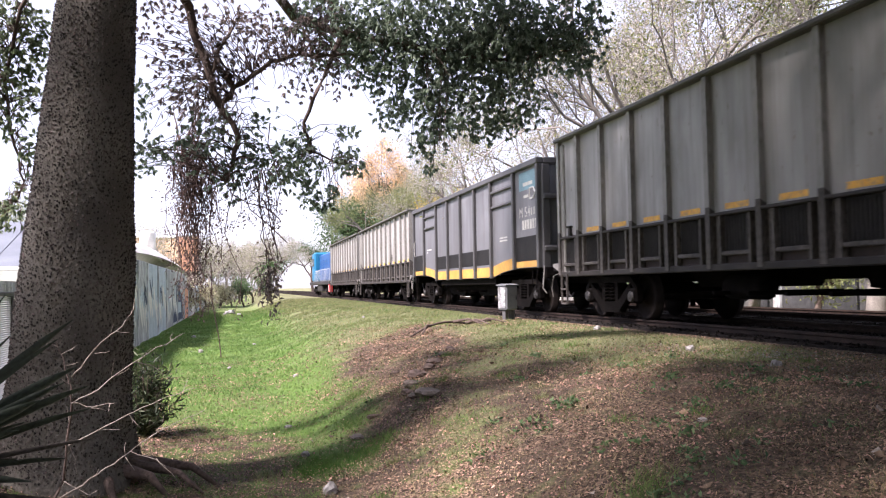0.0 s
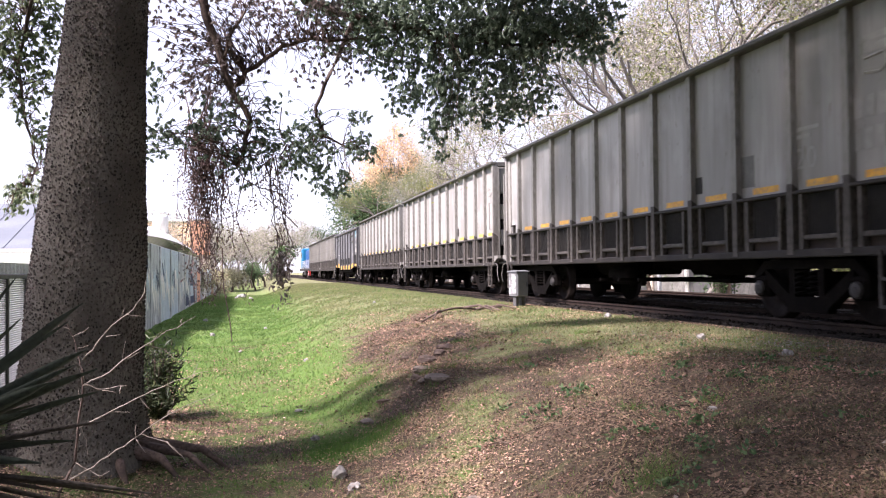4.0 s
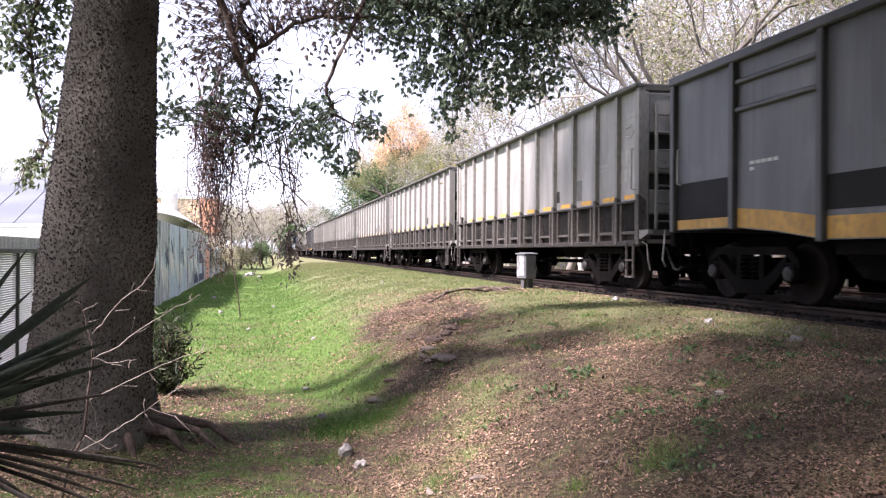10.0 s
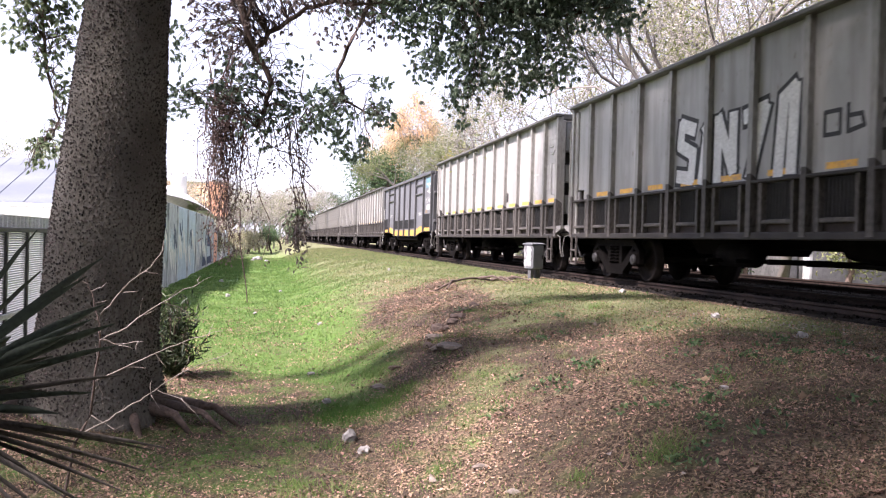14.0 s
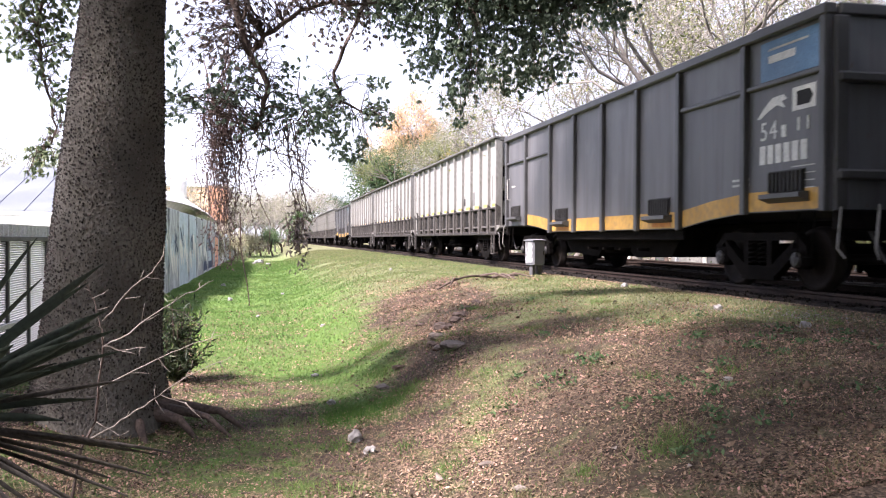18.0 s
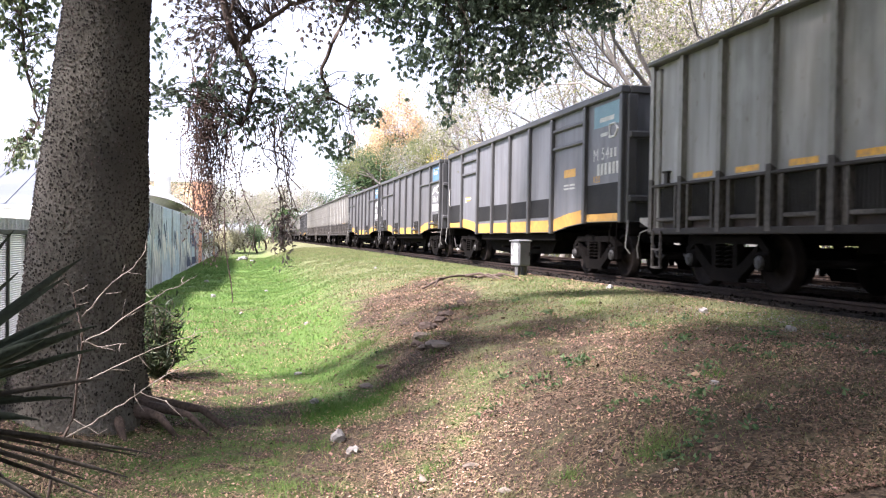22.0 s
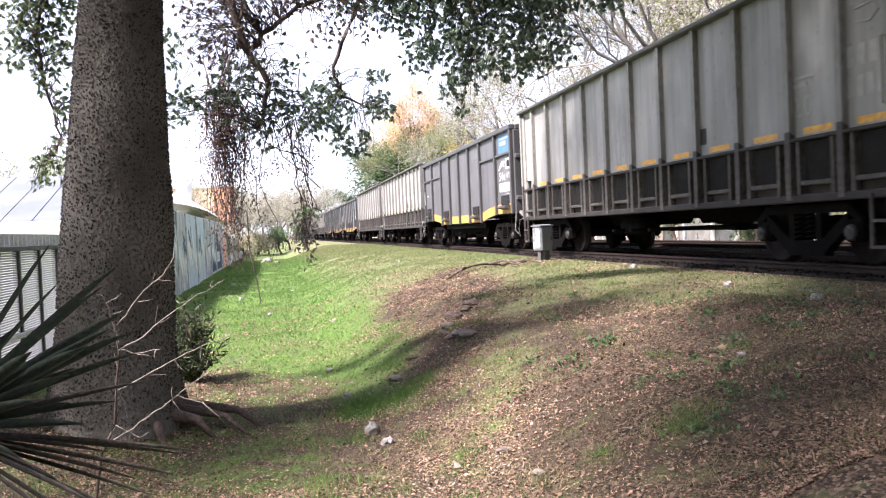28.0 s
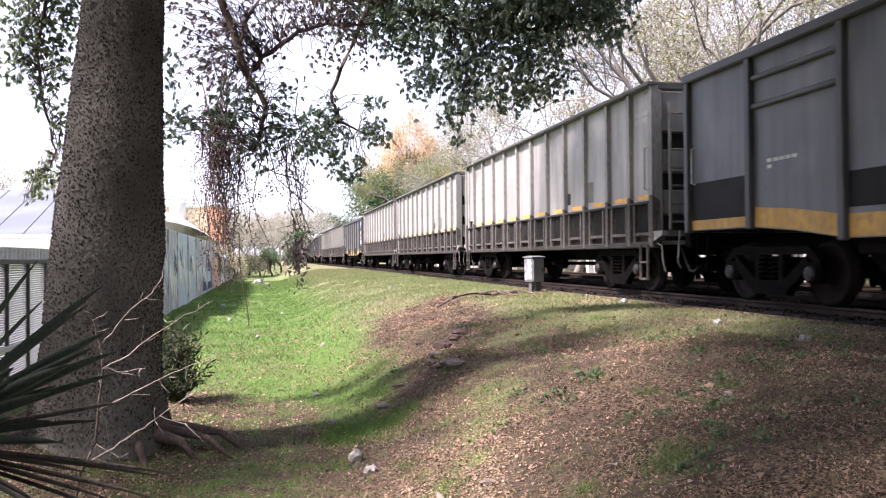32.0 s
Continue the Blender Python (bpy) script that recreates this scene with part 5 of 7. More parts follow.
def branch(tree, limb, r0, r1, clusters, depth, material, seed, dense=1.0, size=0.085, thick=0.5, twigs=7):
    """A limb with fine twigs to each cluster and palmate leaves about the twigs' ends."""
    rng = np.random.default_rng(seed)
    n = len(limb)
    path = []
    for i in range(n - 1):
        path += wander(rng, limb[i], limb[i + 1], 3, 0.012)[:-1]
    path.append(limb[-1])
    rad = np.linspace(r0, r1, len(path))
    lb = part("limb", Geo().tube(path, list(rad), 8), TWIG, tree, smooth=True)
    P = np.array(path)
    tw, centres = Geo(), []
    for x, z, rx, rz in clusters:
        c = np.array([x, depth, z])
        k = max(5, int(rx * rz * 620 * dense))
        pts = []
        for q in range(twigs):
            e = c + rng.normal(size=3) * [rx * 0.6, thick * 0.5, rz * 0.6]
            src = P[np.argmin(((P - c) ** 2).sum(1) + rng.uniform(0, 0.3, len(P)))]
            line = wander(rng, src, e, 7, 0.022, 0.12)
            tw.tube(line, list(np.linspace(0.006, 0.0025, 8)), 4, False)
            pts += line[2:]
        pts = np.array(pts)
        pick = pts[rng.integers(0, len(pts), k)] * 0.25
        ball = unit(rng.normal(size=(k, 3))) * rng.uniform(0, 1, (k, 1)) ** 0.45 * [rx, thick, rz]
        centres.append(np.where(rng.uniform(size=(k, 1)) < 0.22, pick * 4 + rng.normal(size=(k, 3)) * 0.05, c + ball))
    tagged(part("fine_twig", tw, TWIG, lb), kind="stuff")
    C = np.concatenate(centres)
    v, f = palmate(rng, C, np.array([0, 0, -0.8]), size, 5)
    tagged(part("foliage", raw_mesh("foliage", v, f, material), material, lb, "hanging palmate leaves"), kind="stuff")
    return lb


branch(TREE, LIMB_A, 0.09, 0.014, LEAF_A, 11.9, LEAF, 11, 1.75, 0.098, 0.7, 9)
branch(TREE, LIMB_B, 0.036, 0.012, LEAF_B, 11.7, LEAF, 12, 1.6, 0.092, 0.4, 8)
branch(TREE, LIMB_C, 0.06, 0.018, LEAF_C, 8.8, LEAF, 13, 1.6, 0.072, 0.4, 8)
branch(TREE, LIMB_E, 0.03, 0.012, LEAF_E, 8.95, LEAF_BROWN, 14, 1.25, 0.06, 0.5, 12)
branch(TREE, LIMB_F, 0.026, 0.012, LEAF_F, 8.8, LEAF_BROWN, 16, 1.0, 0.06, 0.4, 10)
branch(TREE, LIMB_D, 0.03, 0.006, LEAF_D, 9.6, LEAF_LIGHT, 15, 1.9, 0.075, 0.3, 10)


def sun_gaps(C, rng):
    """Crown points to drop so that sun reaches chosen ground: the lawn, a lane down the bank, and beside the trunk."""
    drop = C[:, 2] + 0.8
    for _ in range(2):
        gx, gy = C[:, 0] - drop * SUN.x / SUN.z, C[:, 1] - drop * SUN.y / SUN.z
        drop = C[:, 2] + 1.1 - 0.8 * np.clip((gx - 0.5) / 3.8, 0, 1)
    gx, gy = gx + rng.normal(size=len(C)) * 0.4, gy + rng.normal(size=len(C)) * 0.4
    wave = 0.18 * np.sin(gy * 1.9) + 0.12 * np.sin(gy * 4.3)
    lo = np.interp(gy, (3.5, 5.0, 6.3, 7.3, 8.6, 9.9, 12.2, 14), (-2.0, -0.9, 0.0, 0.7, 1.9, 2.9, 4.0, 5.0)) + wave
    hi = np.interp(gy, (3.5, 4.6, 6.3, 7.4, 8.6, 10.0, 14), (1.9, 2.3, 3.2, 4.2, 5.4, 7.2, 8.0)) - wave
    lane = (gx > lo) & (gx < hi)
    lawn = (gy > 10.9 + wave) & (gx < np.interp(gy, (10.9, 14.3, 18.8, 21.7), (0.9, 1.3, 3.2, 4.2))) | (gy > 18.5) & (gx < 7.4)
    u = rng.uniform(size=len(C))
    thin = (gx >= hi) & (gx < 7.4) & (u > 0.21 + 0.2 * (gx - hi) + 0.5 * np.clip((6.0 - gy) / 1.2, 0, 1))
    side = (gx >= 7.4) & (u > 0.66)
    left = (gx < lo) & (gy < 7.4) & (u > 0.52) | (gx < lo) & (gx > -0.2) & (gy > 7.4) & (gy < 9.6) & (u > 0.2)
    between = (gx < lo) & (gy > 9.5) & (u > 0.07)
    light = (C[:, 0] < -2.2) & (u > 0.45) & (gy > 7.5) & (gy < 9.8) & (gx > -0.1)
    return (lane | lawn) | thin | light | between | side | left


def shade_crown(tree):
    """The broad crown overhead, out of view and shaped for its shadow: heavy limbs, twigs and masses of leaves, with a
    long gap between two sides.
    """
    rng = np.random.default_rng(21)
    C = []
    for a, ln, z0, rise in ((-112, 9.0, 5.3, 1.2), (-90, 8.5, 5.8, 1.3), (-68, 9.0, 5.4, 1.3), (-46, 8.5, 5.9, 1.4), (-24, 8.0, 5.4, 1.6), (-2, 7.0, 5.8, 1.8), (20, 7.0, 5.6, 1.9), (42, 7.0, 5.8, 2.2), (64, 6.0, 5.6, 2.2),
                            (95, 3.5, 5.6, 1.4), (112, 5.0, 6.0, 1.6), (132, 5.0, 6.0, 1.5), (150, 4.5, 6.0, 1.5), (-135, 7.5, 5.6, 1.2), (-150, 7.0, 5.4, 1.2), (-124, 8.0, 5.6, 1.2), (-143, 6.5, 5.0, 1.0), (-160, 5.0, 6.0, 1.2), (165, 3.0, 6.1, 1.2), (-57, 6.5, 5.0, 0.9), (-35, 7.5, 5.0, 0.8), (-12, 7.0, 4.9, 1.2), (30, 6.0, 5.2, 1.8), (52, 9.0, 6.0, 2.6), (30, 8.0, 6.2, 2.4), (78, 11.5, 6.6, 3.2), (70, 11.5, 6.5, 3.2), (63, 12.0, 6.5, 3.2)):
        c, s = math.cos(radians(a)), math.sin(radians(a))
        base = (-1.05, 8.05, z0)
        pts = [base] + [(-1.05 + c * ln * t + rng.normal() * 0.2, 8.05 + s * ln * t + rng.normal() * 0.2, z0 + rise * math.sin(t * 2.2)) for t in (0.25, 0.5, 0.75, 1.0)]
        lb = part("limb", Geo().tube(pts, [0.05, 0.042, 0.034, 0.024, 0.014], 8), BARK, tree, smooth=True)
        tw = Geo()
        for t in np.linspace(0.2, 1.0, 14):
            p = np.array([np.interp(t, (0, 0.25, 0.5, 0.75, 1.0), [q[i] for q in pts]) for i in range(3)])
            for _ in range(3):
                e = p + rng.normal(size=3) * [0.9, 0.9, 0.5]
                if not sun_gaps(np.array([e, p]), rng).any() and rng.uniform() < 0.6:
                    tw.tube(wander(rng, p, e, 3, 0.08), [0.02, 0.014, 0.01, 0.006], 4, False)
                m = 60
                C.append(e + rng.normal(size=(m, 3)) * [0.45, 0.45, 0.3])
        tagged(part("fine_twig", tw, TWIG, lb), kind="stuff")
    C = np.concatenate(C)
    # leaves whose shadow would fall on the swale or the bank's sunlit lane are dropped
    gap = sun_gaps(C, rng)
    C = C[(C[:, 2] > 4.4) & (C[:, 2] > 0.85 + 0.37 * C[:, 1]) & ~gap]
    v, f = palmate(rng, C, np.array([0, 0, -0.5]), 0.21, 5)
    tagged(part("crown", raw_mesh("crown", v, f, LEAF), LEAF, tree, "dark green leaf crown, out of view, thinned to shape its shadow"), kind="stuff")


shade_crown(TREE)


def vines():
    """Dry reddish vines that hang from the limbs in loose curtains."""
    rng = np.random.default_rng(31)
    t = thing("hanging_vine", "dry reddish vines hanging in a loose curtain from the tree", "vine")
    C = []
    for k in range(46):
        x = -0.48 + rng.normal() * 0.1
        top = 2.2 + rng.normal() * 0.25
        bot = max(0.35, 0.95 + rng.normal() * 0.4)
        p = [(x + rng.normal() * 0.02 + 0.05 * math.sin(z * 4 + k * 1.7) + 0.03 * math.sin(z * 11 + k), 9.4 + rng.normal() * 0.12, z) for z in np.linspace(top, bot, 9)]
        part("vine_stem", Geo().tube(p, list(np.linspace(0.008, 0.003, 9)), 4, False), VINE, t)
        for q in p[1:]:
            C.append(np.array(q) + rng.normal(size=(10, 3)) * 0.05)
    for k in range(10):
        x0 = rng.uniform(-0.2, 0.4)
        top = 2.0 + rng.normal() * 0.2
        ln = rng.uniform(0.3, 1.0) if rng.uniform() < 0.75 else 1.5
        lean, ph = rng.uniform(-0.15, 0.3), rng.uniform(0, 6)
        p = [(x0 + lean * (j / 7) ** 2 + 0.05 * math.sin(j * 1.3 + ph) + rng.normal() * 0.02, 8.8 + rng.normal() * 0.06, top - ln * j / 7) for j in range(8)]
        for q in p[1:]:
            C.append(np.array(q) + rng.normal(size=(10, 3)) * 0.05)
        part("vine_stem", Geo().tube(p, list(np.linspace(0.006, 0.0025, 8)), 4, False), VINE, t)
    for pts in ([(-0.17, 8.8, 1.79), (-0.05, 8.8, 1.6), (0.11, 8.8, 1.51), (0.28, 8.8, 1.47), (0.43, 8.8, 1.34)], [(0.0, 8.8, 1.9), (0.12, 8.8, 1.45), (0.3, 8.8, 1.3), (0.5, 8.8, 1.1)],
                [(-0.28, 9.2, 0.9), (-0.27, 9.2, 0.5), (-0.2, 9.2, 0.1), (-0.18, 9.2, -0.1)]):
        part("vine_stem", Geo().tube(pts, 0.006, 4, False), VINE, t)
    v, f = leaves(rng, np.concatenate(C), rng.normal(size=(len(C) * 10, 3)) + [0, 0, -0.8], rng.uniform(0.02, 0.048, len(C) * 10), 0.018)
    tagged(part("dry_leaf", raw_mesh("dry_leaf", v, f, LEAF_RED), LEAF_RED, t), kind="stuff")
    # the trailing end with a tuft of leaves
    e = thing("hanging_twig", "thin hanging twig with a tuft of withered leaves", "twig")
    for k in range(4):
        x = 0.2 + rng.normal() * 0.05
        p = [(x + 0.16 * j / 9 + rng.normal() * 0.025, 8.8 + rng.normal() * 0.04, 1.85 - (1.15 + 0.08 * k) * j / 9) for j in range(10)]
        part("stem", Geo().tube(p, list(np.linspace(0.007, 0.003, 10)), 4, False), TWIG, e)
    m = 170
    c = np.stack([0.31 + rng.normal(size=m) * 0.055, 8.8 + rng.normal(size=m) * 0.06, 0.68 + rng.normal(size=m) * 0.16], 1)
    v, f = leaves(rng, c, rng.normal(size=(m, 3)) + [0, 0, -1.0], rng.uniform(0.05, 0.09, m), 0.028)
    tagged(part("leaf_tuft", raw_mesh("leaf_tuft", v, f, LEAF_BROWN), LEAF_BROWN, e), kind="stuff")


vines()

# ---- trees in the distance ----


def grow(seed, tall, r0, levels, spread, first=0.28, shrink=0.72, up=0.25, kids=(2, 3)):
    """A branching skeleton: tubes for the wood, and the places where leaves sit."""
    rng = np.random.default_rng(seed)
    wood, tips = Geo(), []

    def limb(p, d, ln, r, lev):
        n = 3 if lev < 3 else 2
        pts, q = [p], p
        dd = d
        for i in range(n):
            dd = dd + rng.normal(size=3) * 0.16 * (1 + lev * 0.15)
            dd[2] += up * 0.1
            dd = dd / np.linalg.norm(dd)
            q = q + dd * ln / n
            pts.append(q)
        wood.tube(pts, list(np.linspace(r, r * 0.62, n + 1)), 7 if lev == 0 else 5 if lev < 3 else 3, False)
        if lev >= levels - 2:
            tips.extend(pts[1:])
        if lev < levels:
            for k in range(rng.integers(kids[0], kids[1] + 1)):
                e = dd + unit(rng.normal(size=3)) * spread
                e[2] += up * 0.5
                base = pts[-1] if k == 0 or lev > 2 else pts[-1 - rng.integers(0, 2)]
                limb(base, e / np.linalg.norm(e), ln * shrink * rng.uniform(0.8, 1.15), r * 0.6, lev + 1)

    limb(np.zeros(3), np.array([0.03, 0.02, 1.0]), tall * first, r0, 0)
    tips = np.array(tips)
    k = tall / max(tips[:, 2].max(), 0.1)
    wood.v = [(a * k, b * k, c * k) for a, b, c in wood.v]
    return wood, tips * k, rng


def make_tree(name, label, seed, tall, r0, levels, spread, wood_mat, leaf_sets, **kw):
    """leaf_sets: (material, count, leaf length, scatter)."""
    t = thing(name, label, "tree", kw.pop("group", ""))
    wood, tips, rng = grow(seed, tall, r0, levels, spread, **kw)
    part("trunk", wood, wood_mat, t, smooth=True)
    for mat, n, ln, sc in leaf_sets:
        c = tips[rng.integers(0, len(tips), n)] + rng.normal(size=(n, 3)) * sc
        c[:, 2] = np.maximum(c[:, 2], 0.3)
        v, f = leaves(rng, c, rng.normal(size=(n, 3)) + [0, 0, -0.4], rng.uniform(0.7, 1.2, n) * ln, ln * 0.5)
        tagged(part("crown", raw_mesh("crown", v, f, mat), mat, t), kind="stuff")
    return t


def plant(proto, spots, slim=1.0):
    """Stands the first tree at the first spot and copies of it at the others."""
    for i, (x, y, turn, size) in enumerate(spots):
        m = pose(x, y, float(height(x, y)) - 0.05, 0, 0, turn)
        ob = proto if i == 0 else copy_thing(proto, m)
        ob.matrix_basis = m
        ob.scale = (size * slim, size * slim, size)


def distant_trees():
    a = make_tree("autumn_tree", "pale half-bare autumn tree with tan leaves", 3, 13.5, 0.22, 7, 0.62, PALE_WOOD, [(LEAF_TAN, 4200, 0.11, 0.34), (LEAF_YELGREEN, 1800, 0.14, 0.34)])
    plant(a, [(17.0, 25, 300, 0.95), (18.6, 31, 60, 1.0), (22.5, 29, 170, 1.15), (17.4, 37, 210, 1.0), (15.8, 44, 15, 0.95), (15.5, 35, 20, 1.0), (19.5, 40, 130, 1.15), (16.2, 47, 250, 0.95), (24, 52, 80, 1.15), (15.2, 56, 200, 0.88), (20, 58, 300, 1.05)])
    b = make_tree("autumn_tree", "tall thin autumn tree with bare pale limbs", 8, 14.5, 0.2, 7, 0.5, PALE_WOOD, [(LEAF_TAN, 2800, 0.11, 0.34), (LEAF_YELGREEN, 2600, 0.14, 0.34)], up=0.4)
    plant(b, [(17.2, 28, 0, 1.0), (15.8, 41, 100, 0.9), (22, 34, 220, 1.1), (26, 44, 40, 1.2)])
    c = make_tree("leafy_tree", "tall leafy tree with yellow-green foliage", 5, 15.0, 0.26, 6, 0.58, PALE_WOOD, [(LEAF_YELGREEN, 9000, 0.15, 0.38), (LEAF_DEEP, 1500, 0.15, 0.4)])
    plant(c, [(18, 20.5, 10, 1.0), (22, 25, 140, 1.1), (17.5, 13, 250, 1.0), (26, 33, 70, 1.15), (21, 6, 30, 1.0), (-14, 62, 160, 0.55), (-10, 95, 200, 0.5), (15.2, 82, 320, 0.72), (17.6, 78, 120, 0.76), (16.4, 88, 30, 0.78), (17.8, 70, 210, 0.72)])
    d = make_tree("orange_tree", "tall orange autumn tree", 12, 16.5, 0.25, 6, 0.5, PALE_WOOD, [(LEAF_ORANGE, 5200, 0.3, 0.6), (LEAF_TAN, 1800, 0.26, 0.6)])
    plant(d, [(18.6, 105, 0, 1.26), (20.8, 108, 120, 1.15), (17.2, 112, 60, 1.05)], 0.55)
    e = make_tree("yellow_tree", "small bright yellow autumn tree", 14, 9.0, 0.16, 5, 0.6, PALE_WOOD, [(LEAF_YELLOW, 4200, 0.2, 0.42)])
    plant(e, [(15.5, 64, 0, 1.0), (16.9, 66, 140, 0.95), (17.0, 60, 60, 1.0)])
    f = make_tree("dense_tree", "dense dark green rounded tree", 17, 10.5, 0.3, 5, 0.75, TWIG, [(LEAF_DEEP, 9500, 0.24, 0.6)], kids=(3, 3))
    plant(f, [(17.0, 112, 0, 1.4), (17.8, 122, 90, 1.2), (14, 160, 200, 0.95), (-5.5, 120, 40, 0.6), (2.0, 230, 10, 1.0), (9, 300, 50, 1.1), (-9, 210, 120, 1.0), (-20, 180, 70, 1.1)])
    g = make_tree("bare_tree", "leafless pale tree beside the garden walls", 23, 8.0, 0.13, 6, 0.6, PALE_WOOD, [(LEAF_TAN, 2200, 0.14, 0.28), (LEAF_YELGREEN, 900, 0.14, 0.28)])
    plant(g, [(-3.4, 88, 0, 0.95), (-2.2, 104, 90, 1.0), (-4.6, 78, 200, 0.8), (0.4, 128, 300, 1.0), (-3.8, 112, 160, 1.1), (-7.5, 70, 60, 0.9), (-11, 60, 20, 0.9), (-17, 52, 100, 1.0), (2.5, 180, 220, 1.2), (6, 260, 10, 1.4), (-1.2, 96, 130, 0.9), (1.0, 108, 30, 0.85), (-0.4, 118, 250, 0.95), (3.4, 136, 70, 0.9), (0.6, 150, 190, 1.1), (5.2, 172, 20, 1.0), (-2.4, 86, 280, 0.75), (3.2, 200, 300, 1.2), (-0.8, 170, 110, 1.1), (4.6, 100, 70, 0.95), (5.2, 120, 200, 1.1), (5.4, 140, 330, 1.2), (5.0, 165, 20, 1.35), (5.2, 190, 110, 1.5), (4.4, 240, 250, 1.7)])
    # trees added out of view, beside and behind the camera, to shade the foreground
    h = make_tree("shade_tree", "broad dense tree out of view, added to block light", 27, 11.5, 0.3, 5, 0.7, TWIG, [(LEAF_DEEP, 9000, 0.26, 0.55)], kids=(3, 3))
    plant(h, [(-13.5, -1.5, 0, 0.95), (-8.4, 1.4, 140, 0.72), (-5.0, -16.0, 80, 1.05), (0.8, -15.0, 160, 1.0), (5.4, -14.0, 240, 0.9), (-11.5, -8.5, 30, 1.1), (-6, -13, 200, 1.1), (2.5, -14, 120, 1.0), (-15, -3, 310, 1.0), (16.5, -8, 60, 1.1), (17, 1.5, 10, 1.05), (-13, -16, 77, 1.2)])
    for x, y, h, sd in ((-3.3, 58, 2.2, 1), (-2.6, 66, 1.7, 2), (-3.2, 75, 2.4, 3), (0.6, 84, 2.6, 4), (1.6, 92, 2.3, 5), (-1.9, 97, 2.2, 6), (3.0, 118, 2.6, 7), (17.2, 22, 1.6, 8), (16.8, 33, 1.8, 9), (17.4, 44, 2.0, 10), (16.6, 12, 1.7, 11), (17.8, 16, 2.0, 12), (16.9, 27, 1.6, 13), (17.5, 38, 1.9, 14), (17.0, 50, 2.2, 15), (17.2, 58, 2.0, 16), (16.8, 7, 1.8, 17), (-0.6, 88, 2.6, 18), (0.3, 99, 3.0, 19), (-1.6, 80, 1.8, 21), (2.4, 125, 3.4, 22), (4.2, 150, 3.6, 23), (5.6, 185, 4.0, 24)):
        bush = make_tree("bush", "olive leafy bush by the railway", 40 + sd, h, 0.06, 4, 0.9, TWIG, [(LEAF_DEEP if sd in (4, 5, 7, 19, 22) else LEAF_OLIVE if x < 10 else LEAF_DEEP if sd % 2 else LEAF_YELGREEN, 1300, 0.13, 0.3)], kids=(3, 3), first=0.2)
        bush["category"] = "bush"
        plant(bush, [(x, y, sd * 40, 1.0)])


distant_trees()


def palm(x, y, tall):
    t = thing("palm", "small palm with arching green fronds beside the track", "palm tree", at=pose(x, y, float(height(x, y))))
    rng = np.random.default_rng(77)
    part("trunk", Geo().tube([(0, 0, 0), (0.05, 0, tall * 0.5), (0, 0, tall)], [0.2, 0.17, 0.16], 9), BARK, t, smooth=True)
    for k in range(26):
        a = 2 * math.pi * k / 26 + rng.normal() * 0.15
        el = rng.uniform(-0.3, 1.2)
        d = np.array([math.cos(a) * math.cos(el), math.sin(a) * math.cos(el), math.sin(el)])
        pts = [np.array([0, 0, tall]) + d * 1.5 * s + np.array([0, 0, -0.9 * s * s]) for s in np.linspace(0, 1.1, 8)]
        g = Geo().tube(pts, list(np.linspace(0.022, 0.006, 8)), 4, False)
        side = unit(np.cross(d, [0, 0, 1.0]))
        for i in range(1, 8):
            for w in (-1, 1):
                e = pts[i] + side * w * 0.32 * (1 - i / 11) + d * 0.14 + np.array([0, 0, -0.1])
                g.add([pts[i] - d * 0.03, pts[i] + d * 0.03, e], [(0, 1, 2)])
                mid = pts[i] * 0.5 + pts[i - 1] * 0.5
                e = mid + side * w * 0.32 * (1 - i / 11) + d * 0.14 + np.array([0, 0, -0.1])
                g.add([mid - d * 0.03, mid + d * 0.03, e], [(0, 1, 2)])
        part("frond", g, LEAF_DEEP, t)


palm(2.6, 72, 3.0)

# ---- left side: fence, walls, houses ----


def louvre_fence():
    """Dark posts with pale slatted panels, a pipe rail and a corrugated strip along the top."""
    f = thing("fence", "pale slatted metal fence with dark posts and a corrugated top strip", "fence")
    x, y0, y1 = -3.05, 7.2, 25.2
    n = 20
    post = Geo().box(-0.04, -0.035, -1.25, 0.04, 0.035, 0.63, 0.008).data("post", POST)
    slat = Geo().prism([(-0.008, 0.006), (0.014, -0.002), (0.014, 0.014), (-0.008, 0.02)], 0.03, 0.87, "y").data("slat", SLAT)
    for k in range(n + 1):
        part("post", post, POST, f, at=pose(x, y0 + k * 0.9, 0))
    for k in range(n):
        if 2 <= k < 7:
            for q in range(58):
                part("slat", slat, SLAT, f, at=pose(x, y0 + k * 0.9, -1.1 + q * 0.029))
        else:
            part("panel", Geo().box(x - 0.01, y0 + k * 0.9 + 0.03, -1.1, x + 0.01, y0 + k * 0.9 + 0.87, 0.61), SLAT, f)
    for z in (-0.42, 0.61):
        part("rail", Geo().box(x + 0.042, y0, z - 0.03, x + 0.075, y1, z + 0.03, 0.006), POST if z > 0 else WHITE, f)
    g = Geo()
    ys = np.arange(y0, y1, 0.045)
    vs = []
    for i, y in enumerate(ys):
        dx = 0.035 if i % 4 < 2 else -0.035
        vs += [(x - 0.06 + dx, y, 0.6), (x - 0.06 + dx, y, 0.79)]
    g.add(vs, [(2 * i, 2 * i + 2, 2 * i + 3, 2 * i + 1) for i in range(len(ys) - 1)])
    part("corrugated_strip", g, ZINC, f)


louvre_fence()


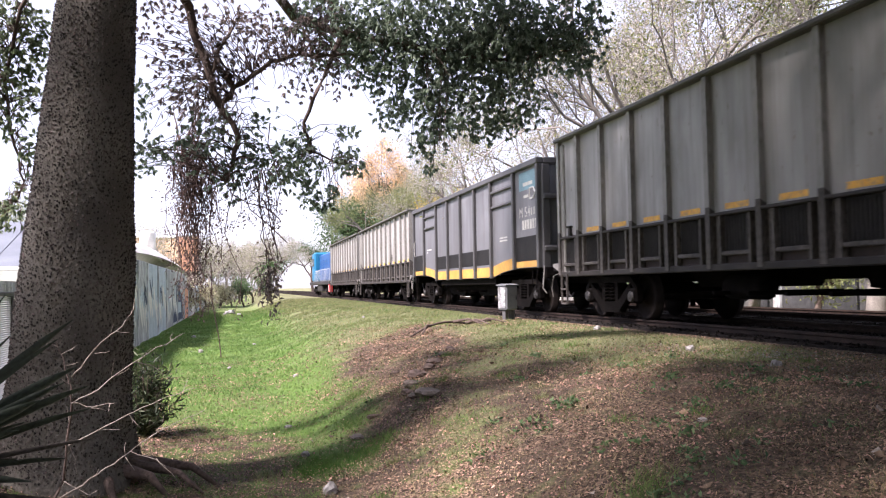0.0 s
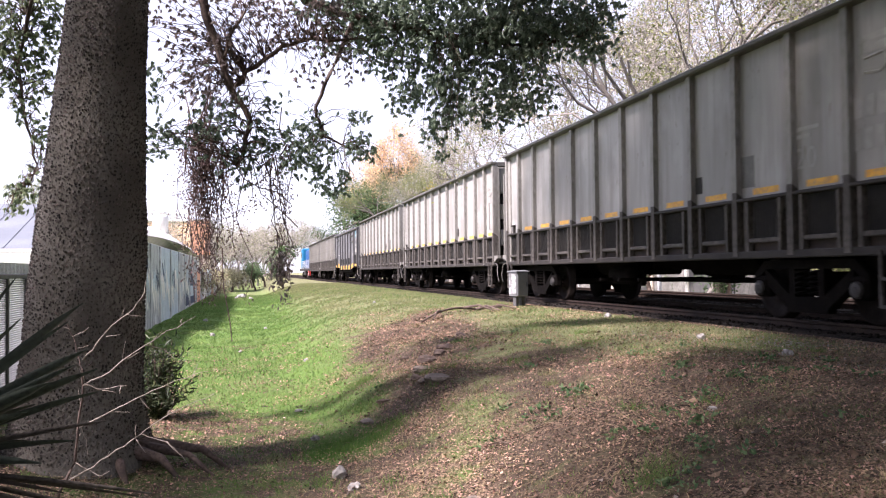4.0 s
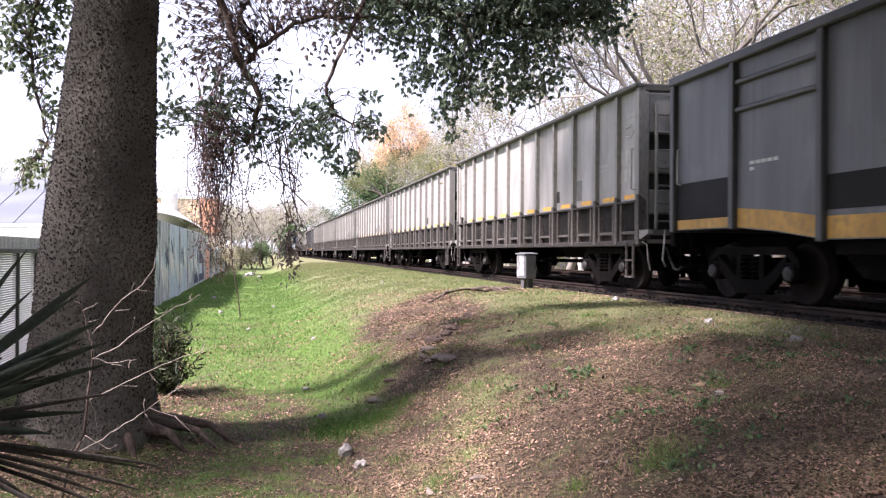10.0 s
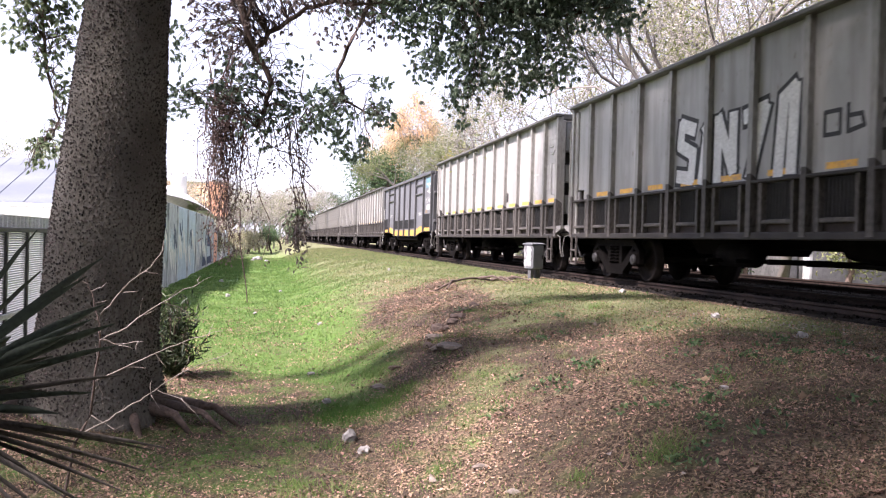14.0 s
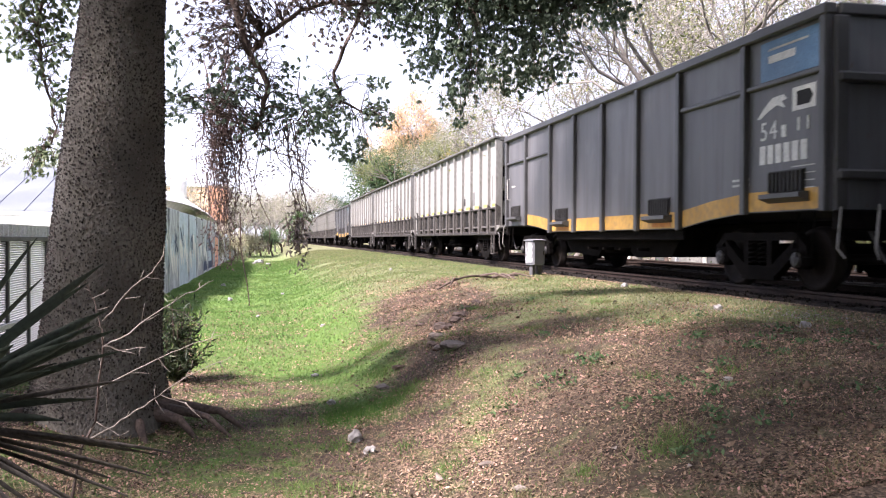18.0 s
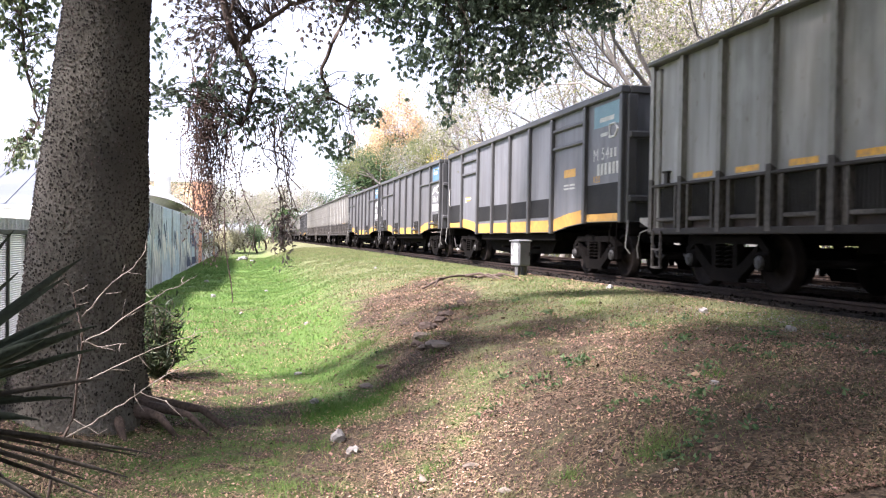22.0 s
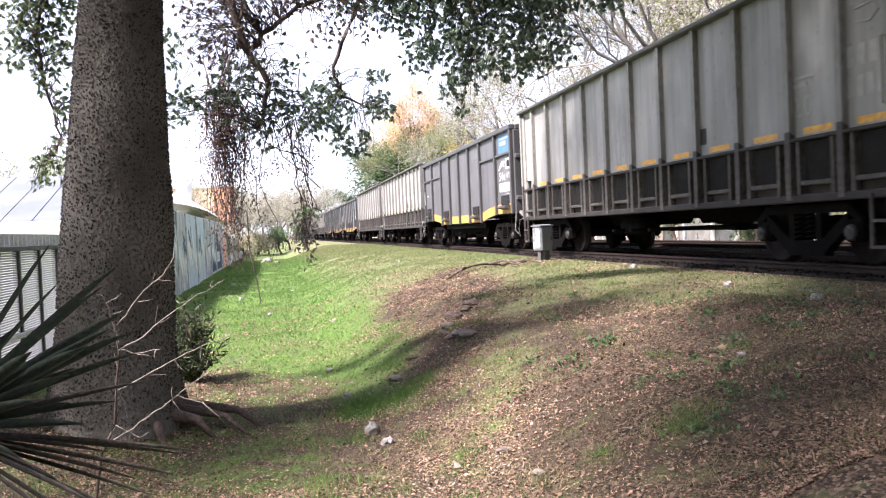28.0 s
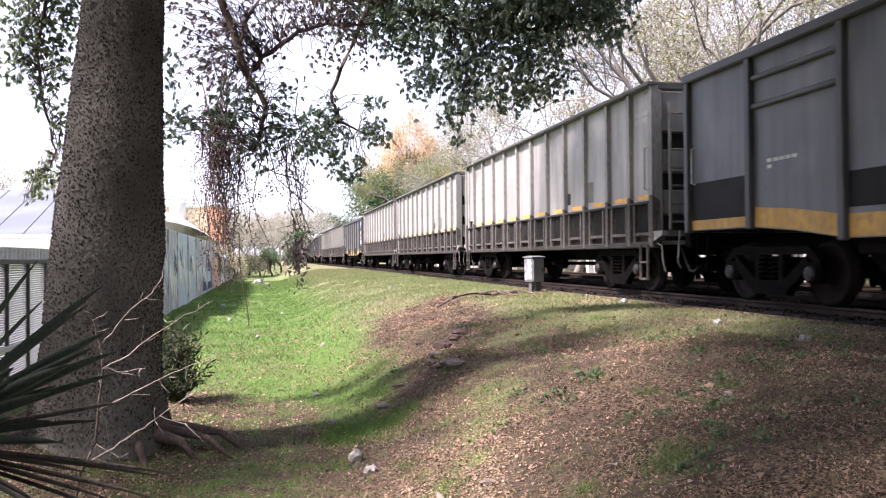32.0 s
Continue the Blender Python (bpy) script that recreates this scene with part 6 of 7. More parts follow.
def wall_strokes(w, x, spec, material, r, seed):
    """Loose looping paint strokes on a wall that faces the track."""
    rng = random.Random(seed)
    for y, z, n, s in spec:
        pts = [(y + s * math.sin(k * 1.9 + rng.random()) + k * s * 0.35, z + s * 0.9 * math.cos(k * 2.3 + rng.random())) for k in range(n)]
        g = Geo()
        xx = x
        for (a, b), (c, d) in zip(pts, pts[1:]):
            u = Vector((c - a, d - b)).normalized()
            q = Vector((-u.y, u.x)) * r
            g.prism([(a + q.x, b + q.y), (c + q.x, d + q.y), (c - q.x, d - q.y), (a - q.x, b - q.y)], xx, xx + 0.004)
            xx += 0.0003
        part("graffiti_stroke", g, material, w)


def garden_walls():
    x = -3.1
    w = thing("wall_garden", "stained concrete garden wall with faded blue graffiti", "wall", kind="structure")
    for k, (y0, y1, z1, mat) in enumerate(((25.3, 31.0, 1.62, CONCRETE), (31.0, 39.0, 1.6, PALE_BLUE), (39.0, 46.0, 1.58, CONCRETE), (46.0, 52.0, 1.55, CONCRETE))):
        part("wall_panel", Geo().box(x - 0.2, y0 + 0.01, -1.3, x, y1 - 0.01, z1, 0.02), mat, w)
    for y in (25.5, 28.1, 31.0, 35.0, 39.0, 42.5, 46.0, 51.8):
        part("wall_pier", Geo().box(x - 0.02, y - 0.12, -1.3, x + 0.05, y + 0.12, 1.6, 0.02), CONCRETE, w)
    wall_strokes(w, x + 0.003, [(26.6, 0.5, 6, 0.5), (29.2, 0.2, 7, 0.5), (32.5, 0.2, 7, 0.6), (35.5, 0.3, 6, 0.6)], PALE_BLUE, 0.09, 4)
    wall_strokes(w, x + 0.0045, [(26.2 + 1.35 * k, 0.35 * math.sin(k * 1.7), 7, 0.55) for k in range(15)], WHITE_WALL, 0.1, 8)
    wall_strokes(w, x + 0.0075, [(26.9 + 1.9 * k, 0.1 + 0.4 * math.sin(k * 2.3), 6, 0.45) for k in range(10)], PALE_BLUE, 0.06, 9)
    wall_strokes(w, x + 0.006, [(27.0, 0.9, 6, 0.35), (29.8, 0.5, 7, 0.5), (32.0, 0.7, 6, 0.5), (36.0, 0.4, 7, 0.5)], DEEP_BLUE, 0.045, 5)
    part("painted_figure", Geo().prism([(43.2, -1.0), (50.6, -1.0), (50.2, 0.1), (48.6, 0.35), (47.6, 1.05), (45.6, 0.9), (45.2, 0.1), (43.6, -0.3)], x + 0.003, x + 0.008), DEEP_BLUE, w, "dark blue painted shape")
    part("painted_patch", Geo().prism([(45.4, 0.0), (48.8, -0.05), (49.2, -0.6), (45.8, -0.6)], x + 0.0085, x + 0.012), PALE_BLUE, w)
    b = thing("wall_boundary", "weathered boundary wall of mixed concrete and brick panels", "wall", kind="structure")
    for k in range(15):
        y0 = 52.1 + k * 4.2
        mat = (BRICK, CONCRETE, WHITE_WALL, CONCRETE, PALE_BLUE)[k % 5] if k < 8 else (CONCRETE, WHITE_WALL)[k % 2]
        part("wall_panel", Geo().box(x - 0.2 - 0.02 * (k % 2), y0, -1.3, x - 0.02 * (k % 3), y0 + 3.98, 0.75 + 0.25 * math.sin(k * 2.1), 0.02), mat, b)
    for k in range(9):
        y0 = 116.0 + k * 6.0
        part("wall_panel", Geo().box(-0.1, 0.0, -1.3, 0.1, 5.9, 0.9 + 0.3 * math.sin(k * 1.9), 0.02), (CONCRETE, DULL_WALL, WHITE_WALL)[k % 3], b, at=pose(-3.1 + 0.36 * k, y0, 0, 0, 0, -3.4))
    # vault-roofed shed behind the wall
    s = thing("shed", "low shed with a curved white roof behind the wall", "shed")
    part("shed_wall", Geo().box(-5.3, 27.0, -1.2, -3.4, 60.0, 1.7), WHITE_WALL, s)
    prof = [(27.0 + 34.0 * t, 2.36 - 1.3 * (t - 0.42) ** 2) for t in np.linspace(-0.02, 1.0, 14)]
    vs = []
    for y, z in prof:
        vs += [(-3.24, y, z - 0.3), (-3.5, y, z - 0.05), (-4.0, y, z + 0.26), (-4.7, y, z + 0.3), (-5.4, y, z - 0.3)]
    fs = [(5 * i + k, 5 * i + k + 1, 5 * i + k + 6, 5 * i + k + 5) for i in range(len(prof) - 1) for k in range(4)]
    fs += [tuple(range(5)), tuple(range(5 * len(prof) - 1, 5 * len(prof) - 6, -1))]
    part("roof", Geo().add(vs, fs), WHITE_WALL, s, "curved white roof")


garden_walls()


def brick_house():
    """A two-storey house: pale render and a face of orange bricks."""
    h = thing("brick_house", "two-storey house with peach render and an orange brick corner", "house")
    y = 78.0
    part("wall", Geo().box(-9.5, y, -1.3, -5.2, y + 9, 5.25), COURSES, h, "peach block wall")
    part("wall", Geo().box(-5.2, y + 0.1, -1.3, -3.45, y + 9, 5.35), MORTAR, h)
    part("parapet", Geo().box(-9.6, y - 0.08, 5.27, -5.3, y + 9, 5.42, 0.03), WHITE_WALL, h)
    part("coping", Geo().box(-5.25, y - 0.02, 5.37, -3.4, y + 9, 5.47, 0.02), MORTAR, h)
    brick = Geo().box(-0.11, -0.06, -0.035, 0.11, 0.06, 0.035, 0.006).data("brick", BRICK)
    for r in range(36):
        for c in range(7):
            part("brick", brick, BRICK, h, at=pose(-5.05 + c * 0.235 + (0.1 if r % 2 else 0), y + 0.06, 5.31 - r * 0.085))
    part("window", Geo().box(-8.2, y - 0.01, 3.2, -7.0, y + 0.05, 4.5), GLASS, h)
    part("window_sill", Geo().box(-8.3, y - 0.08, 3.1, -6.9, y + 0.02, 3.19), WHITE_WALL, h)
    t = thing("water_tank", "white cylindrical water tank on a roof", "water tank")
    part("tank", Geo().lathe([(0, 0.5), (0.05, 0.55), (1.2, 0.55), (1.35, 0.45), (1.42, 0.2), (1.42, 0.0)], 20, "z", -6.15, 62, 3.42), WHITE_WALL, t, smooth=True)
    part("tank_stand", Geo().box(-7.6, 61.2, -1.3, -5.5, 63.4, 3.42), WHITE_WALL, t)
    g = thing("garden_house", "low white house with a grey sheet roof behind the fence", "house")
    part("wall", Geo().box(-20, 31, -1.3, -6.2, 41, 1.5), WHITE_WALL, g)
    part("roof", Geo().prism([(30.2, 1.52), (36, 3.45), (41.8, 1.52), (41.8, 1.4), (36, 3.32), (30.2, 1.4)], -20.5, -5.9), ROOF, g, "grey sheet roof")
    part("gutter", Geo().box(-20.5, 30.05, 1.36, -5.9, 30.19, 1.5, 0.02), WHITE, g)
    part("fascia", Geo().box(-20.5, 30.0, 0.95, -5.9, 30.045, 1.36), WHITE, g, "white board under the gutter")
    for k in range(14):
        x = -20 + k
        part("roof_seam", Geo().prism([(30.2, 1.522), (36, 3.452), (36, 3.475), (30.2, 1.545)], x, x + 0.04), ROOF, g)
    part("window", Geo().box(-12.5, 30.95, -0.2, -11.0, 31.02, 0.7), GLASS, g)


brick_house()


def far_side():
    """White garden walls, low sheds and posts beyond the second track."""
    w = thing("wall_far_side", "white and grey garden wall beyond the tracks", "wall", kind="structure")
    rnd = random.Random(3)
    y = 4.0
    k = 0
    while y < 95:
        ln = rnd.uniform(2.2, 4.5)
        mat = (DULL_WALL, POST, DULL_WALL, MORTAR, WHITE_WALL, DULL_WALL, POST)[k % 7]
        part("wall_panel", Geo().box(19.4 + 0.06 * (k % 2), y, -0.6, 19.62 + 0.06 * (k % 2), y + ln - 0.05, 1.5 + rnd.uniform(-0.2, 0.3), 0.02), mat, w)
        if k % 3 == 1:
            part("gate", Geo().box(19.36, y + 0.5, -0.4, 19.42 - 0.021, y + 1.5, 1.3, 0.01), POST, w, "dark metal gate")
        if k % 2:
            part("wall_pier", Geo().box(19.3, y - 0.15, -0.6, 19.7, y + 0.1, 1.75, 0.02), WHITE_WALL, w)
        y += ln
        k += 1
    for y in (14.0, 22.5, 31.0, 39.5):
        p = thing("post", "weathered concrete post beyond the tracks", "post", "posts along the far side")
        part("shaft", Geo().box(16.2, y, -0.45, 16.34, y + 0.14, 1.3, 0.02), CONCRETE, p)
    h = thing("house", "plain house behind the far garden wall", "house")
    part("wall", Geo().box(22, 14, -0.6, 30, 30, 3.2), DULL_WALL, h)
    part("roof", Geo().prism([(21.4, 3.2), (26, 5.0), (30.6, 3.2)], 13.5, 30.5, "y"), ROOF, h)
    for y in (17, 21, 26):
        part("window", Geo().box(21.97, y, 0.5, 22.02, y + 1.2, 1.8), GLASS, h)


far_side()

# ---- beside the track ----


def signal_cabinet():
    c = thing("relay_cabinet", "small light grey relay cabinet on two dark posts", "cabinet", at=pose(6.33, 19.2, 0.03, 0, 0, 20))
    part("body", Geo().box(-0.17, -0.16, -0.02, 0.17, 0.16, 0.56, 0.015), CABINET, c)
    part("lid", Geo().prism([(-0.19, 0.562), (0.19, 0.562), (0.19, 0.585), (0, 0.61), (-0.19, 0.585)], -0.2, 0.2), CABINET, c)
    door = part("door", Geo().box(-0.155, -0.18, 0.0, 0.155, -0.162, 0.54, 0.006), CABINET, c)
    part("handle", Geo().cyl((0.11, -0.195, 0.22), (0.11, -0.195, 0.32), 0.01, 6), IRON, door)
    part("side_panel", Geo().box(-0.186, -0.14, 0.03, -0.172, 0.14, 0.53, 0.004), SCUFFED, c, "scuffed pale side panel with peeling paint")
    for x in (-0.08, 0.1):
        part("leg", Geo().box(x - 0.045, -0.06, -0.52, x + 0.045, 0.06, -0.022, 0.008), POST, c)
    part("conduit", Geo().cyl((0.195, 0, -0.5), (0.195, 0, 0.5), 0.02, 7), CABINET, c)


signal_cabinet()


def rock(name, x, y, s, seed, mat=None, label="pale rough stone lying on the ground", flat=0.7):
    rng = np.random.default_rng(seed)
    bm = bmesh.new()
    bmesh.ops.create_icosphere(bm, subdivisions=2, radius=1)
    for v in bm.verts:
        k = 1 + 0.24 * math.sin(v.co.x * 3 + seed) + 0.2 * math.sin(v.co.y * 4 + seed * 2) + rng.normal() * 0.1
        v.co = Vector((v.co.x * k * s, v.co.y * k * s * 0.8, v.co.z * k * s * flat))
    me = bpy.data.meshes.new(name)
    bm.to_mesh(me)
    bm.free()
    me.materials.append(mat or STONE)
    ob = new(name, me)
    ob.matrix_world = pose(x, y, float(height(x, y)) + s * flat * 0.45, 0, 0, seed * 50)
    tagged(ob, label, "stone")


for i, (x, y, s) in enumerate(((0.74, 7.15, 0.085), (0.82, 6.72, 0.05), (0.66, 8.75, 0.05), (-0.55, 60.0, 0.28), (0.1, 57.0, 0.16), (-0.9, 58.5, 0.14), (6.3, 14.0, 0.07), (5.6, 9.6, 0.06), (5.2, 7.3, 0.06), (3.35, 5.6, 0.03),
                               (0.6, 10.6, 0.04), (1.0, 15.2, 0.05), (-0.2, 19.0, 0.05), (-1.0, 24.0, 0.08), (0.5, 27.0, 0.07), (3.6, 24.5, 0.06), (-1.6, 32.0, 0.1))):
    rock("stone", x, y, s, i + 1)


def ground_point(x, y, lift=0.0):
    return (x, y, float(height(x, y)) + lift)


def fallen_branch():
    b = thing("fallen_branch", "dark fallen branch lying along the bank's crest", "branch")
    pts = [ground_point(3.2 + 2.4 * t, 15.6 + 2.6 * t + 0.15 * math.sin(t * 9), 0.06 + 0.05 * math.sin(t * 6)) for t in np.linspace(0, 1, 14)]
    part("stem", Geo().tube(pts, list(np.linspace(0.018, 0.03, 14)), 7), TWIG, b, smooth=True)
    for t, dx, dy in ((3, -0.3, -0.6), (6, 0.5, -0.5), (8, 0.3, -0.75), (10, 0.6, -0.4)):
        p = pts[t]
        q = (p[0] + dx, p[1] + dy, float(height(p[0] + dx, p[1] + dy)) + 0.04)
        part("side_branch", Geo().tube([p, ((p[0] + q[0]) / 2, (p[1] + q[1]) / 2, (p[2] + q[2]) / 2 + 0.08), q], [0.03, 0.022, 0.012], 6), TWIG, b)


fallen_branch()


def sword_plant():
    """A rosette of long stiff leaves, the lower ones dry."""
    t = thing("yucca", "yucca with long dark sword leaves and dry lower leaves", "plant")
    rng = np.random.default_rng(9)
    cx, cy, cz = -1.14, 3.0, 0.02
    part("stem", Geo().tube([(cx, cy, float(height(cx, cy)) - 0.05), (cx, cy, cz)], [0.1, 0.08], 9), SWORD_DRY, t)

    def blade(a, el, ln, wd, mat, sag, roll=0.0):
        d = np.array([math.cos(a) * math.cos(el), math.sin(a) * math.cos(el), math.sin(el)])
        side = unit(np.cross(d, [0, 0, 1.0]))
        up = np.cross(side, d)
        side, up = side * math.cos(roll) + up * math.sin(roll), up * math.cos(roll) - side * math.sin(roll)
        vs = []
        for i, s in enumerate(np.linspace(0, 1, 8)):
            p = np.array([cx, cy, cz]) + d * ln * s + np.array([0, 0, -sag * s * s])
            w = wd * (0.55 + 1.2 * s) * (1 - s) ** 0.55 if s < 1 else 0.001
            vs += [p + side * w + up * w * 0.5, p - up * 0.003, p - side * w + up * w * 0.5]
        fs = []
        for i in range(7):
            k = i * 3
            fs += [(k, k + 1, k + 4, k + 3), (k + 1, k + 2, k + 5, k + 4)]
        part("leaf", Geo().add(vs, fs), mat, t, "dry brown sword leaf" if mat is SWORD_DRY else "", True)

    # long leaves that lean over the swale: the tip, from the stem's head, and the half width
    for dx, dy, dz, wd in ((0.58, 0.1, 0.53, 0.028), (0.55, 0.0, 0.47, 0.024), (0.66, -0.1, 0.32, 0.03), (0.55, -0.25, 0.3, 0.032), (0.4, -0.3, 0.15, 0.03), (0.62, -0.05, 0.38, 0.032), (0.6, -0.15, 0.34, 0.024), (0.34, 0.2, 0.62, 0.02), (0.38, 0.1, 0.48, 0.022), (0.68, -0.2, 0.26, 0.026), (0.5, -0.3, 0.22, 0.03), (0.45, 0.0, 0.2, 0.024), (0.45, -0.1, 0.1, 0.03), (0.52, -0.22, 0.05, 0.03), (0.35, -0.3, -0.02, 0.03), (0.4, -0.3, 0.3, 0.03), (0.3, -0.1, 0.36, 0.028), (0.36, -0.2, 0.24, 0.03), (0.62, -0.25, 0.12, 0.024)):
        ln = math.sqrt(dx * dx + dy * dy + dz * dz)
        blade(math.atan2(dy, dx), math.asin(dz / ln), ln, wd, SWORD, 0.02, rng.uniform(0.4, 1.0))
    for dx, dy, dz, wd in ((0.71, -0.25, 0.17, 0.014), (0.8, -0.2, -0.08, 0.013), (0.79, -0.3, -0.12, 0.015), (0.74, -0.4, -0.15, 0.012), (0.6, -0.5, -0.13, 0.018), (0.5, -0.45, -0.2, 0.018), (0.85, -0.3, -0.05, 0.014), (0.55, -0.35, -0.25, 0.018), (0.66, -0.4, -0.2, 0.02), (0.45, -0.3, -0.1, 0.022), (0.6, -0.3, -0.03, 0.018), (0.7, -0.45, -0.08, 0.02)):
        ln = math.sqrt(dx * dx + dy * dy + dz * dz)
        blade(math.atan2(dy, dx), math.asin(dz / ln), ln, wd * 1.25, SWORD_DRY, 0.015, rng.uniform(0.4, 0.9))
    for k in range(30):
        blade(rng.uniform(1.0, 5.2), rng.uniform(0.0, 1.2), rng.uniform(0.5, 0.8), rng.uniform(0.018, 0.03), SWORD, rng.uniform(0.02, 0.12))
    for k in range(14):
        blade(rng.uniform(1.0, 5.2), rng.uniform(-0.5, -0.1), rng.uniform(0.5, 0.8), rng.uniform(0.012, 0.018), SWORD_DRY, rng.uniform(0.05, 0.2))


sword_plant()


def dry_shrub():
    """Thin pale bare twigs in front of the trunk."""
    t = thing("bare_shrub", "bare shrub of thin pale dry twigs before the trunk", "shrub")
    rng = np.random.default_rng(19)
    z0 = float(height(-1.1, 5.0))
    # the stem, then four long twigs and a short one: places across and up
    main = [[(-1.1, z0), (-1.03, -0.58), (-0.95, -0.42), (-0.93, -0.2), (-0.9, 0.01), (-0.9, 0.08), (-0.92, 0.15), (-0.96, 0.28), (-1.0, 0.36), (-1.05, 0.42)],
            [(-0.91, 0.15), (-0.84, 0.23), (-0.75, 0.34), (-0.67, 0.4), (-0.59, 0.5), (-0.57, 0.54)],
            [(-0.9, 0.01), (-0.76, 0.08), (-0.58, 0.22), (-0.46, 0.3), (-0.3, 0.38)],
            [(-0.9, 0.01), (-0.83, -0.02), (-0.74, -0.01), (-0.67, 0.0)],
            [(-0.94, -0.24), (-0.85, -0.19), (-0.67, -0.1), (-0.53, -0.03), (-0.4, 0.02), (-0.23, 0.06)],
            [(-0.99, -0.52), (-0.84, -0.44), (-0.73, -0.36), (-0.61, -0.29), (-0.5, -0.21), (-0.35, -0.13), (-0.19, -0.06)]]
    fork = [[(-0.58, 0.22), (-0.49, 0.2), (-0.38, 0.12)], [(-0.6, -0.28), (-0.46, -0.33), (-0.34, -0.46)], [(-0.62, -0.3), (-0.57, -0.38)], [(-0.46, -0.19), (-0.42, -0.09)], [(-0.61, -0.07), (-0.54, -0.15)], [(-0.78, 0.28), (-0.7, 0.29)],
            [(-0.67, 0.4), (-0.59, 0.38)], [(-0.7, 0.13), (-0.68, 0.25)], [(-0.8, -0.02), (-0.72, -0.04)], [(-0.96, 0.28), (-0.88, 0.33)], [(-0.46, -0.33), (-0.4, -0.39)], [(-0.62, -0.3), (-0.62, -0.22)], [(-0.93, -0.2), (-0.89, -0.3), (-0.88, -0.4)], [(-0.95, -0.42), (-0.82, -0.5), (-0.76, -0.47)]]
    for j, m in enumerate(main + fork):
        m = [(x, 5.0 + 0.03 * math.sin(j * 2.1 + k), z) for k, (x, z) in enumerate(m)]
        line = []
        for p, q in zip(m, m[1:]):
            line += wander(rng, p, q, 3, 0.004)[:-1]
        line.append(m[-1])
        r = 0.0095 if j == 0 else 0.0048 if j < len(main) else 0.0028
        part("twig", Geo().tube(line, list(np.linspace(r, 0.0014, len(line))), 5), DRY if j else TWIG, t, smooth=True)
        if j < len(main):
            for p, q in zip(m[1:], m[2:]):
                b, way = (np.array(p) + q) / 2, np.array(q) - p
                e = b + way * rng.uniform(0.1, 0.5) + rng.normal(size=3) * [0.03, 0.03, 0.05]
                part("twig", Geo().tube([tuple(b), tuple((b + e) / 2 + rng.normal(size=3) * 0.005), tuple(e)], [0.0026, 0.002, 0.001], 4), DRY, t)


dry_shrub()


def trunk_shrub():
    """A dark leafy shrub at the trunk's foot."""
    t = thing("leafy_shrub", "dark leafy shrub growing at the trunk's foot", "shrub")
    rng = np.random.default_rng(29)
    c0 = np.array([-1.07, 10.5, float(height(-1.07, 10.5))])
    C = []
    for k in range(80):
        a, el = rng.uniform(0, 2 * math.pi), rng.uniform(0.35, 1.45)
        ln = rng.uniform(0.5, 1.15)
        d = np.array([math.cos(a) * math.cos(el) * 0.42, math.sin(a) * math.cos(el) * 0.42, math.sin(el)])
        p = [tuple(c0 + d * ln * s + [0, 0, -0.1 * s * s]) for s in (0, 0.35, 0.7, 1)]
        part("stem", Geo().tube(p, [0.008, 0.006, 0.004, 0.002], 4, False), TWIG, t)
        for s in np.linspace(0.1, 1.05, 20):
            C.append(c0 + d * ln * s + [0, 0, -0.1 * s * s] + rng.normal(size=3) * 0.03)
    C = np.array(C)
    v, f = leaves(rng, C, rng.normal(size=C.shape) + [0, 0, 0.5], rng.uniform(0.08, 0.15, len(C)), 0.024)
    tagged(part("foliage", raw_mesh("foliage", v, f, LEAF_SHRUB), LEAF_SHRUB, t), kind="stuff")


trunk_shrub()


def weeds():
    """Small broad-leaved weeds on the bank."""
    rng = np.random.default_rng(37)
    for k in range(50):
        x, y = rng.uniform(0.8, 5.8), rng.uniform(4.2, 12.5)
        if k < 30:
            x, y = rng.uniform(2.2, 5.2), rng.uniform(4.0, 7.5)
        w = thing("weed", "small green broad-leaved weed on the bank", "weed", "weeds on the bank")
        n = int(rng.integers(10, 30))
        s = rng.uniform(0.035, 0.075)
        c = np.stack([x + rng.normal(size=n) * s, y + rng.normal(size=n) * s, np.zeros(n)], 1)
        c[:, 2] = height(c[:, 0], c[:, 1]) + rng.uniform(0.005, 0.05, n)
        v, f = leaves(rng, c, rng.normal(size=(n, 3)) * [1, 1, 0.2] + [0, 0, 0.5], rng.uniform(0.03, 0.06, n), 0.026)
        tagged(part("rosette", raw_mesh("rosette", v, f, LEAF_WEED), LEAF_WEED, w), kind="stuff")


weeds()


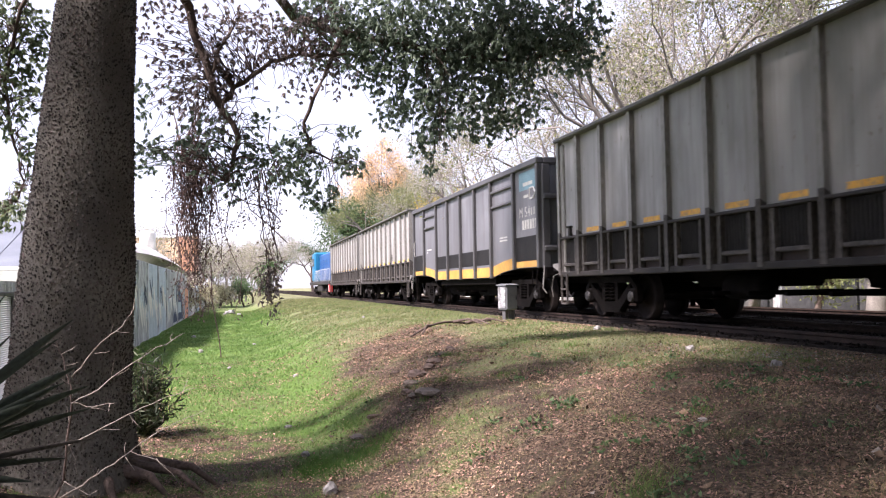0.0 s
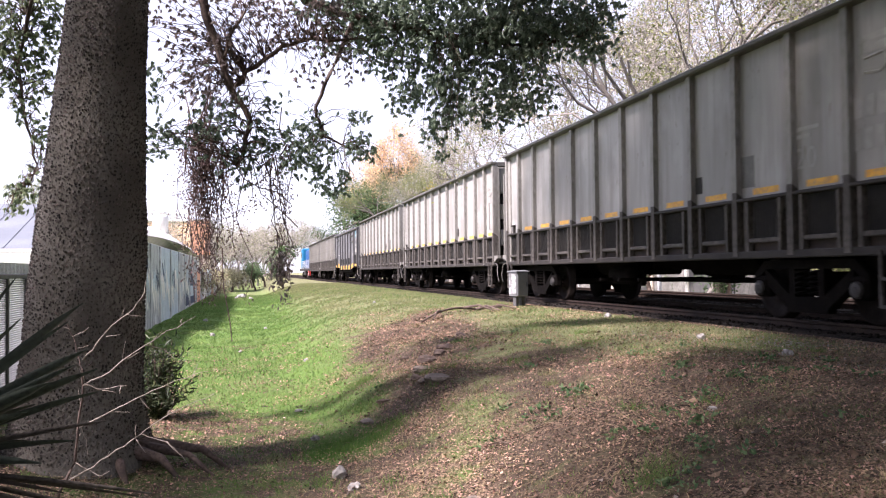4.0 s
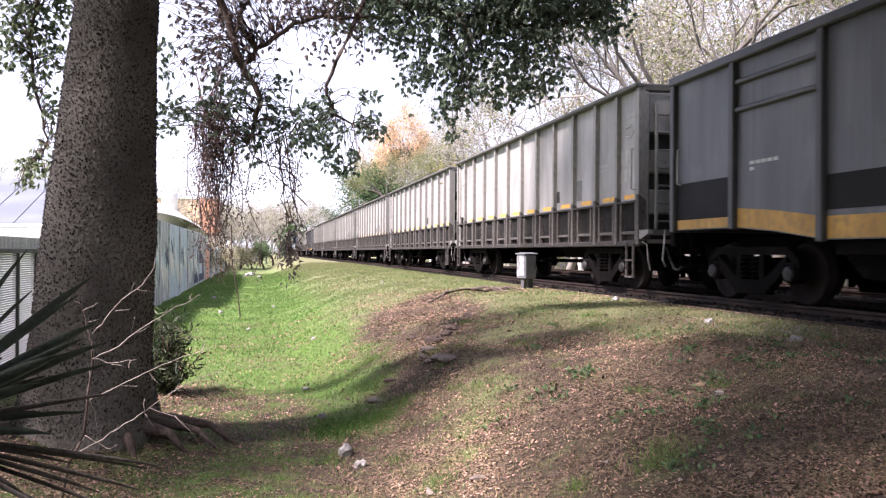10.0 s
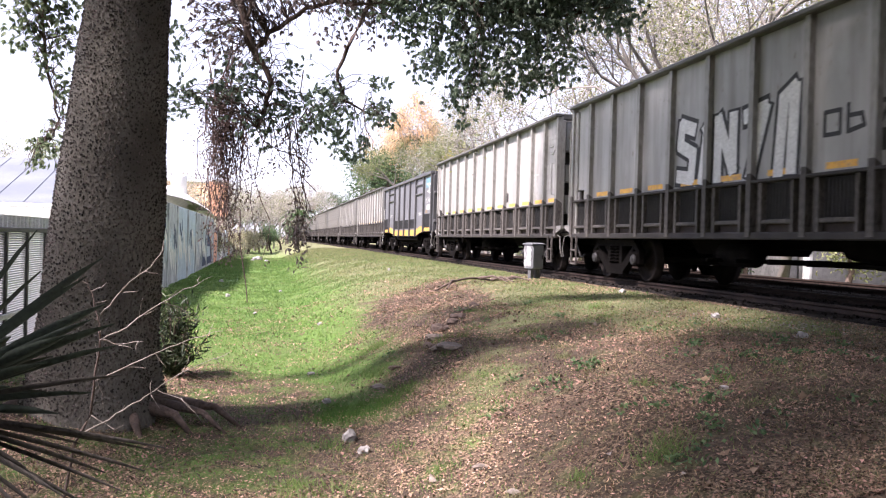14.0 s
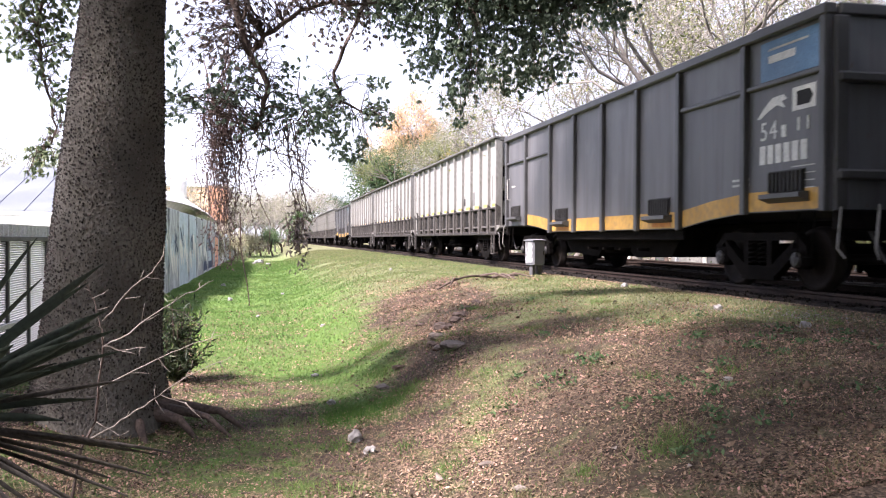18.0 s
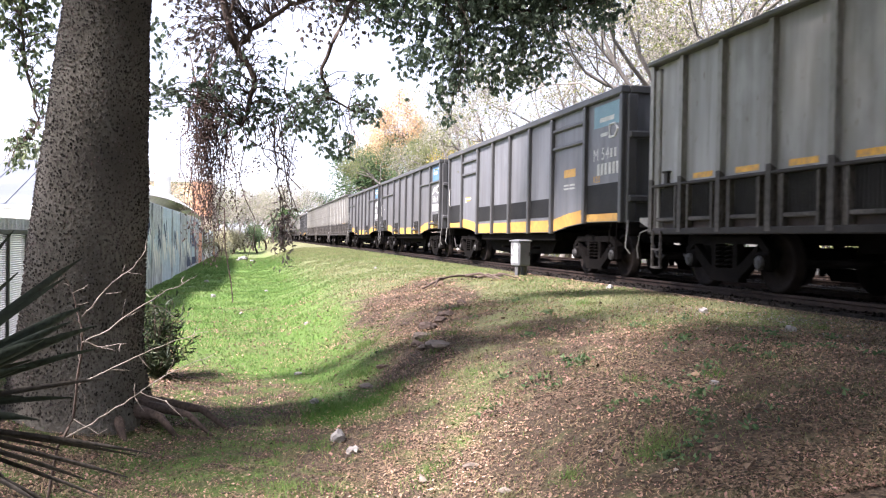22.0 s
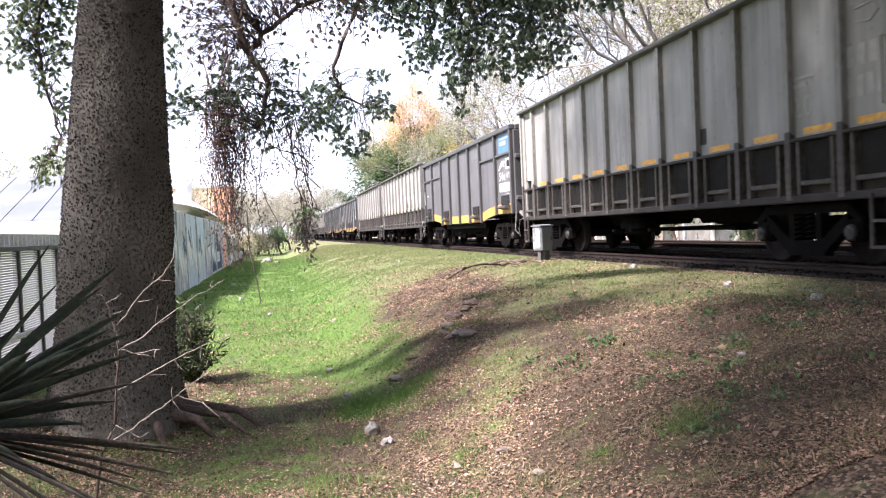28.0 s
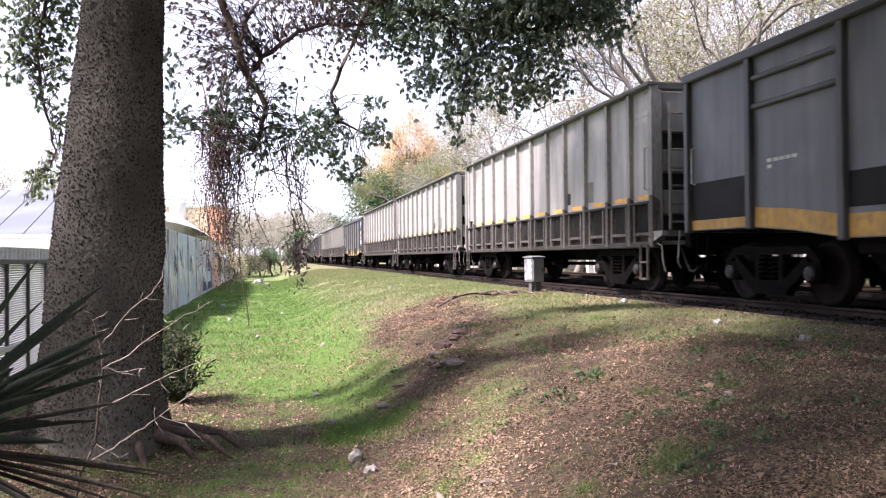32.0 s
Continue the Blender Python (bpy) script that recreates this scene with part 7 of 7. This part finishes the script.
def grass_tufts():
    """Loose tufts of longer grass on the bank."""
    rng = np.random.default_rng(53)
    spots = ((0.76, 8.2), (0.62, 8.05), (0.9, 8.3), (1.24, 8.22), (1.1, 8.1), (1.4, 8.4), (1.45, 11.0), (1.3, 9.6))
    for k in range(72):
        y = 4.4 + 8.5 * rng.uniform() ** 1.3
        x = float(np.clip(0.8 + 0.4 * (y - 4.5) + rng.normal() * 1.5, 0.2, 6.2))
        lush = k < len(spots)
        if lush:
            x, y = spots[k]
        t = thing("grass_tuft", "lush green tuft in the damp hollow" if lush else "tuft of longer yellow-green grass on the bank", "grass", "grass tufts on the bank")
        n = 420 if lush else int(rng.integers(40, 110))
        s = 0.12 if lush else rng.uniform(0.04, 0.13)
        b = np.stack([x + rng.normal(size=n) * s, y + rng.normal(size=n) * s, np.zeros(n)], 1)
        b[:, 2] = height(b[:, 0], b[:, 1])
        d = unit(rng.normal(size=(n, 3)) * [0.7, 0.7, 0.1] + [0, 0, 1])
        ln = rng.uniform(0.04, 0.11, n)[:, None]
        sd = unit(np.cross(d, rng.normal(size=(n, 3)))) * 0.0028
        v = np.stack([b - sd, b + sd, b + d * ln], 1)
        mat = BLADE if lush or k % 3 else BLADE_DRY
        tagged(part("blade", raw_mesh("blade", v, np.arange(n * 3).reshape(-1, 3), mat), mat, t), kind="stuff")


grass_tufts()

for i, (x, y, s) in enumerate(((2.25, 10.5, 0.13), (2.5, 10.9, 0.1), (1.95, 9.8, 0.09), (2.7, 11.5, 0.12), (3.0, 12.2, 0.08), (1.5, 9.5, 0.07), (2.1, 11.4, 0.07), (3.3, 12.9, 0.1))):
    rock("earth_clod", x, y, s, i + 31, ROOT, "brown clod of bare earth on the bank", 0.45)

for i, (x, y, s) in enumerate(((2.09, 10.11, 0.14), (2.13, 9.3, 0.16), (2.0, 9.55, 0.1), (1.23, 8.92, 0.1), (1.52, 5.61, 0.06))):
    rock("stone_slab", x, y, s, i + 71, SLAB, "flat brown-grey stone slab half buried in the slope", 0.28)


def litter_and_grass():
    rng = np.random.default_rng(41)
    # fallen leaves: dense on the bank, thin on the lawn
    n = 600000
    y = 3.4 + 17 * rng.uniform(0, 1, n) ** 1.9
    x = rng.uniform(-3.2, 6.8, n)
    keep = rng.uniform(0, 1, n) < np.clip(1.05 - 0.96 * turf(x, y), 0.03, 1) * (0.6 + 0.4 * np.sin(x * 2.1 + np.sin(y * 1.3)) * np.sin(y * 1.7))
    x, y = x[keep], y[keep]
    n = len(x)
    c = np.stack([x, y, height(x, y) + rng.uniform(0.002, 0.022, n)], 1)
    d = rng.normal(size=(n, 3)) * [1, 1, 0.4]
    d = unit(d)
    side = unit(np.cross(d, np.array([0, 0, 1.0]) + rng.normal(size=(n, 3)) * 0.3))
    up = np.cross(side, d)
    ln = (0.010 + 0.027 * rng.uniform(0, 1, n) ** 2.6)[:, None] * (0.75 + 0.045 * y[:, None])
    w = ln * rng.uniform(0.3, 0.8, (n, 1))
    curl = rng.uniform(-0.1, 0.5, (n, 1))
    v = np.stack([c - d * ln / 2, c + side * w / 2 + up * w * curl, c + d * ln / 2 + up * ln * 0.12, c - side * w / 2 + up * w * curl], 1)
    k = np.arange(n)[:, None] * 4
    ob = new("fallen_leaves", raw_mesh("fallen_leaves", v, np.concatenate([k + [0, 1, 2], k + [0, 2, 3]]), LITTER))
    tagged(ob, "brown fallen leaves strewn over the bank", "leaves", kind="stuff")
    # dry straw and shredded leaf stalks lying on the bank
    n = 60000
    y = 3.5 + 10 * rng.uniform(0, 1, n) ** 1.5
    x = rng.uniform(-1.6, 6.4, n)
    wisp = np.sin(x * 2.4 + 1.1 * np.sin(y * 1.9)) * np.sin(y * 2.2 + 0.7 * np.sin(x * 3.1))
    keep = rng.uniform(0, 1, n) < np.clip(0.55 + 0.6 * wisp - 0.25 * turf(x, y), 0.08, 1)
    x, y = x[keep], y[keep]
    n = len(x)
    b = np.stack([x, y, height(x, y) + rng.uniform(0.004, 0.03, n)], 1)
    d = unit(rng.normal(size=(n, 3)) * [1, 1, 0.35])
    ln = rng.uniform(0.025, 0.085, n)[:, None]
    s = unit(np.cross(d, [0, 0, 1.0])) * rng.uniform(0.001, 0.0028, (n, 1))
    bow = rng.normal(size=(n, 3)) * ln * 0.14
    v = np.stack([b - s, b + s, b + d * ln * 0.5 + bow + s, b + d * ln + bow * 0.4, b + d * ln * 0.5 + bow - s], 1)
    ob = new("dry_straw", raw_mesh("dry_straw", v.reshape(-1, 3), np.concatenate([np.arange(n)[:, None] * 5 + q for q in ([0, 1, 2], [0, 2, 4], [4, 2, 3])]), STRAW))
    tagged(ob, "dry tan straw and shredded stalks lying among the leaves", "straw", kind="stuff")
    # grass blades
    n = 230000
    y = 3.6 + 62 * rng.uniform(0, 1, n) ** 2.0
    x = rng.uniform(-3.0, 6.9, n)
    patch = 0.5 + 0.5 * np.sin(x * 3.1 + 1.7 * np.sin(y * 2.3)) * np.sin(y * 2.7 + 1.3 * np.sin(x * 1.9))
    keep = rng.uniform(0, 1, n) < np.clip(turf(x, y) * 1.25 - 0.4 * patch, 0.07 * (patch < 0.45) + 0.015, 1)
    x, y = x[keep], y[keep]
    n = len(x)
    b = np.stack([x, y, height(x, y)], 1)
    d = unit(rng.normal(size=(n, 3)) * [0.55, 0.55, 0.1] + [0, 0, 1])
    ln = rng.uniform(0.018, 0.05, n)[:, None] * (0.8 + 0.02 * y[:, None])
    s = unit(np.cross(d, rng.normal(size=(n, 3)))) * (0.002 + 0.0004 * y[:, None])
    v = np.stack([b - s, b + s, b + d * ln], 1)
    pale = rng.uniform(size=n) < dryness(x, y)
    for sel, mat, words in ((~pale, BLADE, "short lush green grass in the swale"), (pale, BLADE_DRY, "short pale dry grass on the bank")):
        f = np.arange(sel.sum() * 3).reshape(-1, 3)
        tagged(new("grass", raw_mesh("grass", v[sel], f, mat)), words, "grass", kind="stuff")
    # grey gravel spilt from the track bed
    n = 1500
    x, y = 5.9 + rng.normal(size=n) * 0.45, 6.0 + rng.uniform(0, 1, n) * 5.0
    keep = (x < 6.9) & (np.sin(x * 3.0 + y * 1.7) + rng.normal(size=n) * 0.5 > 0.1)
    x, y = x[keep], y[keep]
    n = len(x)
    c = np.stack([x, y, height(x, y) + 0.006], 1)
    tet = unit(rng.normal(size=(n, 4, 3))) * rng.uniform(0.008, 0.026, (n, 1, 1)) * [1, 1, 0.6]
    k = np.arange(n)[:, None] * 4
    ob = new("gravel", raw_mesh("gravel", c[:, None] + tet, np.concatenate([k + q for q in ([0, 1, 2], [0, 2, 3], [0, 3, 1], [1, 3, 2])]), STONE))
    tagged(ob, "loose grey gravel spilt beside the track", "gravel", kind="stuff")
    # twigs and pale scraps among the leaves
    g = Geo()
    for k in range(300):
        x, y = rng.uniform(-1.5, 6.4), 3.6 + 13 * rng.uniform() ** 1.4
        a, ln = rng.uniform(0, math.pi), rng.uniform(0.04, 0.15)
        p, q = ground_point(x, y, 0.012), ground_point(x + math.cos(a) * ln, y + math.sin(a) * ln, 0.014)
        g.tube([p, q], rng.uniform(0.002, 0.005), 4, False)
    tagged(new("fallen_twigs", g.data("fallen_twigs", TWIG)), "small dry fallen twigs among the leaves", "twigs", kind="stuff")
    for k in range(64):
        x, y = rng.uniform(0.2, 6.0), 4.0 + 8 * rng.uniform() ** 1.5
        n = 1
        m = leaves(rng, np.array([ground_point(x, y, 0.02)]), rng.normal(size=(1, 3)) * [1, 1, 0.15], rng.uniform(0.06, 0.125), rng.uniform(0.04, 0.08), 0.3)
        ob = new("dry_leaf", raw_mesh("dry_leaf", *m, DRY if k % 4 == 0 else LITTER))
        tagged(ob, "large curled pale dry leaf on the bank", "leaf", "large dry leaves on the bank")


litter_and_grass()


def motions():
    """The train rolls steadily away along the track, and its wheels turn while they are near."""
    for w, y in TRAIN:
        walk(w, [(t, pose(TRACK_X, y + gone(t), RAIL_TOP)) for t in range(33)])
    start = {w: y for w, y in TRAIN}
    step = 2 / FPS
    for w, ws, at in WHEELS:
        base = ws.matrix_basis.translation.copy()
        t0, t1 = (1.0 - at - start[w]) / SPEED - 0.5, (48.0 - at - start[w]) / SPEED
        k0, k1 = max(0, math.floor(t0 / step)), min(480, math.ceil(t1 / step))
        times = sorted({0, *range(k0, k1 + 1), 480})
        rows = []
        for k in times:
            q = min(max(k, k0), max(k1, k0)) - k0
            rows.append((k * step, pose(*base, -math.degrees((gone((k0 + q) * step) - gone(k0 * step)) / 0.445))))
        walk(ws, rows)


motions()
